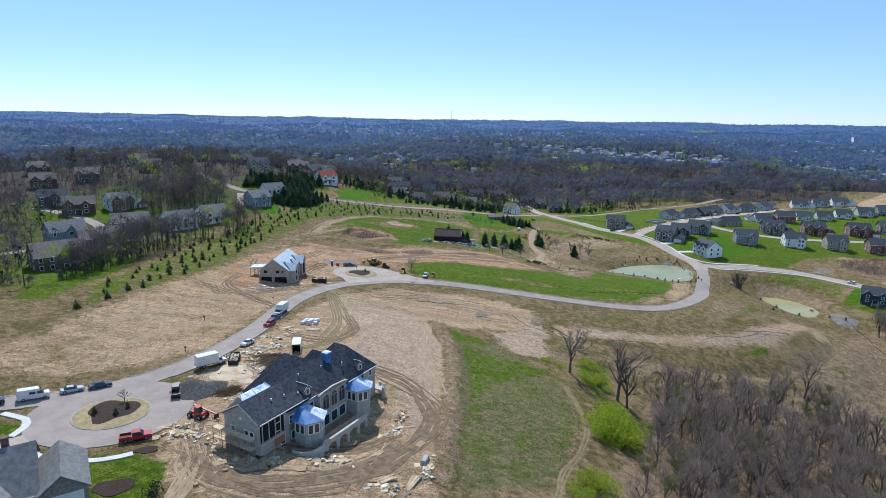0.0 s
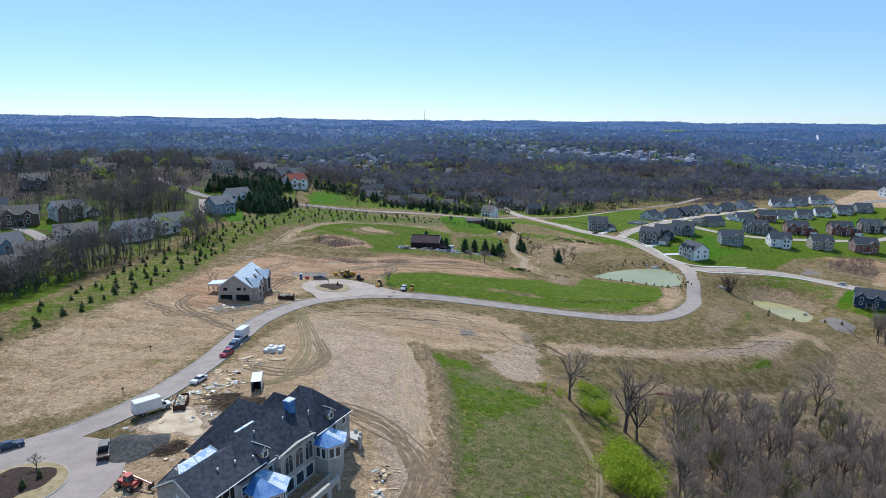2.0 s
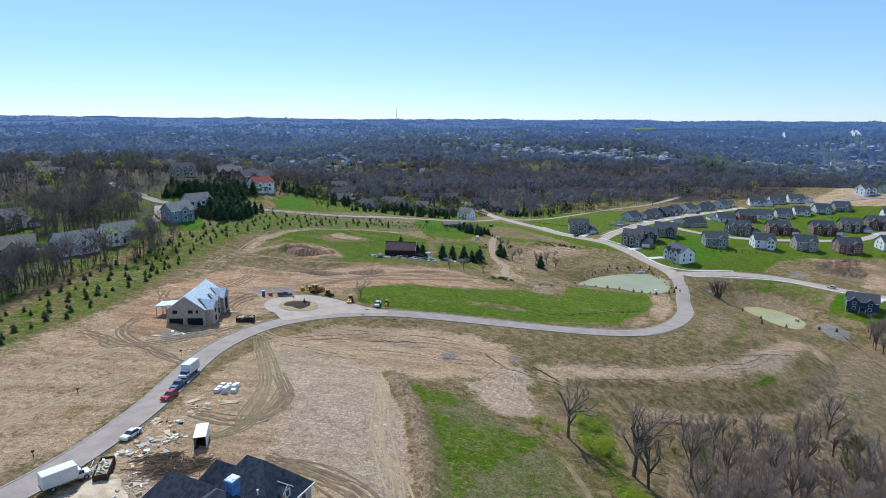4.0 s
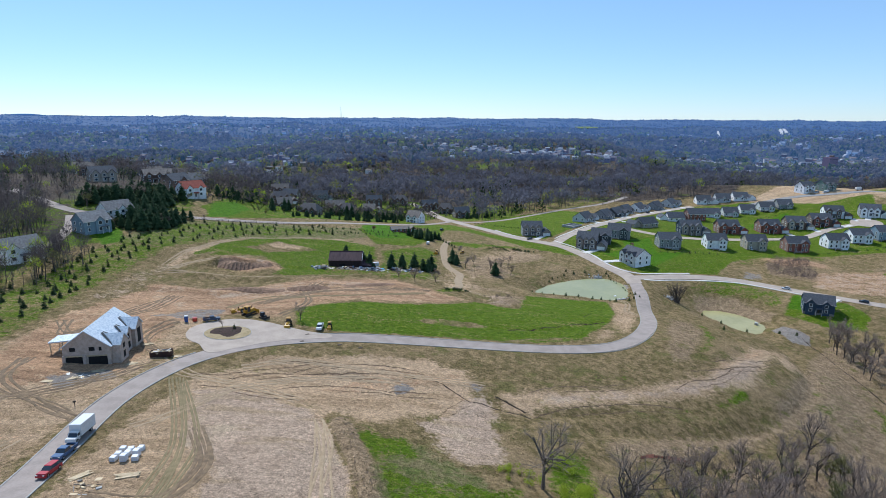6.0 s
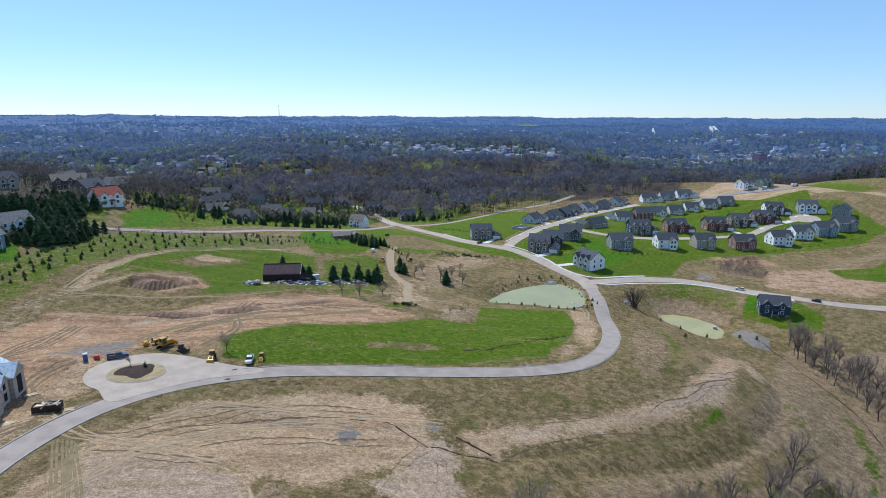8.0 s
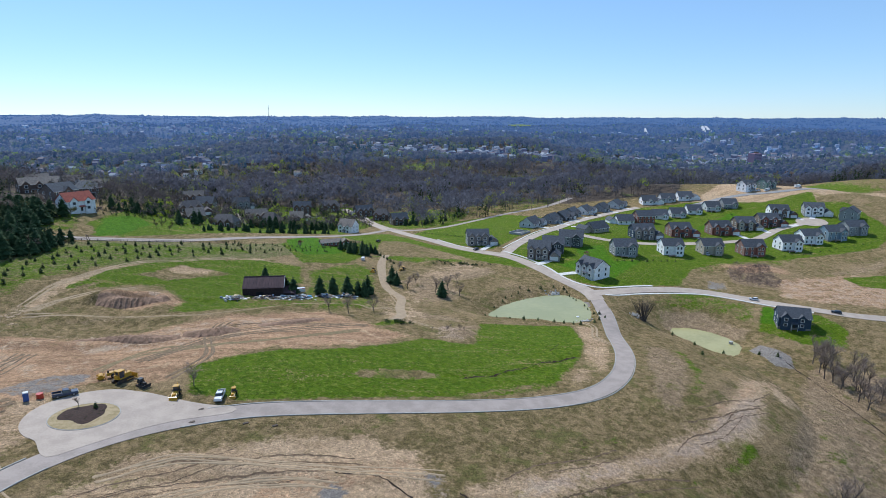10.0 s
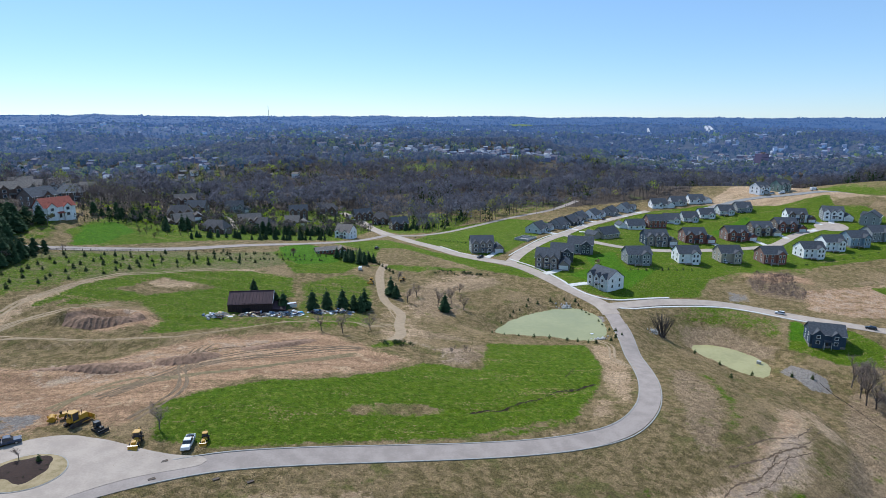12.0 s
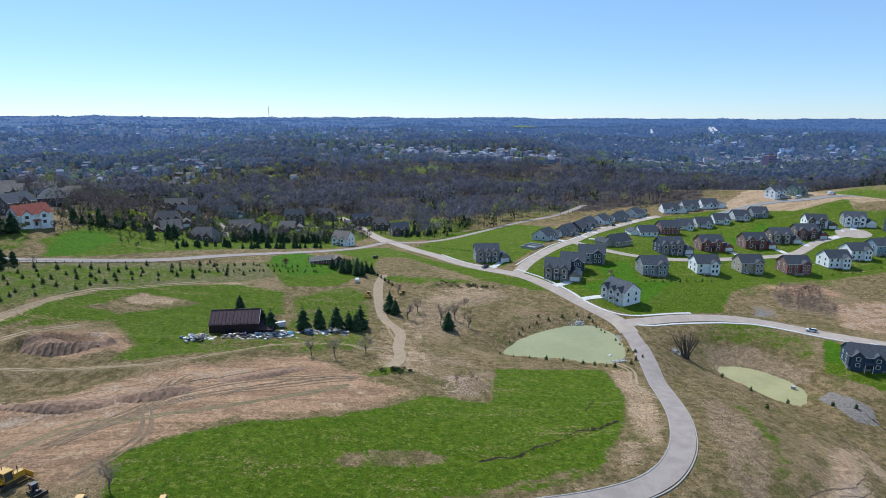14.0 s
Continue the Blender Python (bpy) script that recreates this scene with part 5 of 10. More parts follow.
def brick(name, c1, c2, mortar):
    m = bpy.data.materials.new(name)
    m.use_nodes = True
    n, l = m.node_tree.nodes, m.node_tree.links
    b, co, t = n["Principled BSDF"], n.new("ShaderNodeTexCoord"), n.new("ShaderNodeTexBrick")
    mp = n.new("ShaderNodeMapping")
    mp.inputs["Rotation"].default_value = (radians(90), 0, 0)
    l.new(co.outputs["Object"], mp.inputs[0])
    l.new(mp.outputs[0], t.inputs["Vector"])
    t.inputs["Color1"].default_value, t.inputs["Color2"].default_value, t.inputs["Mortar"].default_value = (*c1, 1), (*c2, 1), (*mortar, 1)
    t.inputs["Scale"].default_value, t.inputs["Mortar Size"].default_value = 4.5, 0.01
    no, mx = n.new("ShaderNodeTexNoise"), n.new("ShaderNodeMix")
    no.inputs["Scale"].default_value = 0.7
    mx.data_type, mx.blend_type = "RGBA", "MULTIPLY"
    mx.inputs["Factor"].default_value = 0.35
    l.new(t.outputs["Color"], mx.inputs["A"])
    l.new(no.outputs["Fac"], mx.inputs["B"])
    l.new(mx.outputs["Result"], b.inputs["Base Color"])
    b.inputs["Roughness"].default_value = 0.9
    return m


def shingle(name, color):
    m = stuff_mat(name, color, tuple(c * 0.6 for c in color), 1.2, 0.92, bump=0.02, bump_scale=9, object_tone=0.12, spread=0.9)
    return m


white_side, gray_side, blue_side, navy_side, tan_side = (siding(a, c) for a, c in (("white_siding", (0.93, 0.93, 0.93)), ("gray_siding", (0.3, 0.31, 0.32)), ("blue_siding", (0.25, 0.33, 0.4)), ("navy_siding", (0.05, 0.075, 0.115)), ("tan_siding", (0.42, 0.37, 0.3))))
dark_side, green_side, pale_side = siding("charcoal_siding", (0.085, 0.095, 0.105)), siding("green_siding", (0.2, 0.28, 0.25)), siding("pale_gray_siding", (0.6, 0.62, 0.63))
red_brick, brown_brick = brick("red_brick", (0.34, 0.11, 0.075), (0.26, 0.085, 0.06), (0.3, 0.25, 0.22)), brick("brown_brick", (0.19, 0.12, 0.09), (0.14, 0.09, 0.07), (0.25, 0.21, 0.18))
stone_face = stuff_mat("rough_stone", (0.32, 0.29, 0.26), (0.17, 0.155, 0.14), 2.5, 0.9, bump=0.05, bump_scale=4, spread=1.0)
roof_dark, roof_gray, roof_brown, roof_red = shingle("dark_shingle", (0.1, 0.108, 0.126)), shingle("gray_shingle", (0.25, 0.245, 0.245)), shingle("brown_shingle", (0.27, 0.23, 0.2)), shingle("red_tile", (0.36, 0.1, 0.07))
trim = stuff_mat("white_trim", (0.78, 0.78, 0.76), (0.7, 0.7, 0.68), 2, 0.6)
dark_trim = stuff_mat("dark_door", (0.06, 0.05, 0.045), (0.045, 0.04, 0.035), 2, 0.6)
deck_wood = stuff_mat("deck_wood", (0.3, 0.22, 0.15), (0.22, 0.16, 0.1), 2, 0.85)
glass = stuff_mat("window_glass", (0.035, 0.045, 0.06), (0.05, 0.06, 0.075), 0.4, 0.08, spec=0.6)


def win_mesh(w, h):
    """A window's white frame, a ring with depth, facing -y; and its dark pane."""
    t = 0.17
    inner = [(-w / 2, t), (w / 2, t), (w / 2, t + h), (-w / 2, t + h)]
    outer = [(-w / 2 - t, 0), (w / 2 + t, 0), (w / 2 + t, h + 2 * t), (-w / 2 - t, h + 2 * t)]
    v = [(a, -0.08, b) for a, b in outer] + [(a, -0.08, b) for a, b in inner] + [(a, 0.05, b) for a, b in inner] + [(a, 0.05, b) for a, b in outer]
    f = []
    for i in range(4):
        j = (i + 1) % 4
        f += [(i, j, 4 + j, 4 + i), (4 + i, 4 + j, 8 + j, 8 + i), (8 + i, 8 + j, 12 + j, 12 + i), (12 + i, 12 + j, j, i)]
    return Geo().add(v, f).mesh("window", trim), Geo().box(0, 0.0, t, w, 0.04, h).mesh("pane", glass)


WINS = {}


def window(parent, x, y, z, turn, w=1.0, h=1.5, name="window"):
    if (w, h) not in WINS:
        WINS[(w, h)] = win_mesh(w, h)
    frame_mesh, pane_mesh = WINS[(w, h)]
    ob = new(name, frame_mesh)
    ob.parent = parent
    ob.matrix_basis = pose(x, y, z, 0, 0, turn)
    new("pane", pane_mesh).parent = ob
    return ob


def gable_roof(g, x0, x1, y0, y1, z, rise, over=0.45, axis="x", thick=0.22, hip=0.0):
    """Two pitched slabs with overhang; the ridge runs along an axis. hip: how far the ridge stops short of the ends."""
    if axis == "x":
        ym, k = (y0 + y1) / 2, rise / ((y1 - y0) / 2)
        zo = z - over * k
        a, b = x0 - over + hip * 0, x1 + over
        r0, r1 = (a + hip, b - hip)
        g.slab([(a, y0 - over, zo), (b, y0 - over, zo), (r1, ym, z + rise), (r0, ym, z + rise)], thick)
        g.slab([(b, y1 + over, zo), (a, y1 + over, zo), (r0, ym, z + rise), (r1, ym, z + rise)], thick)
        if hip:
            g.slab([(b, y0 - over, zo), (b, y1 + over, zo), (r1, ym, z + rise)], thick)
            g.slab([(a, y1 + over, zo), (a, y0 - over, zo), (r0, ym, z + rise)], thick)
    else:
        h = Geo()
        gable_roof(h, y0, y1, -x1, -x0, z, rise, over, "x", thick, hip)
        g.add([(-q, p, s) for p, q, s in h.v], h.f)
    return g


def gable_wall(g, x0, x1, y0, y1, z0, z, rise, axis="x"):
    """Walls of a block whose ends rise into gables; walls have a base that goes into the ground."""
    if axis == "x":
        ym = (y0 + y1) / 2
        g.profile([(y0, z0), (y1, z0), (y1, z), (ym, z + rise - 0.12), (y0, z)], x0, x1, axis="x")
    else:
        xm = (x0 + x1) / 2
        g.profile([(x0, z0), (x1, z0), (x1, z), (xm, z + rise - 0.12), (x0, z)], y0, y1, axis="y")
    return g


def house(x, y, turn, w=14, d=11, floors=2, wall=white_side, wall2=None, roof=roof_dark, garage="right", gables=2, label="", deep=2.5, deck=False, porch=True, hip=0.0, rise=None, garage_block=True, group="estate houses", chimney=False, base=None, size=1.1):
    """A family house: main block with cross gables, a garage wing, windows, doors, chimney, porch or deck. The front faces -y before turning."""
    hgt = 2.9 * floors + 0.3
    rise = rise or d * 0.36
    z0 = at(x, y)
    ob = thing("house", label or "two-storey family house with a dark shingle roof on a lawn", "house", pose(x, y, z0, 0, 0, turn) @ Matrix.Diagonal((size, size, size, 1)), group)
    wall2 = wall2 or wall
    HOUSE_SPOTS.append((x, y))
    part("wall", gable_wall(Geo(), -w / 2, w / 2, -d / 2, d / 2, -deep, hgt, 0 if hip else rise), wall, ob)
    rf = gable_roof(Geo(), -w / 2, w / 2, -d / 2, d / 2, hgt, rise, hip=hip)
    part("roof", rf, roof, ob)
    if base is not None:
        part("basement_wall", Geo().box(0, 0, -deep - 0.1, w + 0.1, d + 0.1, deep + 0.35), base, ob)
    gw = w * 0.30
    fronts = {1: [0.05], 2: [-0.28, 0.22], 3: [-0.32, 0.0, 0.3]}.get(gables, [])
    for k, fx_ in enumerate(fronts):
        cx, wd = fx_ * w, gw * (1.0 if k % 2 == 0 else 0.8)
        part("gable_wall", gable_wall(Geo(), cx - wd / 2, cx + wd / 2, -d / 2 - 0.9, -d / 2 + 1, -deep, hgt, wd * 0.5, "y"), wall2, ob)
        part("gable_roof", gable_roof(Geo(), cx - wd / 2, cx + wd / 2, -d / 2 - 0.9, 0, hgt, wd * 0.5, 0.35, "y"), roof, ob)
        for f in range(floors):
            window(ob, cx, -d / 2 - 0.93, 0.9 + 2.9 * f, 0, 1.5, 1.5)
    if garage_block:
        s = 1 if garage == "right" else -1
        gx0, gx1 = s * w / 2, s * (w / 2 + 6.0)
        gx0, gx1 = min(gx0, gx1), max(gx0, gx1)
        part("garage_wall", gable_wall(Geo(), gx0, gx1, -d / 2 - 1.2, d / 2 - 3, -deep, 3.0, 2.3, "y"), wall2, ob)
        part("garage_roof", gable_roof(Geo(), gx0, gx1, -d / 2 - 1.2, d / 2 - 3, 3.0, 2.3, 0.4, "y"), roof, ob)
        gd = Geo().box((gx0 + gx1) / 2, -d / 2 - 1.24, 0.05, 4.8, 0.1, 2.2)
        for k in range(3):
            gd.box((gx0 + gx1) / 2, -d / 2 - 1.29, 0.1 + k * 0.72, 4.7, 0.05, 0.62)
        part("garage_door", gd, trim, ob)
    n = max(2, int(w / 3.4))
    for f in range(floors):
        for k in range(n):
            px = -w / 2 + (k + 0.5) * w / n
            if not any(abs(px - q * w) < gw * 0.55 + 0.5 for q in fronts):
                window(ob, px, -d / 2 - 0.03, 0.9 + 2.9 * f, 0)
            if not ((deck or base is not None) and abs(px + w * 0.22) < w * 0.17 + 0.7):
                window(ob, px, d / 2 + 0.03, 0.9 + 2.9 * f, 180)
        for s, tr in ((-1, -90), (1, 90)):
            if f == 0 and garage_block and ((s == 1) == (garage == "right")):
                continue
            for py in (-d * 0.22, d * 0.22):
                window(ob, s * (w / 2 + 0.03), py, 0.9 + 2.9 * f, tr)
    if deep > 2 and base is not None:
        for k in range(3):
            window(ob, -w * 0.3 + k * w * 0.3, d / 2 + 0.09, -deep + 0.9, 180, 1.5, 1.5)
    if deck or base is not None:
        # rear bay under a gable of its own
        rw, cx = w * 0.34, -w * 0.22
        part("rear_gable_wall", gable_wall(Geo(), cx - rw / 2, cx + rw / 2, d / 2 - 1, d / 2 + 1.5, -deep, hgt, rw * 0.42, "y"), wall2, ob)
        part("rear_gable_roof", gable_roof(Geo(), cx - rw / 2, cx + rw / 2, 0.2, d / 2 + 1.5, hgt, rw * 0.42, 0.35, "y"), roof, ob)
        for f in range(floors):
            for q in (-0.24, 0.24):
                window(ob, cx + q * rw, d / 2 + 1.53, 0.9 + 2.9 * f, 180, 1.0, 1.5)
    part("front_door", Geo().box(fronts[-1] * w - gw * 0.75 if len(fronts) > 1 else w * 0.2, -d / 2 - 0.04, 0.1, 1.1, 0.1, 2.1), dark_trim, ob)
    if porch:
        px = fronts[-1] * w - gw * 0.75 if len(fronts) > 1 else w * 0.2
        part("porch_roof", Geo().slab([(px - 1.8, -d / 2 - 2, 2.7), (px + 1.8, -d / 2 - 2, 2.7), (px + 1.8, -d / 2 + 0.2, 3.3), (px - 1.8, -d / 2 + 0.2, 3.3)], 0.15), roof, ob)
        for s in (-1, 1):
            part("porch_post", Geo().box(px + s * 1.6, -d / 2 - 1.8, -deep, 0.2, 0.2, 2.65 + deep), trim, ob)
    if chimney:
        part("chimney", Geo().box(w * 0.3, d * 0.1, hgt, 0.9, 0.9, rise + 0.9).box(w * 0.3, d * 0.1, hgt + rise + 0.9, 1.05, 1.05, 0.15), brown_brick, ob)
    if deck:
        part("deck", Geo().box(w * 0.12, d / 2 + 1.6, 0.1, 4.6, 3.2, 0.18), deck_wood, ob)
        for px in (-2.1, 2.1):
            part("deck_post", Geo().box(w * 0.12 + px, d / 2 + 3.0, -deep, 0.16, 0.16, 2.6 + 1.0), trim, ob)
        part("deck_rail", Geo().box(w * 0.12, d / 2 + 3.15, 1.1, 4.6, 0.08, 0.1).box(w * 0.12, d / 2 + 3.15, 0.65, 4.6, 0.05, 0.05), trim, ob)
    for s in (-1, 1):
        part("gutter", Geo().box(0, s * (d / 2 + 0.5), hgt - 0.45 * rise / (d / 2) - 0.16, w + 0.9, 0.12, 0.14), trim, ob)
    return ob

# ---------- the housing estate ----------
random.seed(21)
EST = "estate houses"
W, T_, R_, D_ = white_side, tan_side, red_brick, dark_side
house(102, 510, -6, 14, 11, 2, gray_side, stone_face, gables=3, garage="right", label="grey gabled house with stone front on a corner lawn")
for k, (x, y, wl) in enumerate(((160, 557, pale_side), (183, 570, gray_side), (199, 585, dark_side), (217, 606, gray_side), (235, 617, W), (258, 628, gray_side), (279, 640, pale_side))):
    house(x, y, 42, 13, 12, 1, wl, wl, gables=1, rise=4.4, garage="right", garage_block=k % 2 == 0, label="single-storey gabled house beside the estate street", deep=2)
house(206, 532, 200, 15, 11, 1, tan_side, gables=1, rise=4.2, label="pale tan bungalow with a broad gable roof", deep=2)
house(248, 565, 175, 13, 11, 1, W, gables=1, rise=4.2, label="white bungalow with dark gable roof", deep=2.5)
house(271, 572, 175, 14, 11, 2, R_, gables=2, label="red brick house with dark hipped gables", deep=2)
house(133, 465, -28, 13, 12, 2, brown_brick, stone_face, gables=3, garage="right", label="brown brick house with steep gables on a corner lawn")
house(147, 476, 155, 13, 11, 2, D_, D_, gables=1, deck=True, garage_block=False, label="charcoal two-storey house with a rear deck")
house(167, 492, 155, 15, 11, 2, gray_side, D_, gables=1, deck=True, garage_block=False, label="dark grey two-storey house on a lawn")
house(233, 510, -6, 15, 11, 2, navy_side, stone_face, gables=3, garage="right", label="dark blue house with stone gables")
house(193, 464, 172, 14, 11, 2, gray_side, gables=1, deck=True, garage_block=False, label="grey house with stone basement and rear windows", base=brown_brick, deep=3)
house(151, 423, -72, 14, 11, 2, W, pale_side, size=1.1, gables=3, garage="left", label="white house with dark gables and a concrete drive", garage_block=False)
for k, (x, y, wl) in enumerate(((318, 645, W), (339, 645, pale_side), (357, 643, W))):
    house(x, y, -12, 13, 12, 1, wl, gables=1, rise=4.4, garage_block=k != 1, label="single-storey house with a white gable end", deep=2)
for k, (x, y, wl) in enumerate(((296, 588, W), (316, 591, pale_side), (336, 596, W), (357, 598, pale_side), (375, 598, gray_side))):
    house(x, y, 168, 12, 12, 1, wl, gables=1, rise=4.4, deck=k % 2 == 1, garage_block=False, label="pale bungalow with a walk-out basement", base=stone_face if k != 4 else dark_side, deep=2.8)
house(270, 518, -7, 15, 11, 2, R_, R_, gables=2, garage="right", label="red brick two-storey house with white windows")
house(309, 522, -7, 15, 11, 2, R_, R_, gables=2, garage="right", label="red brick two-storey house with white windows")
house(339, 531, -12, 14, 11, 2, brown_brick, tan_side, gables=2, garage="right", label="brown brick house with a lower garage wing")
house(365, 535, -12, 15, 11, 2, brown_brick, R_, gables=2, garage="right", label="dark brick house with a garage wing")
house(391, 553, -20, 14, 11, 2, W, brown_brick, gables=2, garage="right", label="white and brown house at the street's end")
house(420, 545, -30, 14, 11, 2, gray_side, W, gables=3, garage="right", label="grey and white gabled house at the street's end")
house(230, 466, 171, 13, 11, 2, W, gables=1, deck=True, garage_block=False, label="white house with a bay at the rear", base=stone_face, deep=3)
house(261, 466, 171, 13, 11, 2, tan_side, gables=1, garage_block=False, label="tan house with a brick rear wall", base=brown_brick, deep=3)
house(290, 461, 171, 14, 11, 2, R_, gables=1, deck=True, garage_block=False, label="red brick house with a white rear deck", base=brown_brick, deep=3)
house(328, 469, 172, 14, 11, 2, W, gables=1, deck=True, garage_block=False, label="white two-storey house above a bank", base=stone_face, deep=3)
house(357, 481, 174, 14, 11, 2, W, gables=1, deck=True, garage_block=False, label="white two-storey house above a bank", base=stone_face, deep=3)
house(382, 485, 177, 15, 11, 2, blue_side, gables=2, deck=True, garage_block=False, label="pale blue house with a rear deck", base=stone_face, deep=3)
house(407, 491, 175, 15, 11, 2, gray_side, gables=1, garage_block=False, label="grey house with a rear gable", base=stone_face, deep=3)
house(436, 522, 215, 14, 11, 2, gray_side, gables=2, garage_block=False, label="grey house at the edge of the estate")
house(424, 636, 10, 13, 11, 2, W, gables=2, garage_block=False, label="white half-finished house on the bare hill", group="houses on the hill")
house(445, 633, 10, 13, 11, 2, green_side, gables=2, garage_block=False, label="grey-green house on the bare hill", group="houses on the hill")
house(219.5, 343.5, 330, 16, 12, 2, navy_side, navy_side, gables=2, garage_block=False, label="navy blue two-storey house with white trim on a lawn", base=stone_face, deep=2.6, size=0.88)

# ---------- houses of the wooded hill ----------
HILL = "houses among the trees"
house(-260, 329, 36, 16, 10, 2, brown_brick, gables=2, garage_block=False, label="brown brick house with white windows among trees", group=HILL, roof=roof_brown)
house(-246, 348, 58, 15, 10, 2, W, brown_brick, gables=2, garage="right", label="white and brick house with a grey roof", group=HILL, roof=roof_gray)
house(-286, 340, 40, 14, 10, 2, dark_side, gables=1, garage_block=False, label="dark house half hidden by trees", group=HILL)
house(-205, 297, 36, 17, 11, 2, tan_side, gables=1, garage_block=False, deck=True, label="tan house with a low brown roof", group=HILL, roof=roof_brown)
house(-186, 313, 58, 16, 10, 2, W, gables=1, garage_block=False, label="long white house with a grey roof", group=HILL, roof=roof_gray)
house(-177, 335, 56, 15, 10, 2, W, gables=2, garage_block=False, label="white townhouse with a grey roof", group=HILL, roof=roof_gray)
house(-203, 268, 50, 17, 11, 1, tan_side, gables=1, garage_block=True, label="low tan house with a pale brown roof", group=HILL, roof=roof_brown)
house(-181, 214, 52, 17, 12, 2, brown_brick, gables=1, deck=True, garage_block=False, label="large brown house behind bare trees", group=HILL, roof=roof_brown)
house(-217, 263, 55, 15, 11, 2, blue_side, gables=1, garage_block=False, label="blue-grey house with a grey roof", group=HILL, roof=roof_gray)
house(-170, 387, 55, 13, 11, 2, blue_side, gables=1, deck=True, garage_block=False, label="grey-blue house with tall rear windows", group=HILL, roof=roof_gray)
house(-171, 417, 52, 14, 11, 2, W, gables=1, deck=True, garage_block=False, label="white house with a grey roof and deck", group=HILL, roof=roof_gray)
house(-156, 502, 48, 15, 12, 2, W, gables=2, deck=True, garage_block=False, label="white house with a red tile roof and balconies", group=HILL, roof=roof_red)
house(-176, 530, 60, 15, 12, 2, brown_brick, gables=1, garage_block=False, label="dark brick house with a steep roof", group=HILL)
house(-229, 526, 40, 16, 12, 2, tan_side, gables=3, garage_block=False, label="large dark-roofed house on the hilltop", group=HILL)
house(-205, 560, 35, 14, 11, 2, brown_brick, roof=roof_brown, gables=2, garage_block=False, label="dark brick house on the hilltop", group=HILL)
for x, y, t, wl in ((-332, 388, 40, brown_brick), (-318, 416, 30, dark_side), (-300, 470, 20, brown_brick), (-345, 520, 40, tan_side), (-270, 590, 30, brown_brick), (-300, 640, 10, gray_side), (-380, 440, 50, brown_brick)):
    house(x, y, t, 15, 11, 2, wl, gables=2, garage_block=False, label="dark-roofed house deep in the bare trees", group=HILL, roof=roof_brown)
for x, y, t, wl in ((-196, 640, 14, brown_brick), (-222, 625, 8, tan_side), (-245, 660, 30, gray_side), (-205, 690, -10, brown_brick), (-236, 708, 20, pale_side)):
    house(x, y, t, 15, 12, 2, wl, gables=2, garage_block=False, label="house with a red-brown roof behind the hilltop", group=HILL, roof=roof_brown)
house(-185, 600, 20, 16, 12, 2, brown_brick, hip=4, gables=0, garage_block=False, label="wide dark house with a hipped roof", group=HILL, roof=roof_gray)
LANE_HOUSES = [(-106, 575, 16, 17, 2, brown_brick), (-111, 657, -12, 16, 2, brown_brick), (-99, 553, 24, 12, 1, brown_brick), (-76, 540, -18, 17, 1, brown_brick), (-88, 702, 10, 17, 2, gray_side), (-62, 603, 14, 17, 2, brown_brick), (-49, 585, -26, 13, 2, brown_brick),
               (-29, 697, 4, 17, 3, brown_brick), (-33, 664, -8, 13, 1, brown_brick), (-2, 732, -10, 20, 2, brown_brick), (32, 704, 18, 18, 2, brown_brick), (12, 583, -32, 13, 2, white_side), (48, 678, -14, 15, 2, brown_brick), (61, 643, 12, 15, 2, brown_brick), (-130, 700, 8, 18, 2, brown_brick)]
lane_slate = shingle("brown_slate", (0.15, 0.135, 0.135))
for k, (x, y, t, w, n_, wl) in enumerate(LANE_HOUSES):
    house(x, y, t, w, 11.5, n_, wl, gables=3 if w > 16 else 2, hip=0.0 if k % 3 else 3.6, rise=5.0, garage_block=k % 2 == 0, garage="left" if k % 4 else "right", label="white house beside the village lane" if wl is white_side else "dark brick house with steep gables among trees", group="houses along the lane", roof=(lane_slate, roof_dark, roof_brown)[k % 3], chimney=k % 3 == 1, deep=4, size=1.0)
house(-3, 496, 12, 17, 8, 1, red_brick, gables=0, rise=2.0, garage_block=True, porch=False, size=0.82, label="low red brick bungalow on a bright lawn", roof=roof_brown)

# ---------- woods ----------
keep_off = np.array(HOUSE_SPOTS)
road_lines = [spline(SITE_ROAD, 8), spline(MAIN_STREET, 8), np.array([(-260, 470), (-200, 425), (-148, 439), (-102, 457), (-53, 493), (-15, 530), (48, 604)]), np.array([(-290, 330), (-250, 318), (-225, 300), (-212, 250), (-225, 220)]), np.array([(-225, 300), (-178, 350), (-195, 415)]), np.array([(46, 605), (93, 595), (169, 645), (260, 705)])]


def clear(c, gap=13):
    ok = np.ones(len(c), bool)
    for hx, hy in keep_off:
        ok &= (c[:, 0] - hx) ** 2 + (c[:, 1] - hy) ** 2 > gap * gap
        # open lawn on the sunny, downhill side
        u, v = (c[:, 0] - hx) * 0.35 - (c[:, 1] - hy) * 0.94, (c[:, 0] - hx) * 0.94 + (c[:, 1] - hy) * 0.35
        ok &= (u < 0) | (u > 34) | (abs(v) > 9)
    for ln in road_lines:
        ok &= line_distance(c[:, 0], c[:, 1], ln) > 7
    return c[ok]


HILLWOOD = [(-168, 120), (-157, 200), (-165, 262), (-160, 330), (-165, 372), (-200, 440), (-230, 470), (-190, 545), (-140, 545), (-118, 560), (-150, 680), (-420, 760), (-600, 500), (-480, 150), (-260, 60)]


def in_poly(poly, x0, x1, y0, y1, gap=13):
    def test(r, n):
        c = np.stack([r.uniform(x0, x1, n), r.uniform(y0, y1, n)], 1)
        return clear(c[inside(c[:, 0], c[:, 1], poly) > 0], gap)
    return test


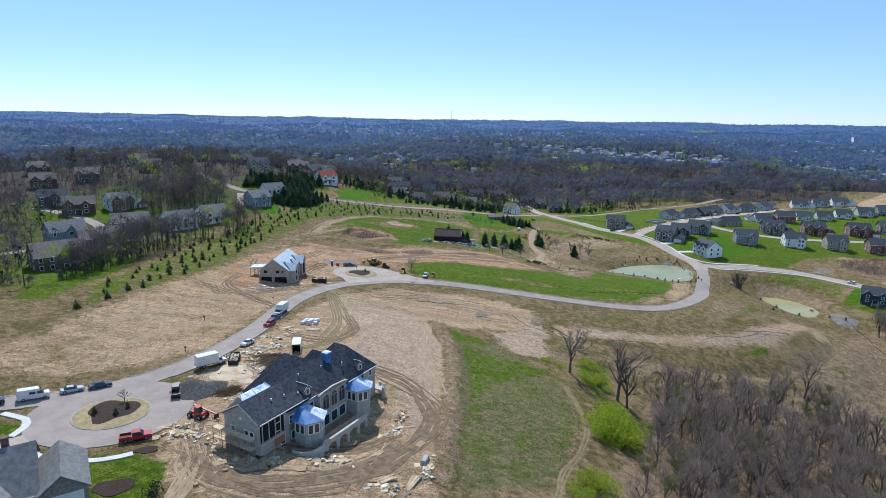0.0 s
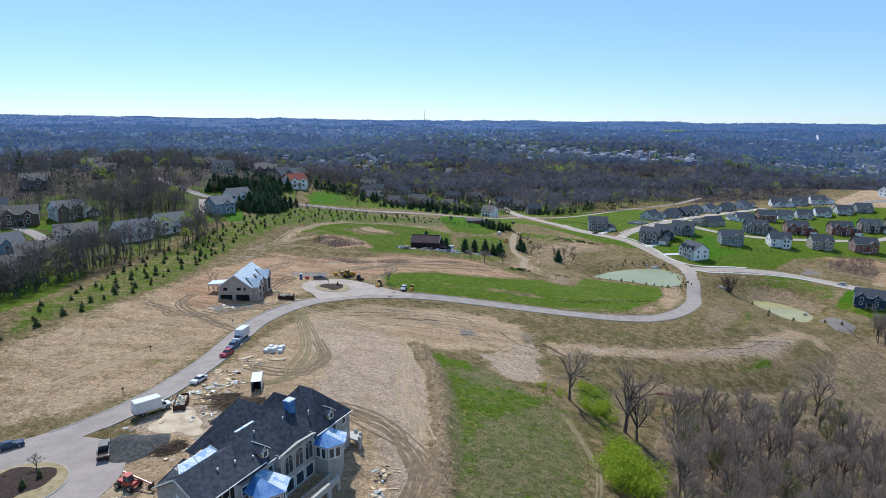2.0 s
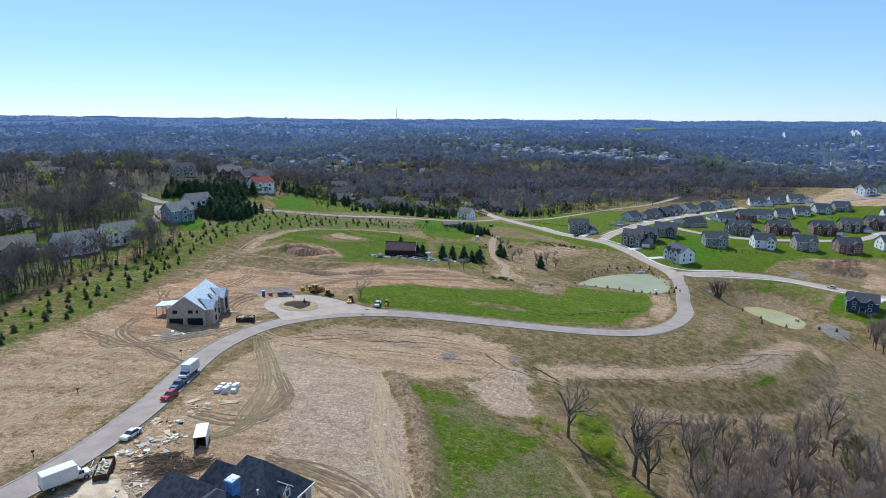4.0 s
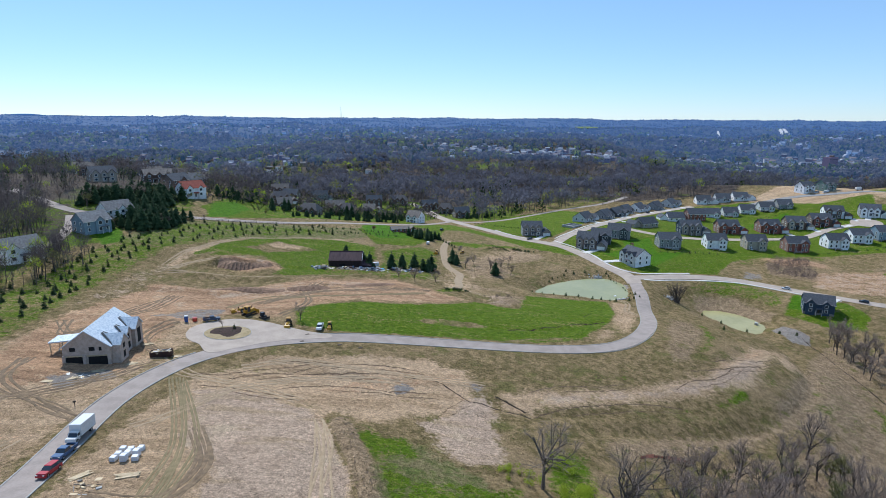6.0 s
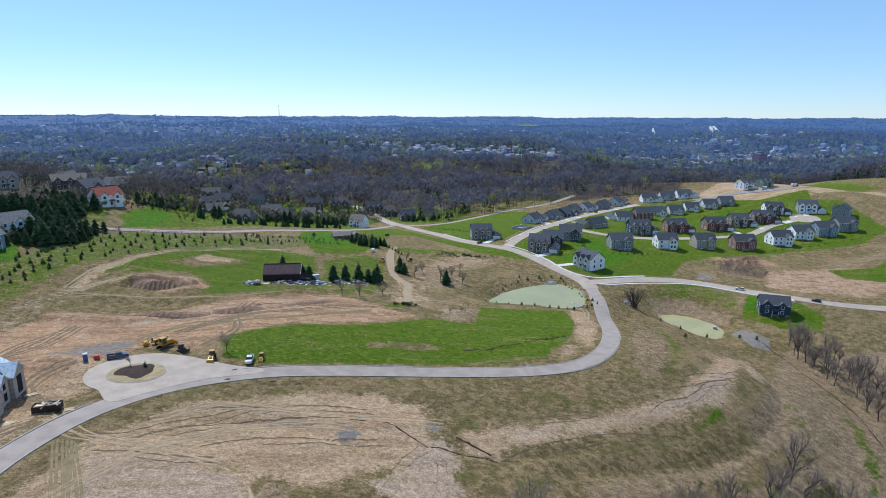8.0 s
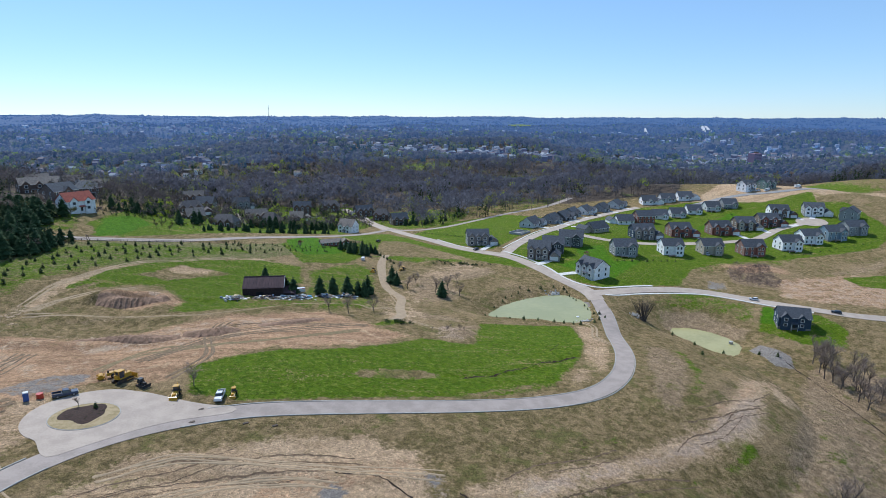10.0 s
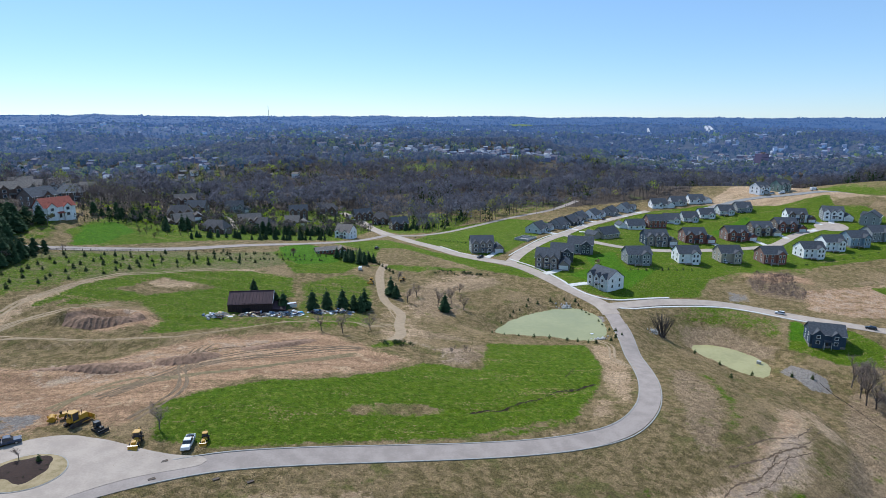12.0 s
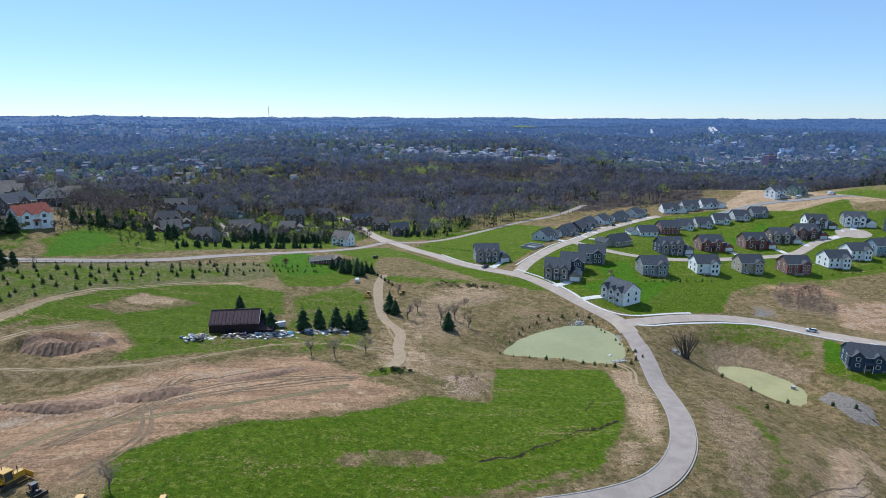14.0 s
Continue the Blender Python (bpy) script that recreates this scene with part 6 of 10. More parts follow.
HILL_MATS = [far_bark, hill_twig, bud_mat, needle_mat, leaf_mat]
p = spots(2500, 31, in_poly(HILLWOOD, -600, -118, 60, 760))
canopy("woodland", p, tree_heights(p, 1, 10, 18, 60), stands(p, pick_kinds(len(p), 2, [0.74, 0.09, 0.15, 0.02]), 70, 91, 0.4), 7, 80, 0.075, 3, "leafless woodland round the hill's houses", HILL_MATS, limbs=7, fine=0.085)
HILL_NEAR = [(-300, 290), (-262, 350), (-215, 420), (-190, 410), (-186, 350), (-215, 320), (-240, 305)]
p = spots(120, 32, in_poly(HILL_NEAR, -300, -180, 285, 425, 17))
canopy("woodland", p, tree_heights(p, 21, 13, 20, 60), pick_kinds(len(p), 22, [0.84, 0.08, 0.06, 0.02]), 3, 170, 0.06, 23, "tall leafless wood behind the houses", HILL_MATS, limbs=10, fine=0.07)
EDGE = [(-158, 190), (-163, 262), (-158, 340), (-166, 345), (-172, 262), (-168, 185)]
p = spots(62, 33, in_poly(EDGE, -180, -150, 180, 350, 8))
canopy("woodland", p, tree_heights(p, 4, 11, 17, 60), pick_kinds(len(p), 34, [0.86, 0.07, 0.05, 0.02]), 2, 190, 0.055, 5, "row of tall leafless trees behind the gardens", HILL_MATS, limbs=14, fine=0.07)
p = spots(200, 36, in_poly([(-160, 176), (-165, 262), (-161, 345), (-172, 350), (-180, 262), (-178, 176)], -180, -150, 170, 355, 7))
canopy("undergrowth", p, np.random.RandomState(24).uniform(2, 5.5, len(p)), pick_kinds(len(p), 25, [0.58, 0.14, 0.22, 0.06]), 14, 40, 0.12, 26, "bushes and young trees below the gardens", HILL_MATS, limbs=4)
p = spots(40, 38, in_poly([(-150, 296), (-146, 318), (-147, 336), (-158, 366), (-172, 374), (-176, 330), (-166, 290)], -180, -144, 288, 376, 8))
canopy("woodland", p, tree_heights(p, 44, 9, 15, 60), pick_kinds(len(p), 35, [0.84, 0.08, 0.06, 0.02]), 2, 180, 0.055, 45, "leafless trees and bushes at the foot of the gardens", HILL_MATS, limbs=14, fine=0.07)
LANE = [(-118, 520), (-60, 545), (0, 585), (40, 620), (20, 760), (-150, 760), (-150, 600)]
p = spots(900, 35, in_poly(LANE, -160, 60, 510, 770, 15))
canopy("woodland", p, np.random.RandomState(6).uniform(2.5, 10, len(p)), pick_kinds(len(p), 7, [0.5, 0.16, 0.29, 0.05]), 20, 30, 0.1, 8, "garden trees, conifers and young saplings", HILL_MATS, limbs=5)
p = spots(520, 61, in_poly([(-176, 470), (-140, 470), (-136, 505), (-112, 514), (-96, 512), (-60, 545), (-52, 610), (-100, 640), (-150, 600), (-180, 540)], -180, -50, 468, 642, 8))
canopy("undergrowth", p, np.random.RandomState(62).uniform(1.5, 7, len(p)), pick_kinds(len(p), 63, [0.44, 0.2, 0.28, 0.08]), 20, 24, 0.11, 64, "hedges, saplings and budding garden shrubs", HILL_MATS, limbs=4)
p = spots(260, 65, in_poly([(-60, 548), (-10, 590), (40, 622), (70, 640), (66, 690), (-20, 680), (-60, 620)], -62, 72, 545, 692, 9))
canopy("undergrowth", p, np.random.RandomState(66).uniform(1.5, 6, len(p)), pick_kinds(len(p), 67, [0.42, 0.16, 0.36, 0.06]), 20, 24, 0.11, 68, "hedges, saplings and budding garden shrubs", HILL_MATS, limbs=4)
# solid dark stand of conifers below the hilltop lane
for k, (x, y) in enumerate(scatter([(-160, 404), (-145, 397), (-137, 409), (-150, 438), (-158, 478), (-178, 492), (-190, 474), (-176, 440)], 62, 58, 2.6)):
    if min((x - hx) ** 2 + (y - hy) ** 2 for hx, hy in HOUSE_SPOTS) > 90 and line_distance(np.array([x]), np.array([y]), road_lines[2])[0] > 5:
        plant(spruce[k % 3], x, y, random.uniform(0.85, 1.35), "dark conifers on the hill's edge", tall=random.uniform(0.8, 1.0))
# dense dark conifers on the bank below the hill's houses
for poly_, n_, lo_, hi_ in (([(-176, 398), (-150, 402), (-134, 424), (-128, 440), (-146, 436), (-170, 424)], 60, 0.45, 0.9), ([(-216, 440), (-196, 470), (-166, 492), (-150, 482), (-178, 446), (-196, 432)], 62, 0.7, 1.25), ([(-150, 520), (-112, 534), (-84, 548), (-92, 560), (-140, 548)], 34, 0.6, 1.0),
                            ([(-100, 512), (-60, 546), (-30, 568), (10, 598), (0, 606), (-40, 584), (-66, 562), (-104, 526)], 60, 0.5, 0.95), ([(60, 622), (100, 628), (110, 640), (70, 640)], 14, 0.5, 0.9), ([(2, 482), (18, 486), (24, 494), (8, 494)], 12, 0.45, 0.7)):
    for k, (x, y) in enumerate(scatter(poly_, n_, int(abs(poly_[0][0])), 2.2)):
        if min((x - hx) ** 2 + (y - hy) ** 2 for hx, hy in HOUSE_SPOTS) > 100:
            plant(spruce[k % 3] if k % 4 else (bare[k % 5] if k % 8 else budding[k % 3]), x, y, random.uniform(lo_, hi_), "trees among the houses", tall=random.uniform(0.8, 1.2))


def fan(d0, d1, a0, a1, test=None):
    """Places by distance and bearing from the flight path."""
    def run(r, n):
        d = np.sqrt(r.uniform(d0 * d0, d1 * d1, n))
        a = np.radians(r.uniform(a0, a1, n))
        c = np.stack([np.sin(a) * d, 120 + np.cos(a) * d], 1)
        if test is not None:
            c = c[test(c[:, 0], c[:, 1])]
        return clear(c)
    return run


def not_estate(x, y):
    est = [(60, 560), (110, 630), (170, 640), (262, 675), (330, 670), (420, 700), (640, 800), (800, 500), (500, 380), (100, 420)]
    lane = [(-130, 500), (-135, 640), (-60, 690), (50, 700), (70, 600)]
    return (inside(x, y, est) < 0) & (inside(x, y, lane) < 0) & ~((x < -118) & (y < 700) & (x > -600))


def glades(x, y):
    """Keeps trees off the open hillside fields."""
    return not_estate(x, y) & (waves(x, y, 300, 21) < 1.1)


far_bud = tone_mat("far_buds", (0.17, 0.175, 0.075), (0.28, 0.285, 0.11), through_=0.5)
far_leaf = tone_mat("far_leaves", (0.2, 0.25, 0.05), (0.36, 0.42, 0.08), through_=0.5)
# the twigs of this set carry painted haze in their base colour
WOODS = [far_bark, hazed_twig, far_bud, needle_mat, far_leaf]


def haze_glow(m, power):
    """Blue emission put into a far material, standing in for daylight scattered by miles of air."""
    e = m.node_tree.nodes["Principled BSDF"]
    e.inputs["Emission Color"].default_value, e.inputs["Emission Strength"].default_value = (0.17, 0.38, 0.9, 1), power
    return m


# places of the villages across the valley: east, north, spread, number
CLUSTERS = [(-430, 740, 90, 60, 40), (-330, 880, 100, 60, 40), (-560, 900, 110, 80, 40), (-420, 1150, 140, 70, 40), (-700, 1300, 160, 90, 44), (-250, 1290, 120, 80, 30), (-100, 1700, 200, 60, 40), (110, 1500, 60, 35, 26), (230, 1430, 70, 45, 44), (350, 1350, 70, 40, 44), (430, 1290, 50, 30, 26), (60, 1900, 260, 120, 40),
            (800, 1330, 110, 60, 70), (960, 1330, 120, 60, 90), (1130, 1280, 130, 70, 80), (1150, 1650, 200, 120, 60), (700, 1900, 220, 120, 44), (-900, 1900, 300, 200, 60), (620, 1150, 60, 30, 16), (1300, 1250, 160, 90, 40), (-400, 2300, 300, 160, 60), (500, 2400, 300, 160, 60)]
village_r = np.random.RandomState(71)
VILLAGE = np.concatenate([np.stack([village_r.normal(cx, sx, n), village_r.normal(cy, sy, n)], 1) for cx, cy, sx, sy, n in CLUSTERS])


def off_village(x, y):
    """Keeps trees off the far houses and off the gardens before them."""
    ok = np.ones(len(x), bool)
    for hx, hy in VILLAGE:
        ok &= (np.abs(x - hx) > 9) | (y - hy > 9) | (y - hy < -45)
    return ok


def band_test(d0, d1, seed):
    """Woods between two ragged distances."""
    return lambda x, y: glades(x, y) & (np.abs(np.hypot(x, y - 120) + 45 * waves(x, y, 130, seed) - (d0 + d1) / 2) < (d1 - d0) / 2) & off_village(x, y)


def wood_kinds(p, seed, shares, scale, share=0.5):
    """Kinds by chance, with stands of conifers and of budding trees; more of both by the villages."""
    k = stands(p, pick_kinds(len(p), seed, shares), scale, seed + 1, share)
    near = np.full(len(p), 1e9)
    for hx, hy in VILLAGE[::2]:
        near = np.minimum(near, np.hypot(p[:, 0] - hx, p[:, 1] - hy))
    r = np.random.RandomState(seed + 5)
    pick = r.rand(len(p))
    return np.where((near < 45) & (pick < 0.3), 3, np.where((near < 45) & (pick < 0.55), 2, np.where((near < 60) & (pick > 0.93), 4, k)))


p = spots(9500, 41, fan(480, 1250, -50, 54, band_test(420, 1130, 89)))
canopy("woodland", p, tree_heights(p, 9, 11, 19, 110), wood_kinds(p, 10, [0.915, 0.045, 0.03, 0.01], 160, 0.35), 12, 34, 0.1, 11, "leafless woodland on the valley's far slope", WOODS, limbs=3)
# painted haze per distance band: name, blue emission, share of base colour kept
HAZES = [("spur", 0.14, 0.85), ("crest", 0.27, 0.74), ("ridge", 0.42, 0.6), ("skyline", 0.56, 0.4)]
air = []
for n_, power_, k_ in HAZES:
    air.append([haze_glow(tone_mat(n_ + a_, tuple(v * k_ for v in c_), tuple(v * k_ for v in d_), through_=0.5), power_) for a_, c_, d_ in (
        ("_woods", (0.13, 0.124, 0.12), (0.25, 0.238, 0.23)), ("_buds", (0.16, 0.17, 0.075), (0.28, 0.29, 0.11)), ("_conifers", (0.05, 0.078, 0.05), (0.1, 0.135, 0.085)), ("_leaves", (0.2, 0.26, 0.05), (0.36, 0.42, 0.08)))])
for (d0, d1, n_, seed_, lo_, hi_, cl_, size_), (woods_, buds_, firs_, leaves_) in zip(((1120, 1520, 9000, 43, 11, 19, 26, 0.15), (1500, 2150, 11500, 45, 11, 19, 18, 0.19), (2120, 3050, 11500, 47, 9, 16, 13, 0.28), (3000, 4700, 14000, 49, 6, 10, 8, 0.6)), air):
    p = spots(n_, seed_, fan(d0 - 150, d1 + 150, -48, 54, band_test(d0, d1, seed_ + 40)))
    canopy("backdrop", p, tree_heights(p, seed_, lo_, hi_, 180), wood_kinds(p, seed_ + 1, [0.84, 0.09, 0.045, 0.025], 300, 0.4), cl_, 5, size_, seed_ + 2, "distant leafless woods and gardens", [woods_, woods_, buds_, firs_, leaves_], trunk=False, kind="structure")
# canopy of the farthest woods, closing the gaps between their single trees
ba = np.radians(np.linspace(-56, 60, 320))
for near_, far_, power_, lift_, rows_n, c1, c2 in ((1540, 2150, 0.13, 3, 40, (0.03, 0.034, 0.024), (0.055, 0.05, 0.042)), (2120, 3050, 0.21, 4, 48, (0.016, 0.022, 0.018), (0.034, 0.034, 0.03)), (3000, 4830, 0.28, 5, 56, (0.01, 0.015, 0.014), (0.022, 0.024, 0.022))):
    # farther sheets emit more blue on a darker base, as painted haze
    ridge_sheet = haze_glow(stuff_mat("wooded_ridge", c1, c2, 0.012, 0.95, bump=6.0, bump_scale=0.06, detail=9, spread=0.7), power_)
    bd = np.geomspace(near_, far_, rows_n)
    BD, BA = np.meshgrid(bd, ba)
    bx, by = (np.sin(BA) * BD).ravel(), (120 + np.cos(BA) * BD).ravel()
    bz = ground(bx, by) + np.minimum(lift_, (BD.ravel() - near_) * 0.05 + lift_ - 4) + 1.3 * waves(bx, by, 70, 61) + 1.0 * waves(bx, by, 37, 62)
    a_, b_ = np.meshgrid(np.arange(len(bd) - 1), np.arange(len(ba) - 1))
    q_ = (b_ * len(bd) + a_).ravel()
    tagged(new("backdrop", raw_mesh("backdrop", np.stack([bx, by, bz], 1), np.stack([q_, q_ + 1, q_ + 1 + len(bd), q_ + len(bd)], 1), [ridge_sheet], True)), "far wooded ridges with the blue of haze put in as glow", "backdrop", kind="structure")

# hills past the last woods; their blue is emission in place of haze
skyline = haze_glow(stuff_mat("far_hills", (0.02, 0.026, 0.03), (0.035, 0.04, 0.04), 0.004, 0.95), 0.34)
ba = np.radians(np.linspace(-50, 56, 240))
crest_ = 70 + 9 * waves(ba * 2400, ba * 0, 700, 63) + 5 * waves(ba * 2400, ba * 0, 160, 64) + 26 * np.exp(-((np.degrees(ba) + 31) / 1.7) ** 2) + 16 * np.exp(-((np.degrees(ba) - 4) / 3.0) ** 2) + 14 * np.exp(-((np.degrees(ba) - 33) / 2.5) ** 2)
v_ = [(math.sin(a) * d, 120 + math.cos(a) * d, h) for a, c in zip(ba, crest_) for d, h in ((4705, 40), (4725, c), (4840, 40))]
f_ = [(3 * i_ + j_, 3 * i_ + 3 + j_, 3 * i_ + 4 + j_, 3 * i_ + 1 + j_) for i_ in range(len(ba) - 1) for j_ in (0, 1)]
tagged(new("backdrop", raw_mesh("backdrop", v_, f_, [skyline], True)), "hills along the horizon with a haze-blue glow", "backdrop", kind="structure")

pale_roof = shingle("pale_shingle", (0.45, 0.43, 0.42))
# villages across the valley, too many and too far to count
def village(places, lift, mats, label):
    """Small gabled houses with dark windows, on footings sunk into the slope."""
    g, r = Geo(), village_r
    for x, y in places:
        w, d, h, t = r.uniform(8, 13), r.uniform(7, 9), r.uniform(3.0, 6.0), r.choice([r.uniform(-30, 30), r.uniform(0, 180)])
        z = float(land_top(x, y)) + lift
        c, s = math.cos(radians(t)), math.sin(radians(t))
        g.box(x, y, z - 14, w, d, h + 14, t, mat=r.choice([0, 1, 1, 2, 2]))
        for q in (-0.28, 0.05, 0.3):
            px, py = q * w, -d / 2 - 0.06
            g.box(x + px * c - py * s, y + px * s + py * c, z + h * 0.45, 1.3, 0.12, 1.5, t, mat=5)
        up = r.uniform(1.8, 3.2)
        roof_ = [(-w / 2 - 0.5, -d / 2 - 0.5, h - 0.2), (w / 2 + 0.5, -d / 2 - 0.5, h - 0.2), (w / 2 + 0.5, 0, h + up), (-w / 2 - 0.5, 0, h + up), (-w / 2 - 0.5, d / 2 + 0.5, h - 0.2), (w / 2 + 0.5, d / 2 + 0.5, h - 0.2)]
        g.add([(x + a * c - b * s, y + a * s + b * c, z + q) for a, b, q in roof_], [(0, 1, 2, 3), (3, 2, 5, 4), (0, 3, 4), (1, 5, 2)], r.choice([3, 3, 6, 6, 4]))
    tagged(new("village", g.mesh("village", *mats)), label, "village", kind="stuff")


far_off = np.hypot(VILLAGE[:, 0], VILLAGE[:, 1] - 120)
village(VILLAGE[far_off < 1120], 1.5, [white_side, tan_side, brown_brick, roof_gray, pale_roof, glass, roof_brown], "small pale houses scattered over the near slopes")
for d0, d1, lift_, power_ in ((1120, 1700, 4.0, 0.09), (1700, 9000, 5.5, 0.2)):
    # town materials emit a little blue, haze put into walls, roofs and windows
    town_ = [haze_glow(stuff_mat("hazed_" + n_, c_, tuple(v * 0.8 for v in c_), 0.5, 0.9), power_) for n_, c_ in (
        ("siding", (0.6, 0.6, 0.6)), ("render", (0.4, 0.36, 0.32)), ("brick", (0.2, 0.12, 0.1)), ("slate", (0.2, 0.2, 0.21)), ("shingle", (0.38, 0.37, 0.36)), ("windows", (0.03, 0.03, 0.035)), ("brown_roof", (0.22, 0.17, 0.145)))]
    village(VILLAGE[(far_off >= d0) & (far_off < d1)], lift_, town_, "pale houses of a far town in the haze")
# brick block of flats, radio mast and motorway on the skyline
tower_block = thing("apartment_building", "tall red brick block of flats in the far town", "apartment building", pose(935, 1245, at(935, 1245), 0, 0, 20) @ Matrix.Diagonal((0.85, 0.85, 0.85, 1)))
# the brick's faint blue emission stands for the haze before it
part("wall", Geo().box(0, 0, -3, 34, 18, 38), haze_glow(stuff_mat("hazed_red_brick", (0.26, 0.115, 0.09), (0.2, 0.09, 0.07), 0.5, 0.9), 0.1), tower_block)
for f_ in range(9):
    for k in range(8):
        o = part("window", Geo().box(-14.5 + 4.1 * k, -9.05, 2 + 3.8 * f_, 1.8, 0.1, 1.7), glass, tower_block)
part("roof_house", Geo().box(4, 0, 35, 8, 8, 4), brown_brick, tower_block)
mast = thing("radio_mast", "thin lattice radio mast on the horizon ridge", "mast", pose(-330, 3780, at(-330, 3780)))
for k in range(3):
    a = radians(120 * k)
    part("leg", Geo().tube((math.cos(a) * 3, math.sin(a) * 3, 0), (math.cos(a) * 0.8, math.sin(a) * 0.8, 95), 0.7, 0.5, 4), kerb_stone, mast)
for k in range(8):
    part("brace", Geo().box(0, 0, 10 + 11 * k, 3.5 - 0.3 * k, 3.5 - 0.3 * k, 0.8), kerb_stone, mast)
# road surface with haze added as blue emission
far_road = haze_glow(stuff_mat("hazed_road", (0.46, 0.43, 0.38), (0.4, 0.37, 0.33), 0.02, 0.9), 0.18)
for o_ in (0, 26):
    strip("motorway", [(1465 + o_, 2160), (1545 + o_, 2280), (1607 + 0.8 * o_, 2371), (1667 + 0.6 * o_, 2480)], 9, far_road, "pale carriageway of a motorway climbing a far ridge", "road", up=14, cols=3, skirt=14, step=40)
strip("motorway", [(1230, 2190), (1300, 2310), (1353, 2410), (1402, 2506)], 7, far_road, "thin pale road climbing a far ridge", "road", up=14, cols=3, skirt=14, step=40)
strip("field", [(940, 3040), (1080, 3010), (1230, 2990)], 130, stuff_mat("far_meadow", (0.12, 0.17, 0.05), (0.1, 0.14, 0.045), 0.01, 0.95), "pale green meadow on a far ridge", "field", up=14, cols=3, skirt=14, step=60)

p = spots(600, 72, in_poly([(243, 424), (256, 432), (270, 421), (263, 400), (250, 388), (242, 397), (233, 404)], 230, 272, 386, 434, 0))
wood_stuff("brush", p, np.random.RandomState(73).uniform(1.8, 3.6, len(p)), np.full(len(p), 1), 26, 0.02, 74, "thicket of leafless purple-brown brush on a spoil heap", trunk=False, mats=[bark, tone_mat("brush_stems", (0.13, 0.095, 0.085), (0.26, 0.195, 0.175)), bud_mat, needle_mat, leaf_mat])

# ---------- the big house under construction ----------
cut_stone = stuff_mat("cut_stone", (0.5, 0.455, 0.41), (0.36, 0.328, 0.295), 1.4, 0.9, bump=0.03, bump_scale=5, spread=0.9)
pale_stone = stuff_mat("pale_stone", (0.55, 0.52, 0.47), (0.42, 0.4, 0.36), 1.2, 0.85, bump=0.02)
raw_block = stuff_mat("bare_block", (0.45, 0.44, 0.42), (0.35, 0.34, 0.325), 1.6, 0.92)
osb = stuff_mat("chipboard", (0.45, 0.32, 0.18), (0.36, 0.25, 0.135), 3, 0.85)
lumber = stuff_mat("raw_lumber", (0.62, 0.5, 0.33), (0.5, 0.38, 0.23), 2, 0.8, object_tone=0.2)
membrane = stuff_mat("roof_membrane", (0.66, 0.7, 0.74), (0.2, 0.36, 0.6), 0.55, 0.6, spread=0.9, ramp=(0.46, 0.56))
blue_wrap = stuff_mat("blue_membrane", (0.055, 0.16, 0.42), (0.16, 0.29, 0.54), 0.6, 0.55)
copper_board = stuff_mat("orange_board", (0.42, 0.2, 0.1), (0.34, 0.15, 0.08), 1.0, 0.8)
# near-black for flat panels that stand for the shade inside openings
shade_panel = stuff_mat("dark_opening", (0.012, 0.012, 0.014), (0.02, 0.02, 0.02), 1, 0.9)
lead = stuff_mat("dark_flashing", (0.05, 0.055, 0.06), (0.035, 0.04, 0.045), 2, 0.5)
slate = stuff_mat("slate_blend", (0.075, 0.084, 0.108), (0.03, 0.034, 0.046), 1.3, 0.88, bump=0.03, bump_scale=7, spread=1.3, ramp=(0.38, 0.62))


def arch_window(parent, x, y, z, w, h, turn=0.0, name="arched_window"):
    """A round-headed opening with a stone surround and a dark pane."""
    n = 10
    ring = [(-w / 2, 0), (w / 2, 0), (w / 2, h - w / 2)] + [(math.cos(math.pi * k / n) * w / 2, h - w / 2 + math.sin(math.pi * k / n) * w / 2) for k in range(1, n)] + [(-w / 2, h - w / 2)]
    k_ = 1 + 0.36 / w
    outer = [(a * k_, b * (1 + 0.2 / h) - 0.1) for a, b in ring]
    m = len(ring)
    g = Geo()
    v = [(a, -0.12, b) for a, b in outer] + [(a, -0.12, b) for a, b in ring] + [(a, 0.1, b) for a, b in ring] + [(a, 0.02, b) for a, b in outer]
    f = []
    for i in range(m):
        j = (i + 1) % m
        f += [(i, j, m + j, m + i), (m + i, m + j, 2 * m + j, 2 * m + i), (j, i, 3 * m + i, 3 * m + j)]
    g.add(v, f)
    g.box(0, -0.02, 0, 0.08, 0.08, h, mat=0).box(0, -0.02, h - w / 2, w, 0.08, 0.08, mat=0)
    ob = part(name, g, pale_stone, parent)
    ob.matrix_basis = pose(x, y, z, 0, 0, turn)
    p = part("pane", Geo().add([(a, 0.03, b) for a, b in ring], [tuple(range(m))]), glass, ob)
    return ob


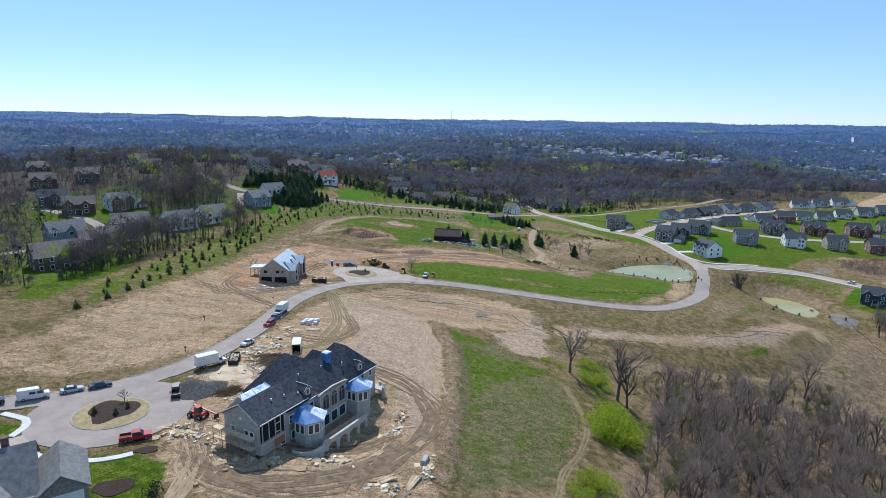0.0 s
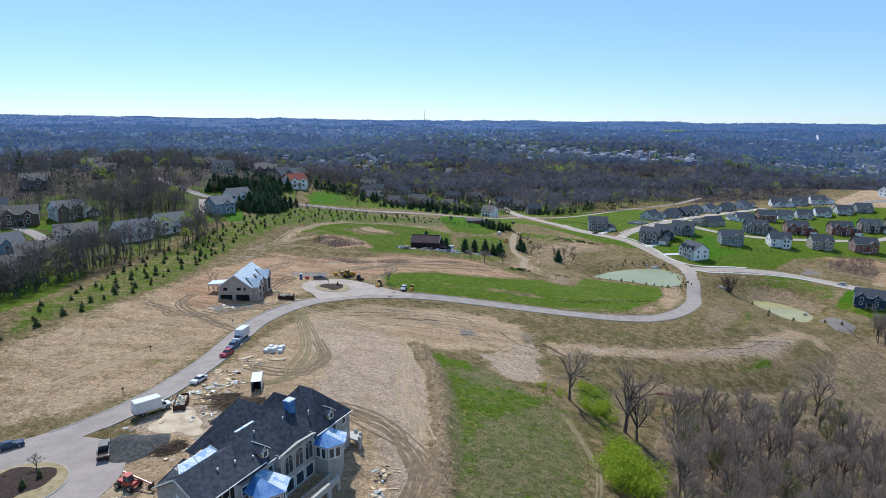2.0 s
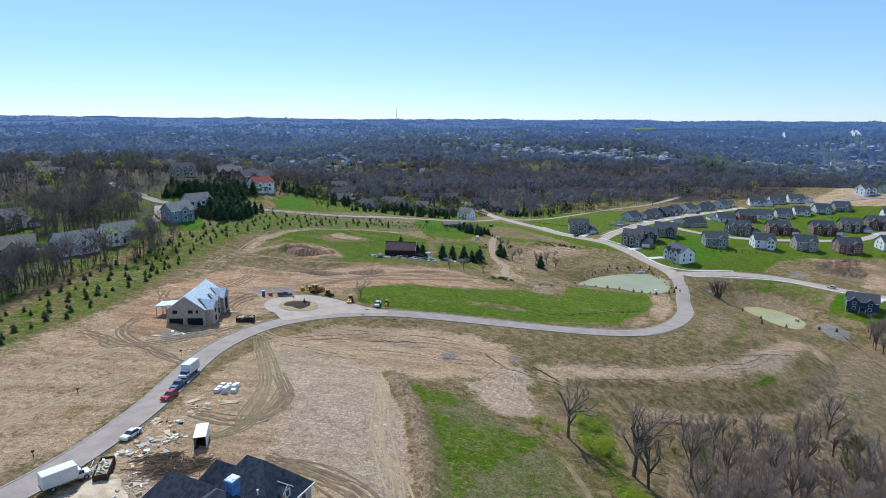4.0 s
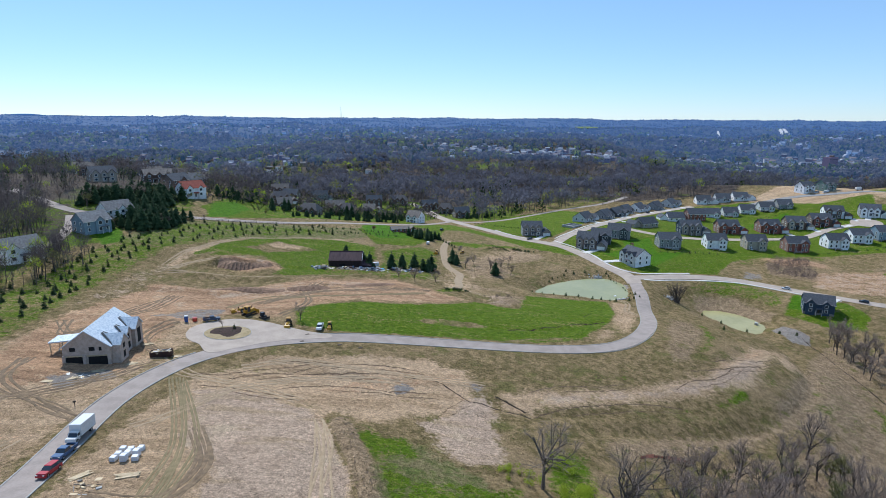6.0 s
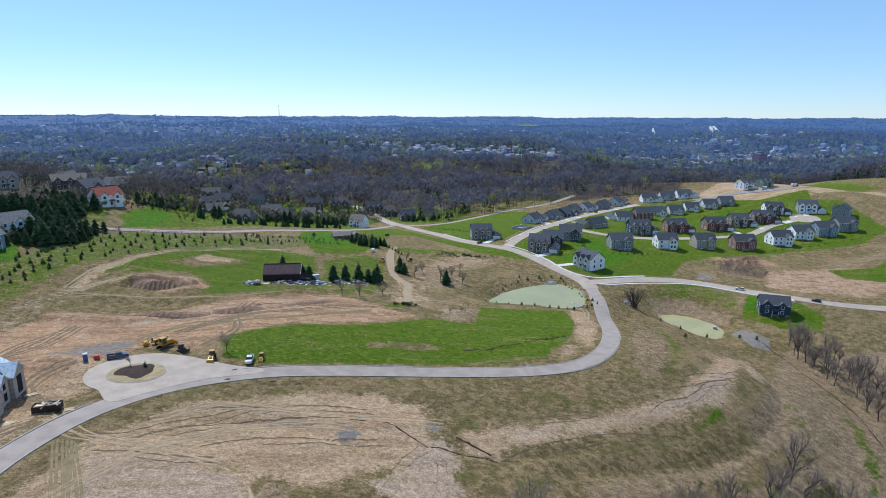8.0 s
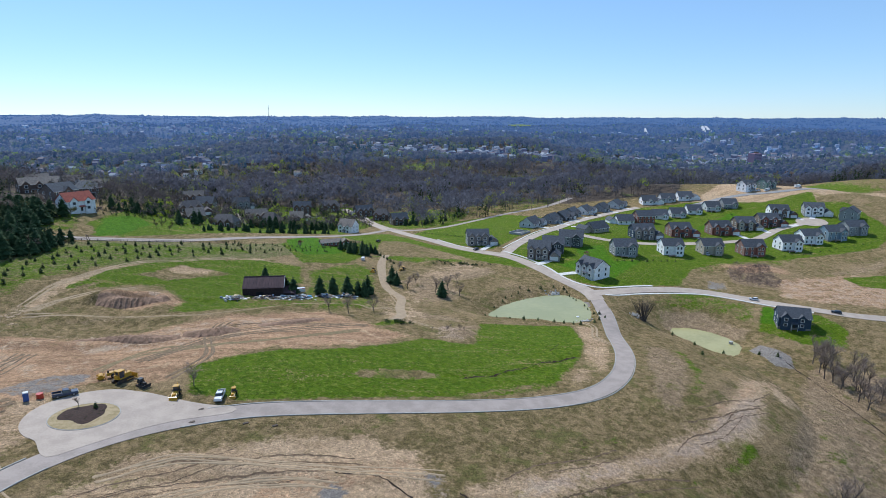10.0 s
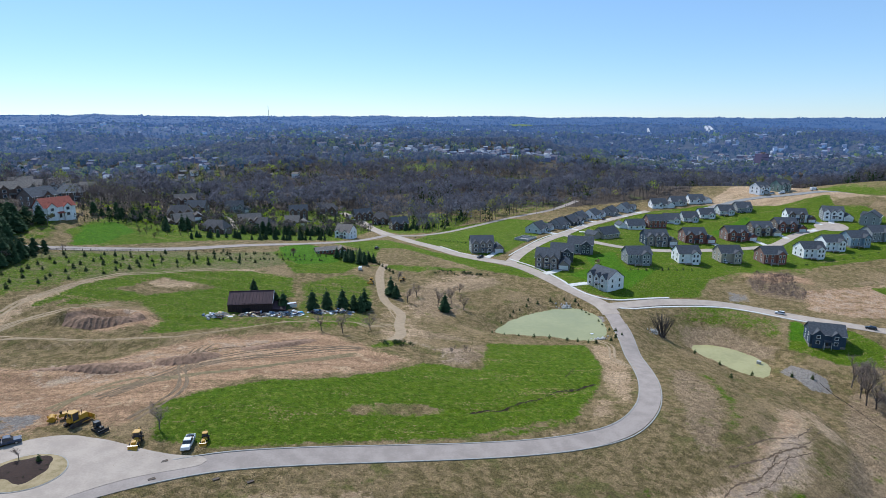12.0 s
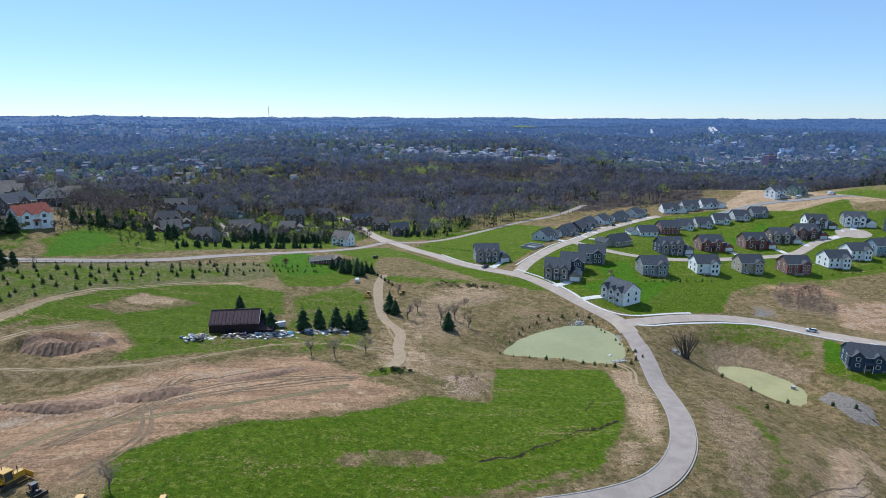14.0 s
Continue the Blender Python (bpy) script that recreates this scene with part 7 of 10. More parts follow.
def bay(parent, cx, cy, r, z0, z1, apex, cover, base_mat):
    """A six-sided bay: stone walls, cornice, pointed membrane roof and windows on the outer faces."""
    ang = [radians(180 + 30 + 60 * k) for k in range(6)]
    ring = [(cx + math.cos(a) * r, cy + math.sin(a) * r) for a in ang]
    tower = part("bay_wall", Geo().prism(ring, z0, z1), base_mat, parent)
    part("cornice", Geo().prism([(cx + math.cos(a) * (r + 0.4), cy + math.sin(a) * (r + 0.4)) for a in ang], z1, z1 + 0.35), pale_stone, parent)
    g = Geo()
    rim = [(cx + math.cos(a) * (r + 0.75), cy + math.sin(a) * (r + 0.75), z1 + 0.36) for a in ang]
    top = [(cx - 0.7, cy + 1.9, apex), (cx + 0.9, cy + 1.9, apex)]
    for i in range(6):
        j = (i + 1) % 6
        t = top[1] if i in (1, 2, 3) else top[0]
        # left faces take the deeper blue, painting the membrane's shaded side
        g.add([rim[i], rim[j], t], [(0, 1, 2)], 1 if i in (0, 5, 4) else 0)
    g.add([rim[0], rim[1], top[1], top[0]], [(0, 1, 2, 3)], 0)
    roof = part("bay_roof", g, (cover, blue_wrap), parent, "blue-white roof membrane, not yet covered")
    # the roof's paler right faces stand for the lit side of the membrane
    for k in range(5):
        a = radians(180 + 60 * k)
        if math.sin(a) > 0.3:
            continue
        px, py = cx + math.cos(a) * (r * 0.866 + 0.04), cy + math.sin(a) * (r * 0.866 + 0.04)
        for s in (-0.62, 0.62):
            qx, qy = px - math.sin(a) * s, py + math.cos(a) * s
            window(parent, qx, qy, z1 - 2.35, math.degrees(a) + 90, 0.85, 1.8)
    return tower


M0 = pose(-42.6, 93.3, 10.0, 0, 0, 66.4)
mansion = thing("mansion", "large grey stone mansion under construction with dark shingle roofs", "house", M0)
wall_g = Geo()
gable_wall(wall_g, -0.6, 11, 0, 9.4, -5, 6.9, 2.6)
part("left_wing_wall", wall_g, cut_stone, mansion)
part("wall", Geo().box(17, 5.2, -6, 20, 10.4, 12.4), cut_stone, mansion)
part("right_wing_wall", Geo().box(28.9, 5.0, -6, 10.6, 12.2, 11.9), cut_stone, mansion)
part("roof", gable_roof(Geo(), -0.6, 12, 0, 9.4, 6.9, 2.6, 0.5), slate, mansion)
part("roof", gable_roof(Geo(), 6.6, 26, 0, 10.6, 6.4, 4.2, 0.5, hip=5.0), slate, mansion)
part("roof", gable_roof(Geo(), 23.6, 34.2, -1.1, 11.1, 5.9, 5.5, 0.5, "y", hip=5.0), slate, mansion)
# middle pavilion with three arched windows
part("pavilion_wall", Geo().box(19, -0.4, -6, 8.8, 1.8, 12.1).prism([(14.6, -1.3), (23.4, -1.3), (23.4, 0.5), (14.6, 0.5)], 5.9, 6.3), cut_stone, mansion)
part("pavilion_gable", Geo().profile([(14.6, 6.0), (23.4, 6.0), (22.6, 6.25), (19, 6.55), (15.4, 6.25)], -1.3, -0.5, axis="y"), cut_stone, mansion)
part("pavilion_coping", Geo().profile([(14.3, 6.0), (15.4, 6.26), (19, 6.56), (22.6, 6.26), (23.7, 6.0), (23.7, 6.15), (22.6, 6.42), (19, 6.72), (15.4, 6.42), (14.3, 6.15)], -1.4, -1.0, axis="y"), pale_stone, mansion)
part("pavilion_roof", gable_roof(Geo(), 14.6, 23.4, -1.0, 9.0, 6.2, 3.6, 0.3, "y", hip=4.2), slate, mansion)
for k in range(3):
    arch_window(mansion, 16.4 + 2.6 * k, -1.34, 2.2, 1.9, 3.4)
    window(mansion, 16.4 + 2.6 * k, -1.34, -1.4, 0, 1.9, 2.2, "tall_window")
    window(mansion, 16.4 + 2.6 * k, -1.34, -4.9, 0, 1.9, 2.4, "tall_window")
# hipped rear wings
for (u0, u1, v1, ridge, e) in ((21.5, 29.5, 22.5, 7.2, 3.3), (12.5, 19.5, 18.5, 7.0, 3.4), (4.2, 10, 15.0, 6.2, 3.2), (28.2, 34, 17.5, 7.0, 3.6)):
    part("rear_wing_wall", Geo().box((u0 + u1) / 2, (8 + v1) / 2, -6, u1 - u0, v1 - 8, 6 + e), cut_stone, mansion)
    part("rear_wing_roof", gable_roof(Geo(), u0, u1, 5.5, v1, e, ridge - e, 0.5, "y", hip=(u1 - u0) * 0.45), slate, mansion)
# flat roof between, membrane strip and valley boards at the back left
part("flat_roof", Geo().box(20, 11.5, 5.2, 5, 3, 0.2), membrane, mansion)
part("membrane_strip", Geo().slab([(0.2, 5.0, 9.62), (7.4, 5.0, 9.62), (7.4, 6.7, 10.05), (1.4, 6.7, 10.05)], 0.12), membrane, mansion, "pale blue roof membrane strip")
for a, b in (((0.2, 5.0, 9.7), (1.4, 6.7, 10.12)), ((7.4, 5.0, 9.7), (7.4, 6.7, 10.12)), ((3.6, 5.0, 9.72), (4.2, 6.7, 10.12))):
    part("roof_batten", Geo().tube(a, b, 0.11, n=4), trim, mansion)
part("roof_board", Geo().box(9.4, 11.6, 5.9, 1.5, 0.5, 0.12, 20).box(9.7, 12.3, 5.9, 1.5, 0.4, 0.12, 15), lumber, mansion)
part("gable_wall", Geo().profile([(5.0, 6.0), (9.4, 6.0), (9.4, 7.0), (6.7, 9.92), (5.0, 9.5)], 0.6, 7.3, axis="x"), cut_stone, mansion)
# eaves trim and gutters of the front
for u0, u1, v, z in ((-0.9, 12.2, -0.55, 6.46), (12.3, 14.4, -0.55, 5.98), (23.7, 34.5, -1.65, 5.48)):
    part("gutter", Geo().box((u0 + u1) / 2, v, z, u1 - u0, 0.15, 0.15), trim, mansion)
part("rake_board", Geo().tube((-1.15, -0.4, 6.6), (-1.15, 4.7, 9.55), 0.14, n=4), pale_stone, mansion)
part("rake_board", Geo().tube((-1.15, 9.8, 6.6), (-1.15, 4.7, 9.55), 0.14, n=4), pale_stone, mansion)
# chimney wrapped in blue, vent pipes
part("chimney", Geo().box(23.3, 4.2, 6, 1.5, 1.3, 5.3, mat=0).box(23.3, 4.2, 11.3, 1.7, 1.5, 0.25, mat=1), (blue_wrap, membrane), mansion, "square chimney wrapped in blue membrane")
for u, v, z in ((20.5, 3.4, 9.1), (14.2, 4.0, 9.5), (5.0, 2.5, 8.2), (11.0, 1.2, 7.4), (25.6, 1.8, 8.4), (8.0, 2.0, 8.0)):
    part("vent_pipe", Geo().tube((u, v, z - 0.4), (u, v, z + 0.35), 0.1, n=8).tube((u, v, z + 0.35), (u, v, z + 0.5), 0.18, 0.16, 8), trim, mansion)
# dormers
for u, v0, zr in ((12.8, 0.3, 6.5), (28.9, -0.8, 6.0)):
    part("dormer_wall", gable_wall(Geo(), u - 0.9, u + 0.9, v0, v0 + 3.2, zr - 0.2, zr + 1.6, 0.8, "y"), osb, mansion, "unfinished chipboard dormer")
    part("dormer_roof", gable_roof(Geo(), u - 0.9, u + 0.9, v0, v0 + 3.6, zr + 1.6, 0.8, 0.25, "y", 0.14), slate, mansion)
    window(mansion, u, v0 - 0.03, zr + 0.3, 0, 0.8, 1.0)
    part("dormer_trim", Geo().tube((u - 1.15, v0 - 0.2, zr + 1.4), (u, v0 - 0.2, zr + 2.45), 0.08, n=4).tube((u + 1.15, v0 - 0.2, zr + 1.4), (u, v0 - 0.2, zr + 2.45), 0.08, n=4).tube((u, v0 - 0.2, zr + 2.46), (u, v0 + 3.4, zr + 2.46), 0.08, n=4), trim, mansion)
# front windows by storey
for u, z, w, h in ((4.0, 3.0, 1.0, 1.6), (7.6, 3.0, 0.9, 1.5), (8.9, 3.0, 0.9, 1.5), (9.0, -0.4, 1.0, 1.7), (13.4, 3.2, 1.0, 1.6), (13.4, -0.2, 1.0, 1.8), (8.0, -0.6, 0.9, 1.6), (5.2, -0.4, 1.0, 1.7)):
    window(mansion, u, -0.04, z, 0, w, h)
for u, z, w, h in ((24.6, 3.4, 1.0, 1.7), (29.2, 3.6, 1.0, 1.6), (32.2, 3.6, 0.9, 1.6), (32.4, -0.2, 1.0, 1.8), (24.5, -0.4, 1.0, 1.8), (24.5, -4.2, 1.0, 2.2), (31.8, -4.0, 1.0, 2.0)):
    window(mansion, u, -1.14, z, 0, w, h)
for v, z in ((2.0, 2.6), (3.4, 2.6), (7.0, 2.6), (2.6, -2.2), (7.2, -2.0)):
    window(mansion, -0.64, v, z, -90, 0.9, 1.6)
part("gable_vent", Geo().tube((-0.62, 4.7, 6.6), (-0.72, 4.7, 6.6), 0.35, n=12), trim, mansion)
# covered corner porch: upper opening is a flat panel painted dark as shade, with posts, orange sheathing below
part("porch_opening", Geo().box(2.6, -0.04, 2.6, 6.0, 0.12, 3.3), shade_panel, mansion, "flat near-black panel for the shade inside the corner porch")
for u in (0.0, 1.6, 3.2, 4.6, 5.6):
    part("porch_post", Geo().box(u, -0.16, 2.5, 0.16, 0.16, 3.9), lumber if u in (3.2, 4.6) else pale_stone, mansion)
part("porch_slab", Geo().box(2.4, -0.25, 2.2, 6.6, 0.7, 0.3), pale_stone, mansion)
part("sheathing", Geo().box(4.3, -0.09, 0.2, 2.6, 0.12, 1.8), copper_board, mansion, "orange sheathing board")
part("white_door", Geo().box(1.2, -0.09, -2.4, 1.1, 0.1, 2.2), trim, mansion)
# bays and their blue roofs
bay(mansion, 10.4, -2.2, 3.1, -6, 3.6, 5.7, membrane, cut_stone)
bay(mansion, 26.0, -2.5, 2.8, -6, 3.8, 5.8, membrane, cut_stone)
# terrace with its arcade wall
arc = Geo()
line = [(4.2, -3.5), (4.6, -5.6), (6.0, -7.0), (8.2, -7.4), (9.6, -6.6), (10.4, -6.6), (13.6, -6.7), (16.8, -6.8), (20.0, -6.9), (23.0, -6.8)]
for k, ((ax, ay), (bx, by)) in enumerate(zip(line[:-1], line[1:])):
    ln, tr = math.hypot(bx - ax, by - ay), math.degrees(math.atan2(by - ay, bx - ax))
    mx_, my_ = (ax + bx) / 2, (ay + by) / 2
    if k < 5:
        part("terrace_wall", Geo().box(mx_, my_, -5.5, ln + 0.25, 0.35, 5.3 + 0.06 * (k % 3), tr), pale_stone, mansion)
    else:
        n, w, h = 10, ln - 0.8, 2.3
        ring = [(-ln / 2, 3.1), (-ln / 2, -1.5), (-w / 2, -1.5), (-w / 2, h - w / 2 * 0.6)] + [(-math.cos(math.pi * q / n) * w / 2, h - w / 2 * 0.6 + math.sin(math.pi * q / n) * w / 2 * 0.6) for q in range(1, n)] + [(w / 2, h - w / 2 * 0.6), (w / 2, -1.5), (ln / 2, -1.5), (ln / 2, 3.1)]
        m = len(ring)
        v = [(a, -0.2, b) for a, b in ring] + [(a, 0.2, b) for a, b in ring]
        strip_f = []
        top = [(-ln / 2, 3.1), (ln / 2, 3.1)]
        g = Geo().box(-ln / 2 + 0.2, 0, -1.5, 0.4, 0.4, 4.6).box(ln / 2 - 0.2, 0, -1.5, 0.4, 0.4, 4.6)
        for q in range(n):
            x0_, x1_ = -w / 2 + w * q / n, -w / 2 + w * (q + 1) / n
            zz = h - w * 0.3 + math.sqrt(max(0, 1 - ((x0_ + x1_) / w) ** 2)) * w * 0.3
            g.box((x0_ + x1_) / 2, 0, zz, w / n + 0.01, 0.4, 3.1 - zz)
        o = part("arcade_bay", g, pale_stone, mansion)
        o.matrix_basis = pose(mx_, my_, -3.6, 0, 0, tr)
        part("inner_shade_wall", Geo().box(mx_, my_ + 2.2, -5.5, ln, 0.3, 4.6, tr), cut_stone, mansion)
part("terrace_floor", Geo().prism([(4.6, -5.6), (6.0, -7.0), (8.2, -7.4), (9.6, -6.6), (23.0, -6.8), (23.0, -0.5), (4.2, -0.5)], -4.4, -3.9), raw_block, mansion)
part("coping", Geo().box(16.5, -6.75, -0.5, 13.4, 0.55, 0.2, -0.8), pale_stone, mansion)
part("curved_porch", Geo().prism([(33.9 + math.cos(radians(a)) * 2.6, -1.0 + math.sin(radians(a)) * 2.6) for a in range(-90, 100, 20)] + [(33.9, -1.0)], -0.6, -0.3), pale_stone, mansion)
for a in (-80, -40, 0, 40):
    part("porch_pier", Geo().box(33.9 + math.cos(radians(a)) * 2.4, -1.0 + math.sin(radians(a)) * 2.4, -5, 0.5, 0.5, 5.4, a), pale_stone, mansion)
part("string_course", Geo().box(28.9, -1.16, 2.4, 10.6, 0.12, 0.18).box(3.2, -0.06, 0.9, 7.4, 0.12, 0.18), pale_stone, mansion)

# scaffold along the gable end
scaf = thing("scaffold", "steel scaffold with planks against the stone gable", "scaffold", M0)
pipe = stuff_mat("scaffold_steel", (0.35, 0.36, 0.37), (0.25, 0.26, 0.27), 3, 0.5, metal=0.6)
for k in range(5):
    v = 0.5 + 2.4 * k
    for u in (-1.4, -2.8):
        part("upright", Geo().tube((u, v, -2), (u, v, 4.6), 0.06, n=5), pipe, scaf)
    for z in (-0.2, 1.9, 3.9):
        part("ledger", Geo().tube((-1.4, v, z), (-2.8, v, z), 0.05, n=5), pipe, scaf)
for z in (0.0, 2.1, 4.1):
    part("plank", Geo().box(-2.1, 5.3, z, 1.3, 10.2, 0.08), lumber, scaf)
for z in (1.0, 3.0):
    part("rail", Geo().tube((-2.8, 0.5, z), (-2.8, 10.1, z), 0.04, n=5), pipe, scaf)

# ---------- the half-built house with its pale roof underlay ----------
underlay = stuff_mat("roof_underlay", (0.66, 0.71, 0.76), (0.38, 0.46, 0.56), 1.6, 0.6, spread=1.2, ramp=(0.5, 0.62))
sheath = stuff_mat("pale_sheathing", (0.52, 0.43, 0.365), (0.4, 0.325, 0.27), 1.0, 0.85, spread=0.8)
H0 = pose(-93.6, 234.2, 4.6, 0, 0, 4)
hb = thing("house", "half-built house with pale roof underlay and open garage bays", "house", H0)
part("wall", gable_wall(Geo(), -6.2, 6.2, -10.2, 10.2, -3, 5.6, 4.6, "y"), sheath, hb)
rf = gable_roof(Geo(), -6.2, 6.2, -10.2, 10.2, 5.6, 4.6, 0.5, "y")
part("roof", rf, underlay, hb, "pale blue-grey roof underlay")
part("ridge_sheet", Geo().slab([(-0.2, 0, 10.35), (-0.2, 10.6, 10.35), (-3.0, 10.6, 8.3), (-3.0, 2, 8.3)], 0.06), osb, hb, "strip of bare orange board")
for k, (yc, wd, pr) in enumerate(((-6.6, 5.4, 2.2), (0.4, 4.0, 1.0), (6.3, 6.0, 1.8))):
    part("cross_gable_wall", gable_wall(Geo(), 0, 6.2 + pr, yc - wd / 2, yc + wd / 2, -3, 5.6, wd * 0.42, "x"), sheath, hb)
    part("cross_gable_roof", gable_roof(Geo(), 1.0, 6.2 + pr, yc - wd / 2, yc + wd / 2, 5.6, wd * 0.42, 0.4, "x"), underlay, hb)
    for s in (-1, 1):
        part("valley_strip", Geo().slab([(6.6, yc + s * (wd / 2 + 0.45), 5.45), (6.6, yc + s * (wd / 2 - 0.25), 5.5), (6.3 - wd * 0.55, yc + s * 0.1, 8.2 if wd > 5 else 7.7), (6.0 - wd * 0.55, yc + s * 0.7, 8.25 if wd > 5 else 7.75)], 0.06), lead, hb)
    # openings are flat near-black panels on the wall, their inner shade painted
    for z, w, h in (((0.6, 1.4, 2.0), (3.4, 1.2, 1.5)) if k != 2 else ((0.2, 2.4, 4.6),)):
        part("opening", Geo().box(6.2 + pr + 0.02, yc, z, 0.1, w, h), shade_panel, hb)
        part("opening_frame", Geo().box(6.2 + pr + 0.05, yc, z + h, 0.14, w + 0.3, 0.14), lumber, hb)
for yc in (-3.0, 3.0, 9.3):
    part("opening", Geo().box(6.23, yc, 0.7, 0.1, 1.1, 2.2), shade_panel, hb)
# garage bays likewise: shade painted as dark panels, no depth behind
for xc, w in ((-3.3, 4.6), (2.9, 5.2)):
    part("garage_opening", Geo().box(xc, -10.22, -0.4, w, 0.14, 2.9), shade_panel, hb)
    part("garage_header", Geo().box(xc, -10.3, 2.5, w + 0.6, 0.2, 0.35), lumber, hb)
for xc, z in ((-3.6, 4.1), (1.4, 4.1), (3.6, 4.1)):
    part("opening", Geo().box(xc, -10.22, z, 1.5 if xc != 3.6 else 0.7, 0.1, 1.1), shade_panel, hb)
for x0 in (-5.9, -0.6, 5.8):
    part("garage_pier", Geo().box(x0, -10.4, -3, 0.8, 0.5, 6), sheath, hb)
part("canopy_roof", Geo().slab([(-13.2, -3.0, 4.4), (-6.0, -3.0, 4.9), (-6.0, 2.8, 4.9), (-13.2, 2.8, 4.4)], 0.3), underlay, hb, "flat pale canopy roof beside the garage")
for px, py in ((-12.8, -2.7), (-12.8, 2.4), (-9.5, -2.7)):
    part("canopy_post", Geo().box(px, py, -3, 0.25, 0.25, 7.2), lumber, hb)

# ---------- the old barn ----------
old_wood = stuff_mat("dark_barn_boards", (0.05, 0.034, 0.032), (0.03, 0.02, 0.02), 1.2, 0.9, stretch=(3, 3, 0.3), spread=0.8, bump=0.03)
rusty = stuff_mat("rusted_roof", (0.105, 0.06, 0.065), (0.065, 0.04, 0.046), 0.5, 0.8, stretch=(3, 0.4, 0.4), spread=0.8, bump=0.02)
barn = thing("barn", "old dark timber barn with a rusty brown metal roof", "barn", pose(-33.5, 381, at(-33.5, 381), 0, 0, -4))
part("wall", gable_wall(Geo(), -9.2, 8.6, -5.5, 5.5, -3, 4.6, 3.8), old_wood, barn)
part("roof", gable_roof(Geo(), -9.2, 8.6, -5.5, 5.5, 4.6, 3.8, 0.4), rusty, barn)
for k in range(22):
    px = -9.2 + 0.82 * k
    part("wall_board", Geo().box(px, -5.56, -2.5, 0.62, 0.1, 7.0 + 0.1 * (k % 3)), old_wood, barn)
for k in range(14):
    px = -9.0 + 1.35 * k
    part("roof_seam", Geo().tube((px, -5.95, 4.38), (px, 0, 8.46), 0.05, n=4), rusty, barn)
part("lean_to_wall", Geo().profile([(-5.2, -3), (1.0, -3), (1.0, 3.6), (-5.2, 1.8)], 8.6, 13.4, axis="x"), old_wood, barn)
part("lean_to_roof", Geo().slab([(8.5, -5.7, 1.9), (13.9, -5.7, 1.5), (13.9, 1.4, 3.4), (8.5, 1.4, 3.9)], 0.15), rusty, barn)
# near-black panel in the openings' shade colour
part("barn_door", Geo().box(-2.0, -5.64, -0.6, 3.2, 0.1, 3.2), shade_panel, barn)
part("ridge_cap", Geo().tube((-9.6, 0, 8.5), (9.0, 0, 8.5), 0.14, n=6), rusty, barn)
part("gable_trim", Geo().tube((8.9, -5.7, 4.5), (8.9, 0, 8.45), 0.1, n=4), trim, barn)

# ---------- vehicles ----------
def gloss(name, color, rough=0.3, metal=0.0):
    m = stuff_mat(name, color, tuple(c * 0.9 for c in color), 1.5, rough, metal, spec=0.5)
    return m


paints = {k: gloss(k + "_paint", c) for k, c in {"white": (0.75, 0.75, 0.75), "red": (0.42, 0.02, 0.03), "navy": (0.03, 0.05, 0.1), "silver": (0.5, 0.51, 0.52), "black": (0.02, 0.02, 0.023), "blue": (0.06, 0.12, 0.24), "yellow": (0.55, 0.3, 0.025), "orange_red": (0.5, 0.06, 0.035)}.items()}
tyre_mat = stuff_mat("tyre_rubber", (0.02, 0.02, 0.02), (0.03, 0.03, 0.03), 3, 0.9)
rim_mat = stuff_mat("wheel_rim", (0.45, 0.45, 0.46), (0.35, 0.35, 0.36), 3, 0.4, 0.7)
lamp_mat = gloss("lamp_lens", (0.7, 0.7, 0.66), 0.15)
tail_mat = gloss("tail_lens", (0.35, 0.02, 0.02), 0.2)
steel_dark = stuff_mat("dark_steel", (0.06, 0.05, 0.045), (0.1, 0.07, 0.05), 1.5, 0.7, 0.3)


def wheels(ob, places, r=0.36, w=0.24):
    for x, y in places:
        t = part("wheel", Geo().tube((x, y - w / 2, r), (x, y + w / 2, r), r, n=14), tyre_mat, ob)
        part("rim", Geo().tube((x, y - w / 2 - 0.02, r), (x, y + w / 2 + 0.02, r), r * 0.58, n=10), rim_mat, t)


def shell(x0, x1, y, z0, z1, tx0, tx1, ty):
    """A tapered block: base and top rectangles."""
    return [(x0, -y, z0), (x1, -y, z0), (x1, y, z0), (x0, y, z0)], [(tx0, -ty, z1), (tx1, -ty, z1), (tx1, ty, z1), (tx0, ty, z1)]


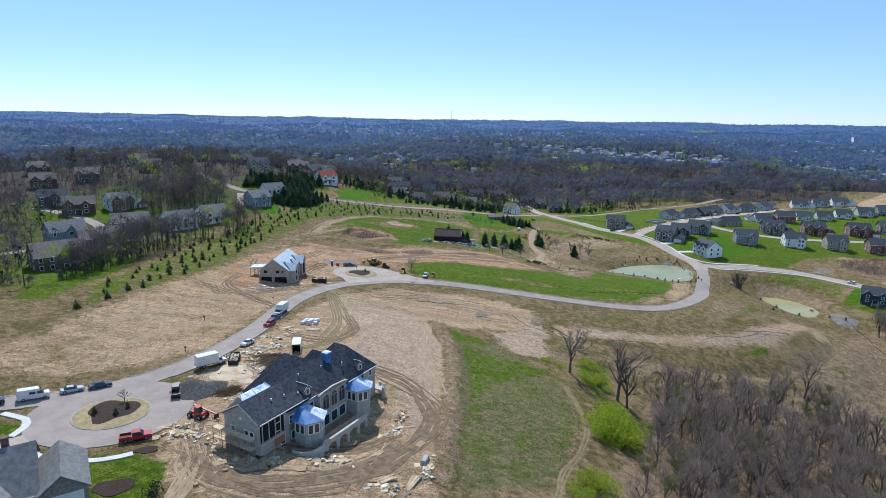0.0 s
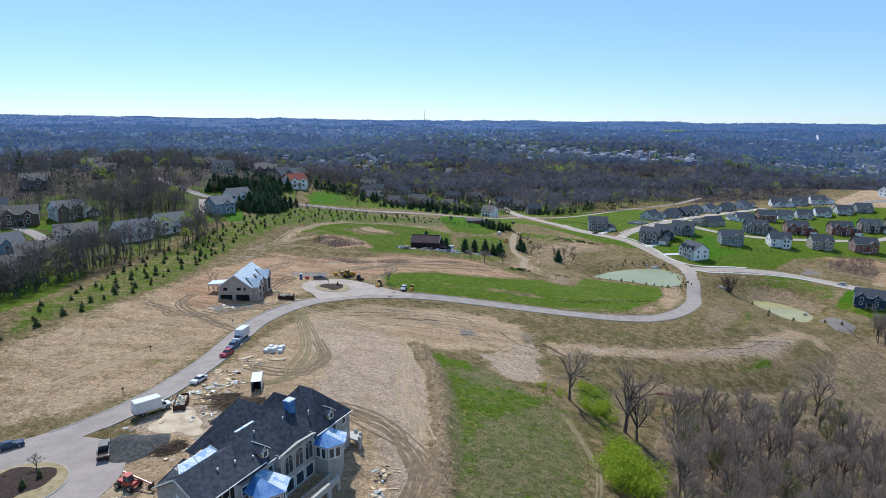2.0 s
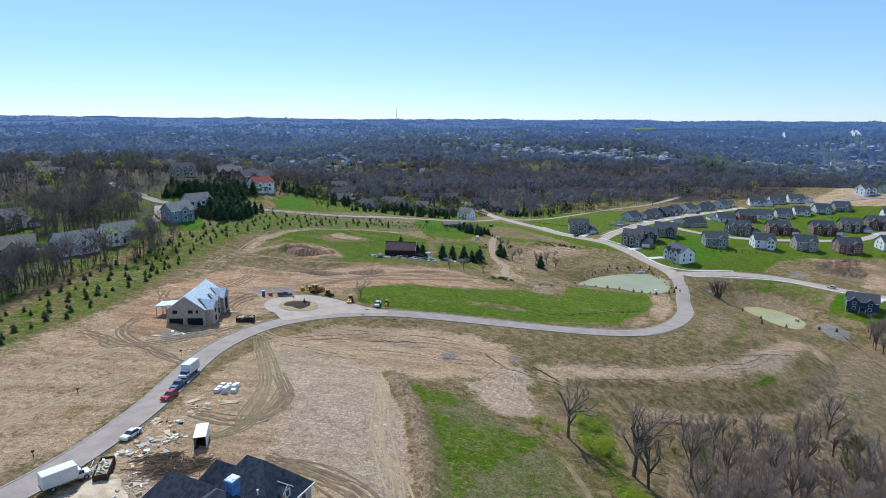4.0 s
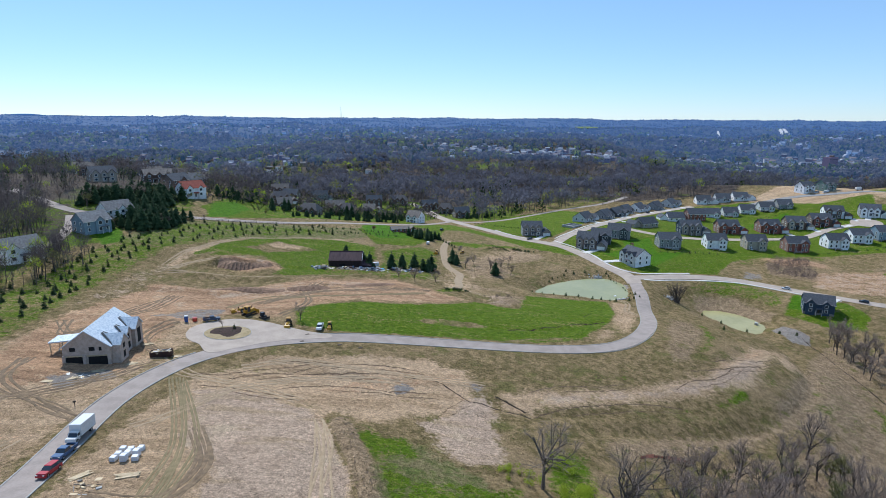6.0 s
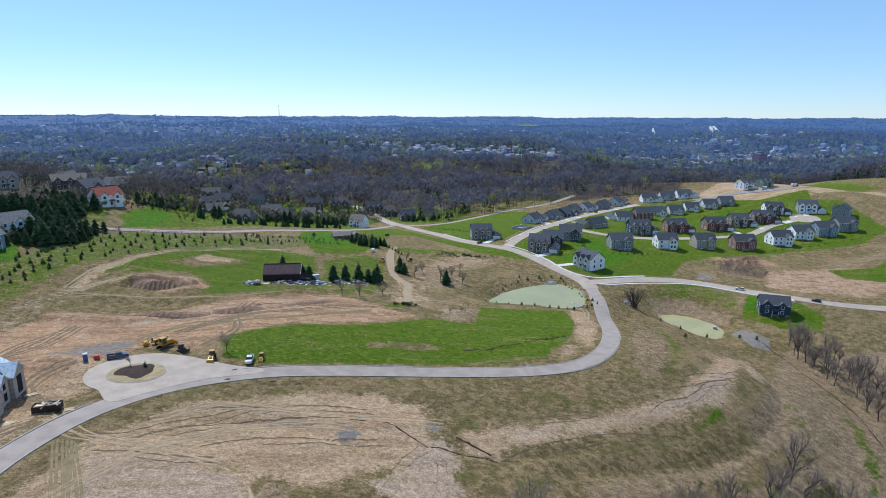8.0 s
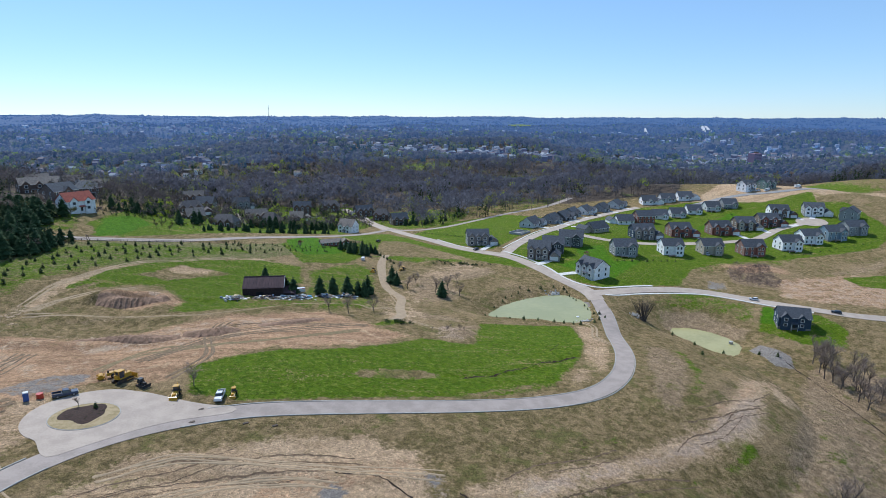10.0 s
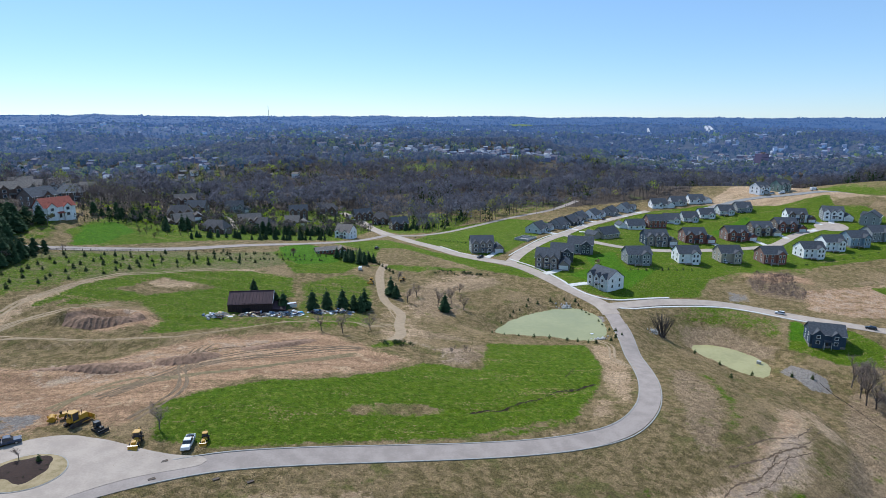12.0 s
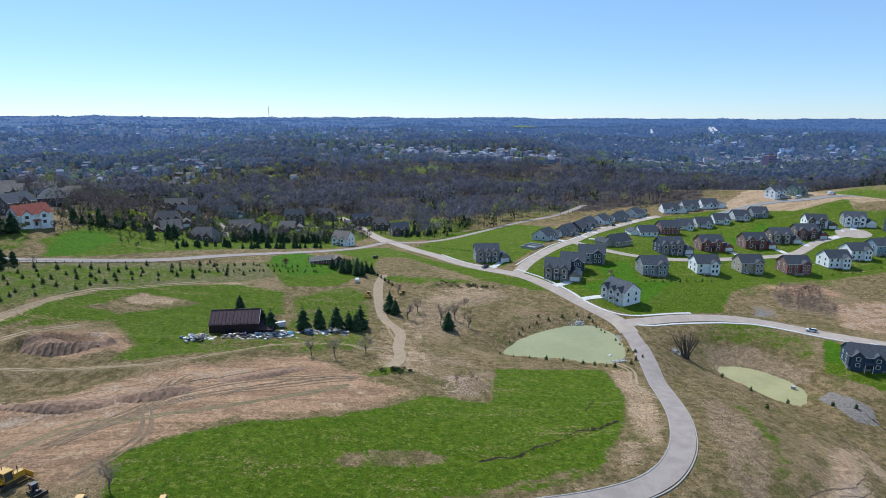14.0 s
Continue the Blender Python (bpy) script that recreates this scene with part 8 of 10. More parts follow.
def vehicle(kind, x, y, heading, paint, label, group="", z=None):
    """A parked car, van, pickup or box truck; its nose points along +x before turning."""
    gx_, gy_ = math.cos(radians(heading)), math.sin(radians(heading))
    zf, zb = at(x + gx_ * 1.5, y + gy_ * 1.5), at(x - gx_ * 1.5, y - gy_ * 1.5)
    tilt = -math.degrees(math.atan2(zf - zb, 3.0))
    m = pose(x, y, max(at(x, y), (zf + zb) / 2) + 0.14, 0, tilt, heading)
    ob = thing({"van": "van", "box": "box_truck"}.get(kind, "pickup" if kind == "pickup" else "car"), label, {"van": "van", "box": "truck", "pickup": "pickup"}.get(kind, "car"), m, group)
    p = paints[paint]
    L_, W_ = {"sedan": (4.7, 0.9), "suv": (4.7, 0.93), "pickup": (5.7, 0.98), "van": (5.9, 1.0), "box": (7.6, 1.05)}[kind]
    h = L_ / 2
    if kind in ("sedan", "suv"):
        g = Geo().hull(*shell(-h, h, W_, 0.28, 0.62, -h, h, W_)).hull(*shell(-h, h, W_, 0.62, 0.88 if kind == "sedan" else 1.0, -h + 0.1, h - 0.25, W_ - 0.1))
        part("body", g, p, ob)
        z0, z1 = (0.87, 1.42) if kind == "sedan" else (0.99, 1.68)
        cab = shell(-h + (0.75 if kind == "sedan" else 0.15), h - 1.35, W_ - 0.12, z0, z1 - 0.06, -h + (1.35 if kind == "sedan" else 0.5), h - 2.1, W_ - 0.28)
        part("window_band", Geo().hull(*cab), glass, ob)
        part("roof_panel", Geo().hull(*shell(-h + (1.3 if kind == "sedan" else 0.45), h - 2.05, W_ - 0.27, z1 - 0.07, z1, -h + (1.4 if kind == "sedan" else 0.55), h - 2.2, W_ - 0.32)), p, ob)
        wheels(ob, [(sx, sy) for sx in (-h + 0.85, h - 0.9) for sy in (-W_ + 0.1, W_ - 0.1)])
    elif kind == "pickup":
        part("body", Geo().hull(*shell(-h, h, W_, 0.45, 0.8, -h, h, W_)).hull(*shell(h - 1.75, h, W_, 0.8, 1.12, h - 1.75, h - 0.1, W_ - 0.08)).hull(*shell(-0.7, h - 1.7, W_, 0.8, 1.12, -0.7, h - 1.7, W_ - 0.03)), p, ob)
        part("window_band", Geo().hull(*shell(-0.65, h - 1.45, W_ - 0.06, 1.12, 1.75, -0.5, h - 2.0, W_ - 0.2)), glass, ob)
        part("roof_panel", Geo().hull(*shell(-0.52, h - 1.98, W_ - 0.18, 1.74, 1.84, -0.45, h - 2.1, W_ - 0.25)), p, ob)
        for s in (-1, 1):
            part("bed_side", Geo().box(-h + 1.05, s * (W_ - 0.06), 0.8, 2.1, 0.1, 0.42), p, ob)
        part("tailgate", Geo().box(-h + 0.05, 0, 0.8, 0.1, 2 * W_ - 0.1, 0.42), p, ob)
        part("bed_floor", Geo().box(-h + 1.05, 0, 0.78, 2.0, 1.7, 0.05), steel_dark, ob)
        wheels(ob, [(sx, sy) for sx in (-h + 1.15, h - 1.0) for sy in (-W_ + 0.1, W_ - 0.1)], 0.4, 0.28)
    elif kind == "van":
        part("body", Geo().hull(*shell(-h, h, W_, 0.35, 1.2, -h, h - 0.05, W_)).hull(*shell(-h, h - 1.3, W_, 1.2, 2.45, -h + 0.08, h - 2.0, W_ - 0.14)).hull(*shell(h - 1.3, h - 0.05, W_, 1.2, 1.22, h - 1.3, h - 0.1, W_ - 0.03)), p, ob)
        part("windscreen", Geo().slab([(h - 0.95, -W_ + 0.12, 1.24), (h - 0.95, W_ - 0.12, 1.24), (h - 1.85, W_ - 0.2, 2.2), (h - 1.85, -W_ + 0.2, 2.2)], 0.05), glass, ob)
        part("bonnet", Geo().hull(*shell(h - 1.5, h - 0.02, W_ - 0.05, 1.15, 1.3, h - 1.5, h - 0.6, W_ - 0.15)), p, ob)
        for s in (-1, 1):
            part("side_window", Geo().box(h - 1.9, s * (W_ - 0.03), 1.35, 0.9, 0.06, 0.62), glass, ob)
            part("side_window", Geo().box(h - 3.2, s * (W_ - 0.03), 1.4, 1.2, 0.06, 0.5), glass, ob)
        wheels(ob, [(sx, sy) for sx in (-h + 1.1, h - 1.0) for sy in (-W_ + 0.1, W_ - 0.1)])
    else:
        part("cargo_box", Geo().box(-1.1, 0, 0.95, 5.4, 2.4, 2.5, bevel=0.05), paints["white"], ob, "white cargo box")
        part("box_rail", Geo().box(-1.1, 0, 0.82, 5.5, 2.3, 0.14), steel_dark, ob)
        part("cab", Geo().hull(*shell(1.7, h, 1.0, 0.5, 1.25, 1.7, h - 0.1, 1.0)).hull(*shell(1.7, h - 1.0, 1.0, 1.25, 2.2, 1.75, h - 1.6, 0.85)), p, ob)
        part("windscreen", Geo().slab([(h - 0.98, -0.9, 1.3), (h - 0.98, 0.9, 1.3), (h - 1.55, 0.75, 2.1), (h - 1.55, -0.75, 2.1)], 0.05), glass, ob)
        for s in (-1, 1):
            part("side_window", Geo().box(h - 1.6, s * 0.97, 1.35, 0.8, 0.06, 0.55), glass, ob)
        wheels(ob, [(sx, sy) for sx in (-2.3, h - 0.95) for sy in (-0.95, 0.95)], 0.45, 0.3)
    for s in (-1, 1):
        part("headlight", Geo().box(h - 0.03 - (0.08 if kind == "van" else 0), s * (W_ - 0.28), 0.66 if kind != "pickup" else 0.85, 0.1, 0.35, 0.16), lamp_mat, ob)
        part("tail_light", Geo().box(-h + 0.0, s * (W_ - 0.2), 0.7 if kind != "pickup" else 0.9, 0.08, 0.25, 0.18), tail_mat, ob)
    return ob


ROADSIDE = "vehicles parked on the site road"
vehicle("van", -100.6, 106.6, 44, "white", "white high-roofed work van parked on the road", ROADSIDE)
vehicle("sedan", -95.6, 111.8, 46, "silver", "silver sedan parked on the asphalt", ROADSIDE)
vehicle("sedan", -91.4, 115.4, 46, "navy", "dark blue sedan parked on the asphalt", ROADSIDE)
vehicle("pickup", -106.5, 101.5, 40, "navy", "dark pickup parked on the asphalt", ROADSIDE)
vehicle("pickup", -68.8, 94.6, 32, "red", "bright red pickup with a flat bed by the kerb", ROADSIDE)
vehicle("pickup", -72.6, 115.2, 118, "black", "black pickup with a loaded bed", ROADSIDE)
vehicle("box", -73.2, 132.6, 50, "white", "white box truck parked on the road", ROADSIDE)
vehicle("sedan", -71.0, 149.5, 258, "white", "white sedan parked beside the rubble", ROADSIDE)
vehicle("suv", -72.3, 168.6, 262, "red", "red car parked on the road", ROADSIDE)
vehicle("pickup", -73.2, 175.4, 266, "blue", "dark blue pickup parked on the road", ROADSIDE)
vehicle("box", -74.2, 183.2, 268, "white", "white box truck standing on the site road", ROADSIDE)
vehicle("pickup", -72.2, 266.0, 26, "navy", "dark pickup with a white load at the turning circle")
vehicle("pickup", -34.0, 262.6, 268, "white", "white truck with a timber-sided bed on the verge")
vehicle("suv", 96.0, 490.5, 215, "black", "black car at the street corner")
vehicle("suv", 224.0, 375.5, 135, "white", "white car parked by the navy house")
vehicle("suv", 251.0, 349.0, 140, "black", "black car on the side street")
vehicle("suv", 31.0, 522.0, 60, "black", "dark car by the bungalow lawn")
vehicle("suv", 240.0, 603.0, 40, "black", "black car on the estate street")
vehicle("suv", 243.0, 491.5, 180, "navy", "dark car on the estate street")
vehicle("suv", 430.0, 626.0, 180, "white", "white car by the hill house")
vehicle("van", 437.0, 622.0, 180, "white", "white van by the hill house")
vehicle("box", 470.0, 618.0, 0, "black", "dark truck on the dirt road")
vehicle("suv", 255.5, 461.0, 90, "white", "white car on a rear patio")


# ---------- machines ----------
def tracks(ob, ln, gauge, h=0.9, w=0.5):
    for s in (-1, 1):
        pts = [(-ln / 2 + 0.3, 0.02), (ln / 2 - 0.3, 0.02), (ln / 2, h * 0.35), (ln / 2 - 0.1, h * 0.75), (ln / 2 - 0.5, h), (-ln / 2 + 0.5, h), (-ln / 2, h * 0.7), (-ln / 2, h * 0.3)]
        g = Geo()
        n = len(pts)
        v = [(a, s * gauge - w / 2, b) for a, b in pts] + [(a, s * gauge + w / 2, b) for a, b in pts]
        g.add(v, [tuple(range(n)), tuple(range(2 * n - 1, n - 1, -1))] + [(i, n + i, n + (i + 1) % n, (i + 1) % n) for i in range(n)])
        part("track", g, steel_dark, ob)


def bulldozer(x, y, heading, paint, label, size=1.0):
    ob = thing("bulldozer", label, "bulldozer", pose(x, y, at(x, y), 0, 0, heading) @ Matrix.Diagonal((size, size, size, 1)))
    p = paints[paint]
    tracks(ob, 4.2, 0.95)
    part("body", Geo().box(0.5, 0, 0.7, 3.2, 1.3, 0.5, bevel=0.08).hull(*shell(0.3, 2.1, 0.55, 1.2, 1.9, 0.3, 2.0, 0.5)), p, ob)
    part("cab_frame", Geo().box(-0.6, 0, 2.9, 1.7, 1.6, 0.14, bevel=0.04), p, ob)
    for a in (-1.35, 0.15):
        for b in (-0.7, 0.7):
            part("cab_post", Geo().box(a, b, 1.2, 0.12, 0.12, 1.75), p, ob)
    part("cab_glass", Geo().box(-0.6, 0, 1.25, 1.3, 1.25, 1.5), glass, ob)
    part("exhaust", Geo().tube((1.3, 0.25, 1.8), (1.3, 0.25, 2.8), 0.07, n=8), steel_dark, ob)
    part("seat", Geo().box(-1.5, 0, 1.1, 0.6, 1.2, 0.9), p, ob)
    bl = Geo().profile([(2.6, 0.15), (2.75, 0.1), (2.62, 0.6), (2.8, 1.25), (2.65, 1.3), (2.48, 0.6)], -1.7, 1.7, axis="y")
    bl.v = [(a, b, c) for a, b, c in bl.v]
    part("blade", bl, p, ob)
    for s in (-1, 1):
        part("push_arm", Geo().tube((0.2, s * 1.3, 0.5), (2.55, s * 1.3, 0.45), 0.1, n=6), p, ob)
    return ob


def backhoe(x, y, heading, label, size=1.0):
    ob = thing("backhoe", label, "backhoe loader", pose(x, y, at(x, y), 0, 0, heading) @ Matrix.Diagonal((size, size, size, 1)))
    p = paints["yellow"]
    part("body", Geo().hull(*shell(-0.4, 2.1, 0.5, 0.8, 1.5, -0.4, 2.0, 0.42)).box(-0.9, 0, 0.7, 1.6, 1.1, 0.4), p, ob)
    part("canopy", Geo().box(-0.9, 0, 2.7, 1.7, 1.6, 0.14, bevel=0.05), p, ob, "yellow cab canopy")
    for a in (-1.6, -0.2):
        for b in (-0.65, 0.65):
            part("canopy_post", Geo().box(a, b, 1.1, 0.1, 0.1, 1.6), steel_dark, ob)
    part("cab_glass", Geo().box(-0.9, 0, 1.15, 1.2, 1.15, 1.45), glass, ob)
    for sx, r in ((-1.1, 0.75), (1.5, 0.5)):
        for s in (-1, 1):
            t = part("wheel", Geo().tube((sx, s * 0.75, r), (sx, s * 1.1, r), r, n=16), tyre_mat, ob)
            part("rim", Geo().tube((sx, s * 0.74, r), (sx, s * 1.12, r), r * 0.5, n=10), p, t)
    for s in (-1, 1):
        part("loader_arm", Geo().tube((0.4, s * 0.62, 1.5), (2.6, s * 0.62, 0.8), 0.1, n=6), p, ob)
    part("bucket", Geo().profile([(2.5, 0.2), (3.4, 0.05), (2.7, 0.35), (2.75, 0.95), (2.5, 1.0)], -1.1, 1.1, axis="y"), p, ob)
    part("boom", Geo().tube((-1.8, 0, 1.0), (-2.3, 0, 3.0), 0.13, n=6).tube((-2.3, 0, 3.0), (-3.0, 0, 1.3), 0.1, n=6), p, ob)
    part("dig_bucket", Geo().box(-3.05, 0, 0.7, 0.5, 0.6, 0.6), steel_dark, ob)
    return ob


def roller(x, y, heading, label):
    ob = thing("road_roller", label, "roller", pose(x, y, at(x, y), 0, 0, heading))
    p = paints["yellow"]
    part("drum", Geo().tube((1.7, -1.0, 0.75), (1.7, 1.0, 0.75), 0.75, n=20), paints["yellow"], ob, "ochre steel drum")
    part("drum_frame", Geo().box(1.7, -1.1, 0.6, 2.0, 0.12, 0.5).box(1.7, 1.1, 0.6, 2.0, 0.12, 0.5).box(0.65, 0, 0.6, 0.15, 2.2, 0.5), p, ob)
    part("body", Geo().hull(*shell(-2.4, 0.2, 0.75, 0.8, 1.6, -2.2, 0.2, 0.65)), p, ob)
    part("exhaust", Geo().tube((-1.6, 0.3, 1.5), (-1.6, 0.3, 2.3), 0.07, n=8), steel_dark, ob)
    part("seat", Geo().box(-0.2, 0, 1.55, 0.5, 0.6, 0.6), steel_dark, ob)
    wheels(ob, [(-1.5, -0.95), (-1.5, 0.95)], 0.7, 0.5)
    return ob


bulldozer(-61.2, 274.5, 55, "yellow", "large yellow bulldozer on churned red earth", 1.15)
roller(-66.0, 277.5, 200, "yellow road roller with a steel drum on bare earth")
bulldozer(-55.2, 270.5, 320, "black", "small dark crawler with a dozer blade", 0.75)
backhoe(-45.2, 264.0, 268, "yellow backhoe loader standing on dry grass", 0.95)
backhoe(-30.8, 264.4, 268, "small yellow loader beside the white truck", 0.72)
bulldozer(20.3, 434, 250, "yellow", "yellow crawler beside the farm track", 0.9)
backhoe(38, 441, 200, "orange digger by the farm track", 0.7)
# red telehandler by the big house
tele = thing("telehandler", "red telescopic handler with its boom lowered", "telehandler", pose(-62.0, 105.6, at(-62, 105.6), 0, 0, -18))
part("body", Geo().hull(*shell(-2.0, 1.8, 0.7, 0.75, 1.3, -1.9, 1.6, 0.6)), paints["orange_red"], tele)
part("cab", Geo().hull(*shell(-0.6, 0.8, 0.55, 1.2, 2.4, -0.5, 0.5, 0.5)), glass, tele)
part("cab_roof", Geo().box(0, 0, 2.4, 1.3, 1.2, 0.1), paints["orange_red"], tele)
part("boom", Geo().tube((-2.0, 0.75, 2.0), (4.4, 0.75, 1.3), 0.2, 0.15, 6), paints["orange_red"], tele)
part("fork", Geo().box(4.9, 0.3, 0.4, 1.2, 0.12, 0.08).box(4.9, 1.1, 0.4, 1.2, 0.12, 0.08).box(4.35, 0.7, 0.4, 0.1, 1.2, 1.0), steel_dark, tele)
wheels(tele, [(sx, sy) for sx in (-1.4, 1.3) for sy in (-1.0, 1.0)], 0.6, 0.4)


# ---------- building-site clutter ----------
skip_paint = stuff_mat("rusty_skip_steel", (0.085, 0.045, 0.035), (0.05, 0.03, 0.025), 1.0, 0.75, 0.2)


def skip(x, y, heading, label, ln=6.0, fill=True, seed=0):
    ob = thing("skip", label, "waste skip", pose(x, y, at(x, y) - 0.05, 0, 0, heading))
    for s in (-1, 1):
        part("side_wall", Geo().box(0, s * 1.15, 0.1, ln, 0.1, 1.6), skip_paint, ob)
        part("end_wall", Geo().box(s * (ln / 2 - 0.05), 0, 0.1, 0.1, 2.2, 1.6), skip_paint, ob)
        for k in range(5):
            part("rib", Geo().box(-ln / 2 + ln * (k + 0.5) / 5, s * 1.23, 0.1, 0.12, 0.1, 1.6), skip_paint, ob)
    part("floor_plate", Geo().box(0, 0, 0.1, ln, 2.3, 0.1), skip_paint, ob)
    r = random.Random(seed)
    if fill:
        part("rubble", Geo().box(0, 0, 0.2, ln - 0.3, 2.1, 1.1), lumber, ob)
        for k in range(26):
            o = part("offcut", Geo().box(0, 0, 0, r.uniform(0.6, 2.2), r.uniform(0.1, 0.5), r.uniform(0.05, 0.25)), r.choice([lumber, lumber, trim, raw_block]), ob)
            o.matrix_basis = pose(r.uniform(-ln / 2 + 0.9, ln / 2 - 0.9), r.uniform(-0.7, 0.7), 1.25 + r.uniform(0, 0.35), r.uniform(-15, 15), r.uniform(-25, 25), r.uniform(0, 180))
    return ob


skip(-68.6, 136.2, 108, "dark steel skip heaped with timber offcuts", seed=1)
skip(-76.0, 231.5, 8, "rusty dark skip beside the road", fill=True, seed=2)
# white storage container with a dark open end
box_ = thing("container", "white storage container with an open dark end", "container", pose(-55.6, 147.6, at(-55.6, 147.6), 0, 0, 106))
part("side_wall", Geo().box(0, 1.15, 0.1, 5.5, 0.1, 2.5).box(0, -1.15, 0.1, 5.5, 0.1, 2.5), paints["white"], box_)
part("roof_panel", Geo().box(0, 0, 2.6, 5.6, 2.4, 0.1), paints["white"], box_)
part("end_wall", Geo().box(2.7, 0, 0.1, 0.1, 2.2, 2.5), paints["white"], box_)
part("floor_panel", Geo().box(0, 0, 0.05, 5.5, 2.3, 0.1), steel_dark, box_)
toilet_blue = gloss("toilet_blue", (0.04, 0.1, 0.32), 0.5)
wc = thing("portable_toilet", "blue portable toilet with a pale roof", "toilet", pose(-79.8, 263.2, at(-79.8, 263.2), 0, 0, 20))
part("cabin", Geo().box(0, 0, 0, 1.15, 1.15, 2.1), toilet_blue, wc)
part("roof_cap", Geo().box(0, 0, 2.1, 1.2, 1.2, 0.25, bevel=0.15), trim, wc)
part("door", Geo().box(0, -0.6, 0.1, 0.8, 0.06, 1.9), toilet_blue, wc)
drum = part("barrel", Geo().tube((-77.6, 265.2, at(-77.6, 265.2)), (-77.6, 265.2, at(-77.6, 265.2) + 1.3), 0.8, n=14), paints["orange_red"])
tagged(drum, "red drum on bare earth by the toilet", "barrel")
# wrapped pallets
r = random.Random(8)
wrap = stuff_mat("white_wrap", (0.72, 0.73, 0.75), (0.6, 0.62, 0.66), 2, 0.45)
for k in range(9):
    px, py = -62.5 + (k % 3) * 1.9 + r.uniform(-0.3, 0.3), 172.5 + (k // 3) * 1.9 + r.uniform(-0.3, 0.3)
    ob = thing("pallet_stack", "white-wrapped pallet of stone on bare earth", "pallet", pose(px, py, at(px, py), 0, 0, r.uniform(-15, 15)), "wrapped pallets")
    part("pallet", Geo().box(0, 0, 0, 1.2, 1.2, 0.14), lumber, ob)
    part("wrapped_load", Geo().box(0, 0, 0.14, 1.15, 1.15, 0.85 + 0.5 * (k % 4 == 1), bevel=0.06), wrap, ob)


def lumber_stack(x, y, heading, n, ln, label="stack of raw timber on the ground"):
    ob = thing("lumber_stack", label, "timber stack", pose(x, y, at(x, y) + 0.04, 0, 0, heading), "timber stacks")
    rr = random.Random(int(x * 10 + y))
    for k in range(n):
        o = part("board", Geo().box(0, 0, 0, ln * rr.uniform(0.7, 1.05), 0.26, 0.09), lumber, ob)
        o.matrix_basis = pose(rr.uniform(-0.3, 0.3), (k % 5) * 0.3 - 0.6, 0.1 * (k // 5), 0, 0, rr.uniform(-6, 6))
    return ob


for x, y, hd, n, ln in ((-57, 166, 10, 15, 4.5), (-66, 167, 40, 8, 4), (-14, 92, 75, 12, 5.5), (-18.5, 91.5, 40, 14, 3.5), (-66.5, 100.2, 20, 8, 3), (-60.5, 99, -30, 9, 3.2), (-12, 97.5, 85, 6, 2.5), (-28, 95.5, 20, 6, 3.0), (-22.5, 100, 60, 4, 4), (-88, 219, 10, 9, 3.2), (-92, 214, 30, 8, 3.0), (-81.5, 224.5, 25, 5, 3.5), (-81.5, 224.6, 115, 3, 3.0), (-71.5, 231.8, 10, 5, 2.6), (-97, 212, -10, 6, 3), (-84, 240, 30, 5, 4)):
    lumber_stack(x, y, hd, n, ln)
for x, y, hd in ((-34.5, 90.2, 8), (-49, 89, 30), (-57.5, 103.0, -15), (-14.5, 105.5, 60), (-66, 95.6, 15)):
    ob = part("board_panel", Geo().box(0, 0, 0, 2.5, 1.4, 0.12), osb if hd != 15 else lumber)
    ob.matrix_basis = pose(x, y, at(x, y) + 0.06, 4, -3, hd)
    tagged(ob, "sheet of chipboard lying on the ground", "board", "loose boards")
blk = part("concrete_block", Geo().box(0, 0, 0, 0.9, 2.4, 0.9, bevel=0.05), raw_block)
blk.matrix_basis = pose(-12.6, 99.6, at(-12.6, 99.6) - 0.05, 0, 0, -10)
tagged(blk, "pale concrete block standing on the yard", "block")


def debris(name, areas, n, seed, mats, label, big=1.0, pile=0.0):
    """Countless small bits strewn over the ground, as one mesh."""
    rr = random.Random(seed)
    g = Geo()
    for k in range(n):
        (cx, cy, sx, sy) = rr.choice(areas)
        q_ = rr.choice([0.35, 0.6, 1.0])
        x, y = rr.gauss(cx, sx * q_), rr.gauss(cy, sy * q_)
        ln, w, h = rr.choice([(rr.uniform(0.8, 2.6), rr.uniform(0.08, 0.25), 0.06), (rr.uniform(0.3, 0.9), rr.uniform(0.3, 0.8), rr.uniform(0.1, 0.45)), (rr.uniform(0.6, 1.6), rr.uniform(0.4, 1.2), 0.05)])
        lift = pile * max(0.0, 1 - math.hypot((x - cx) / sx, (y - cy) / sy) / 1.6) * rr.random()
        g.box(x, y, at(x, y) - 0.03 + lift, ln * big, w * big, h * big + 0.05, rr.uniform(0, 180), rr.randrange(len(mats)))
    me = g.mesh(name, *mats)
    return tagged(new(name, me), label, "debris", kind="stuff")


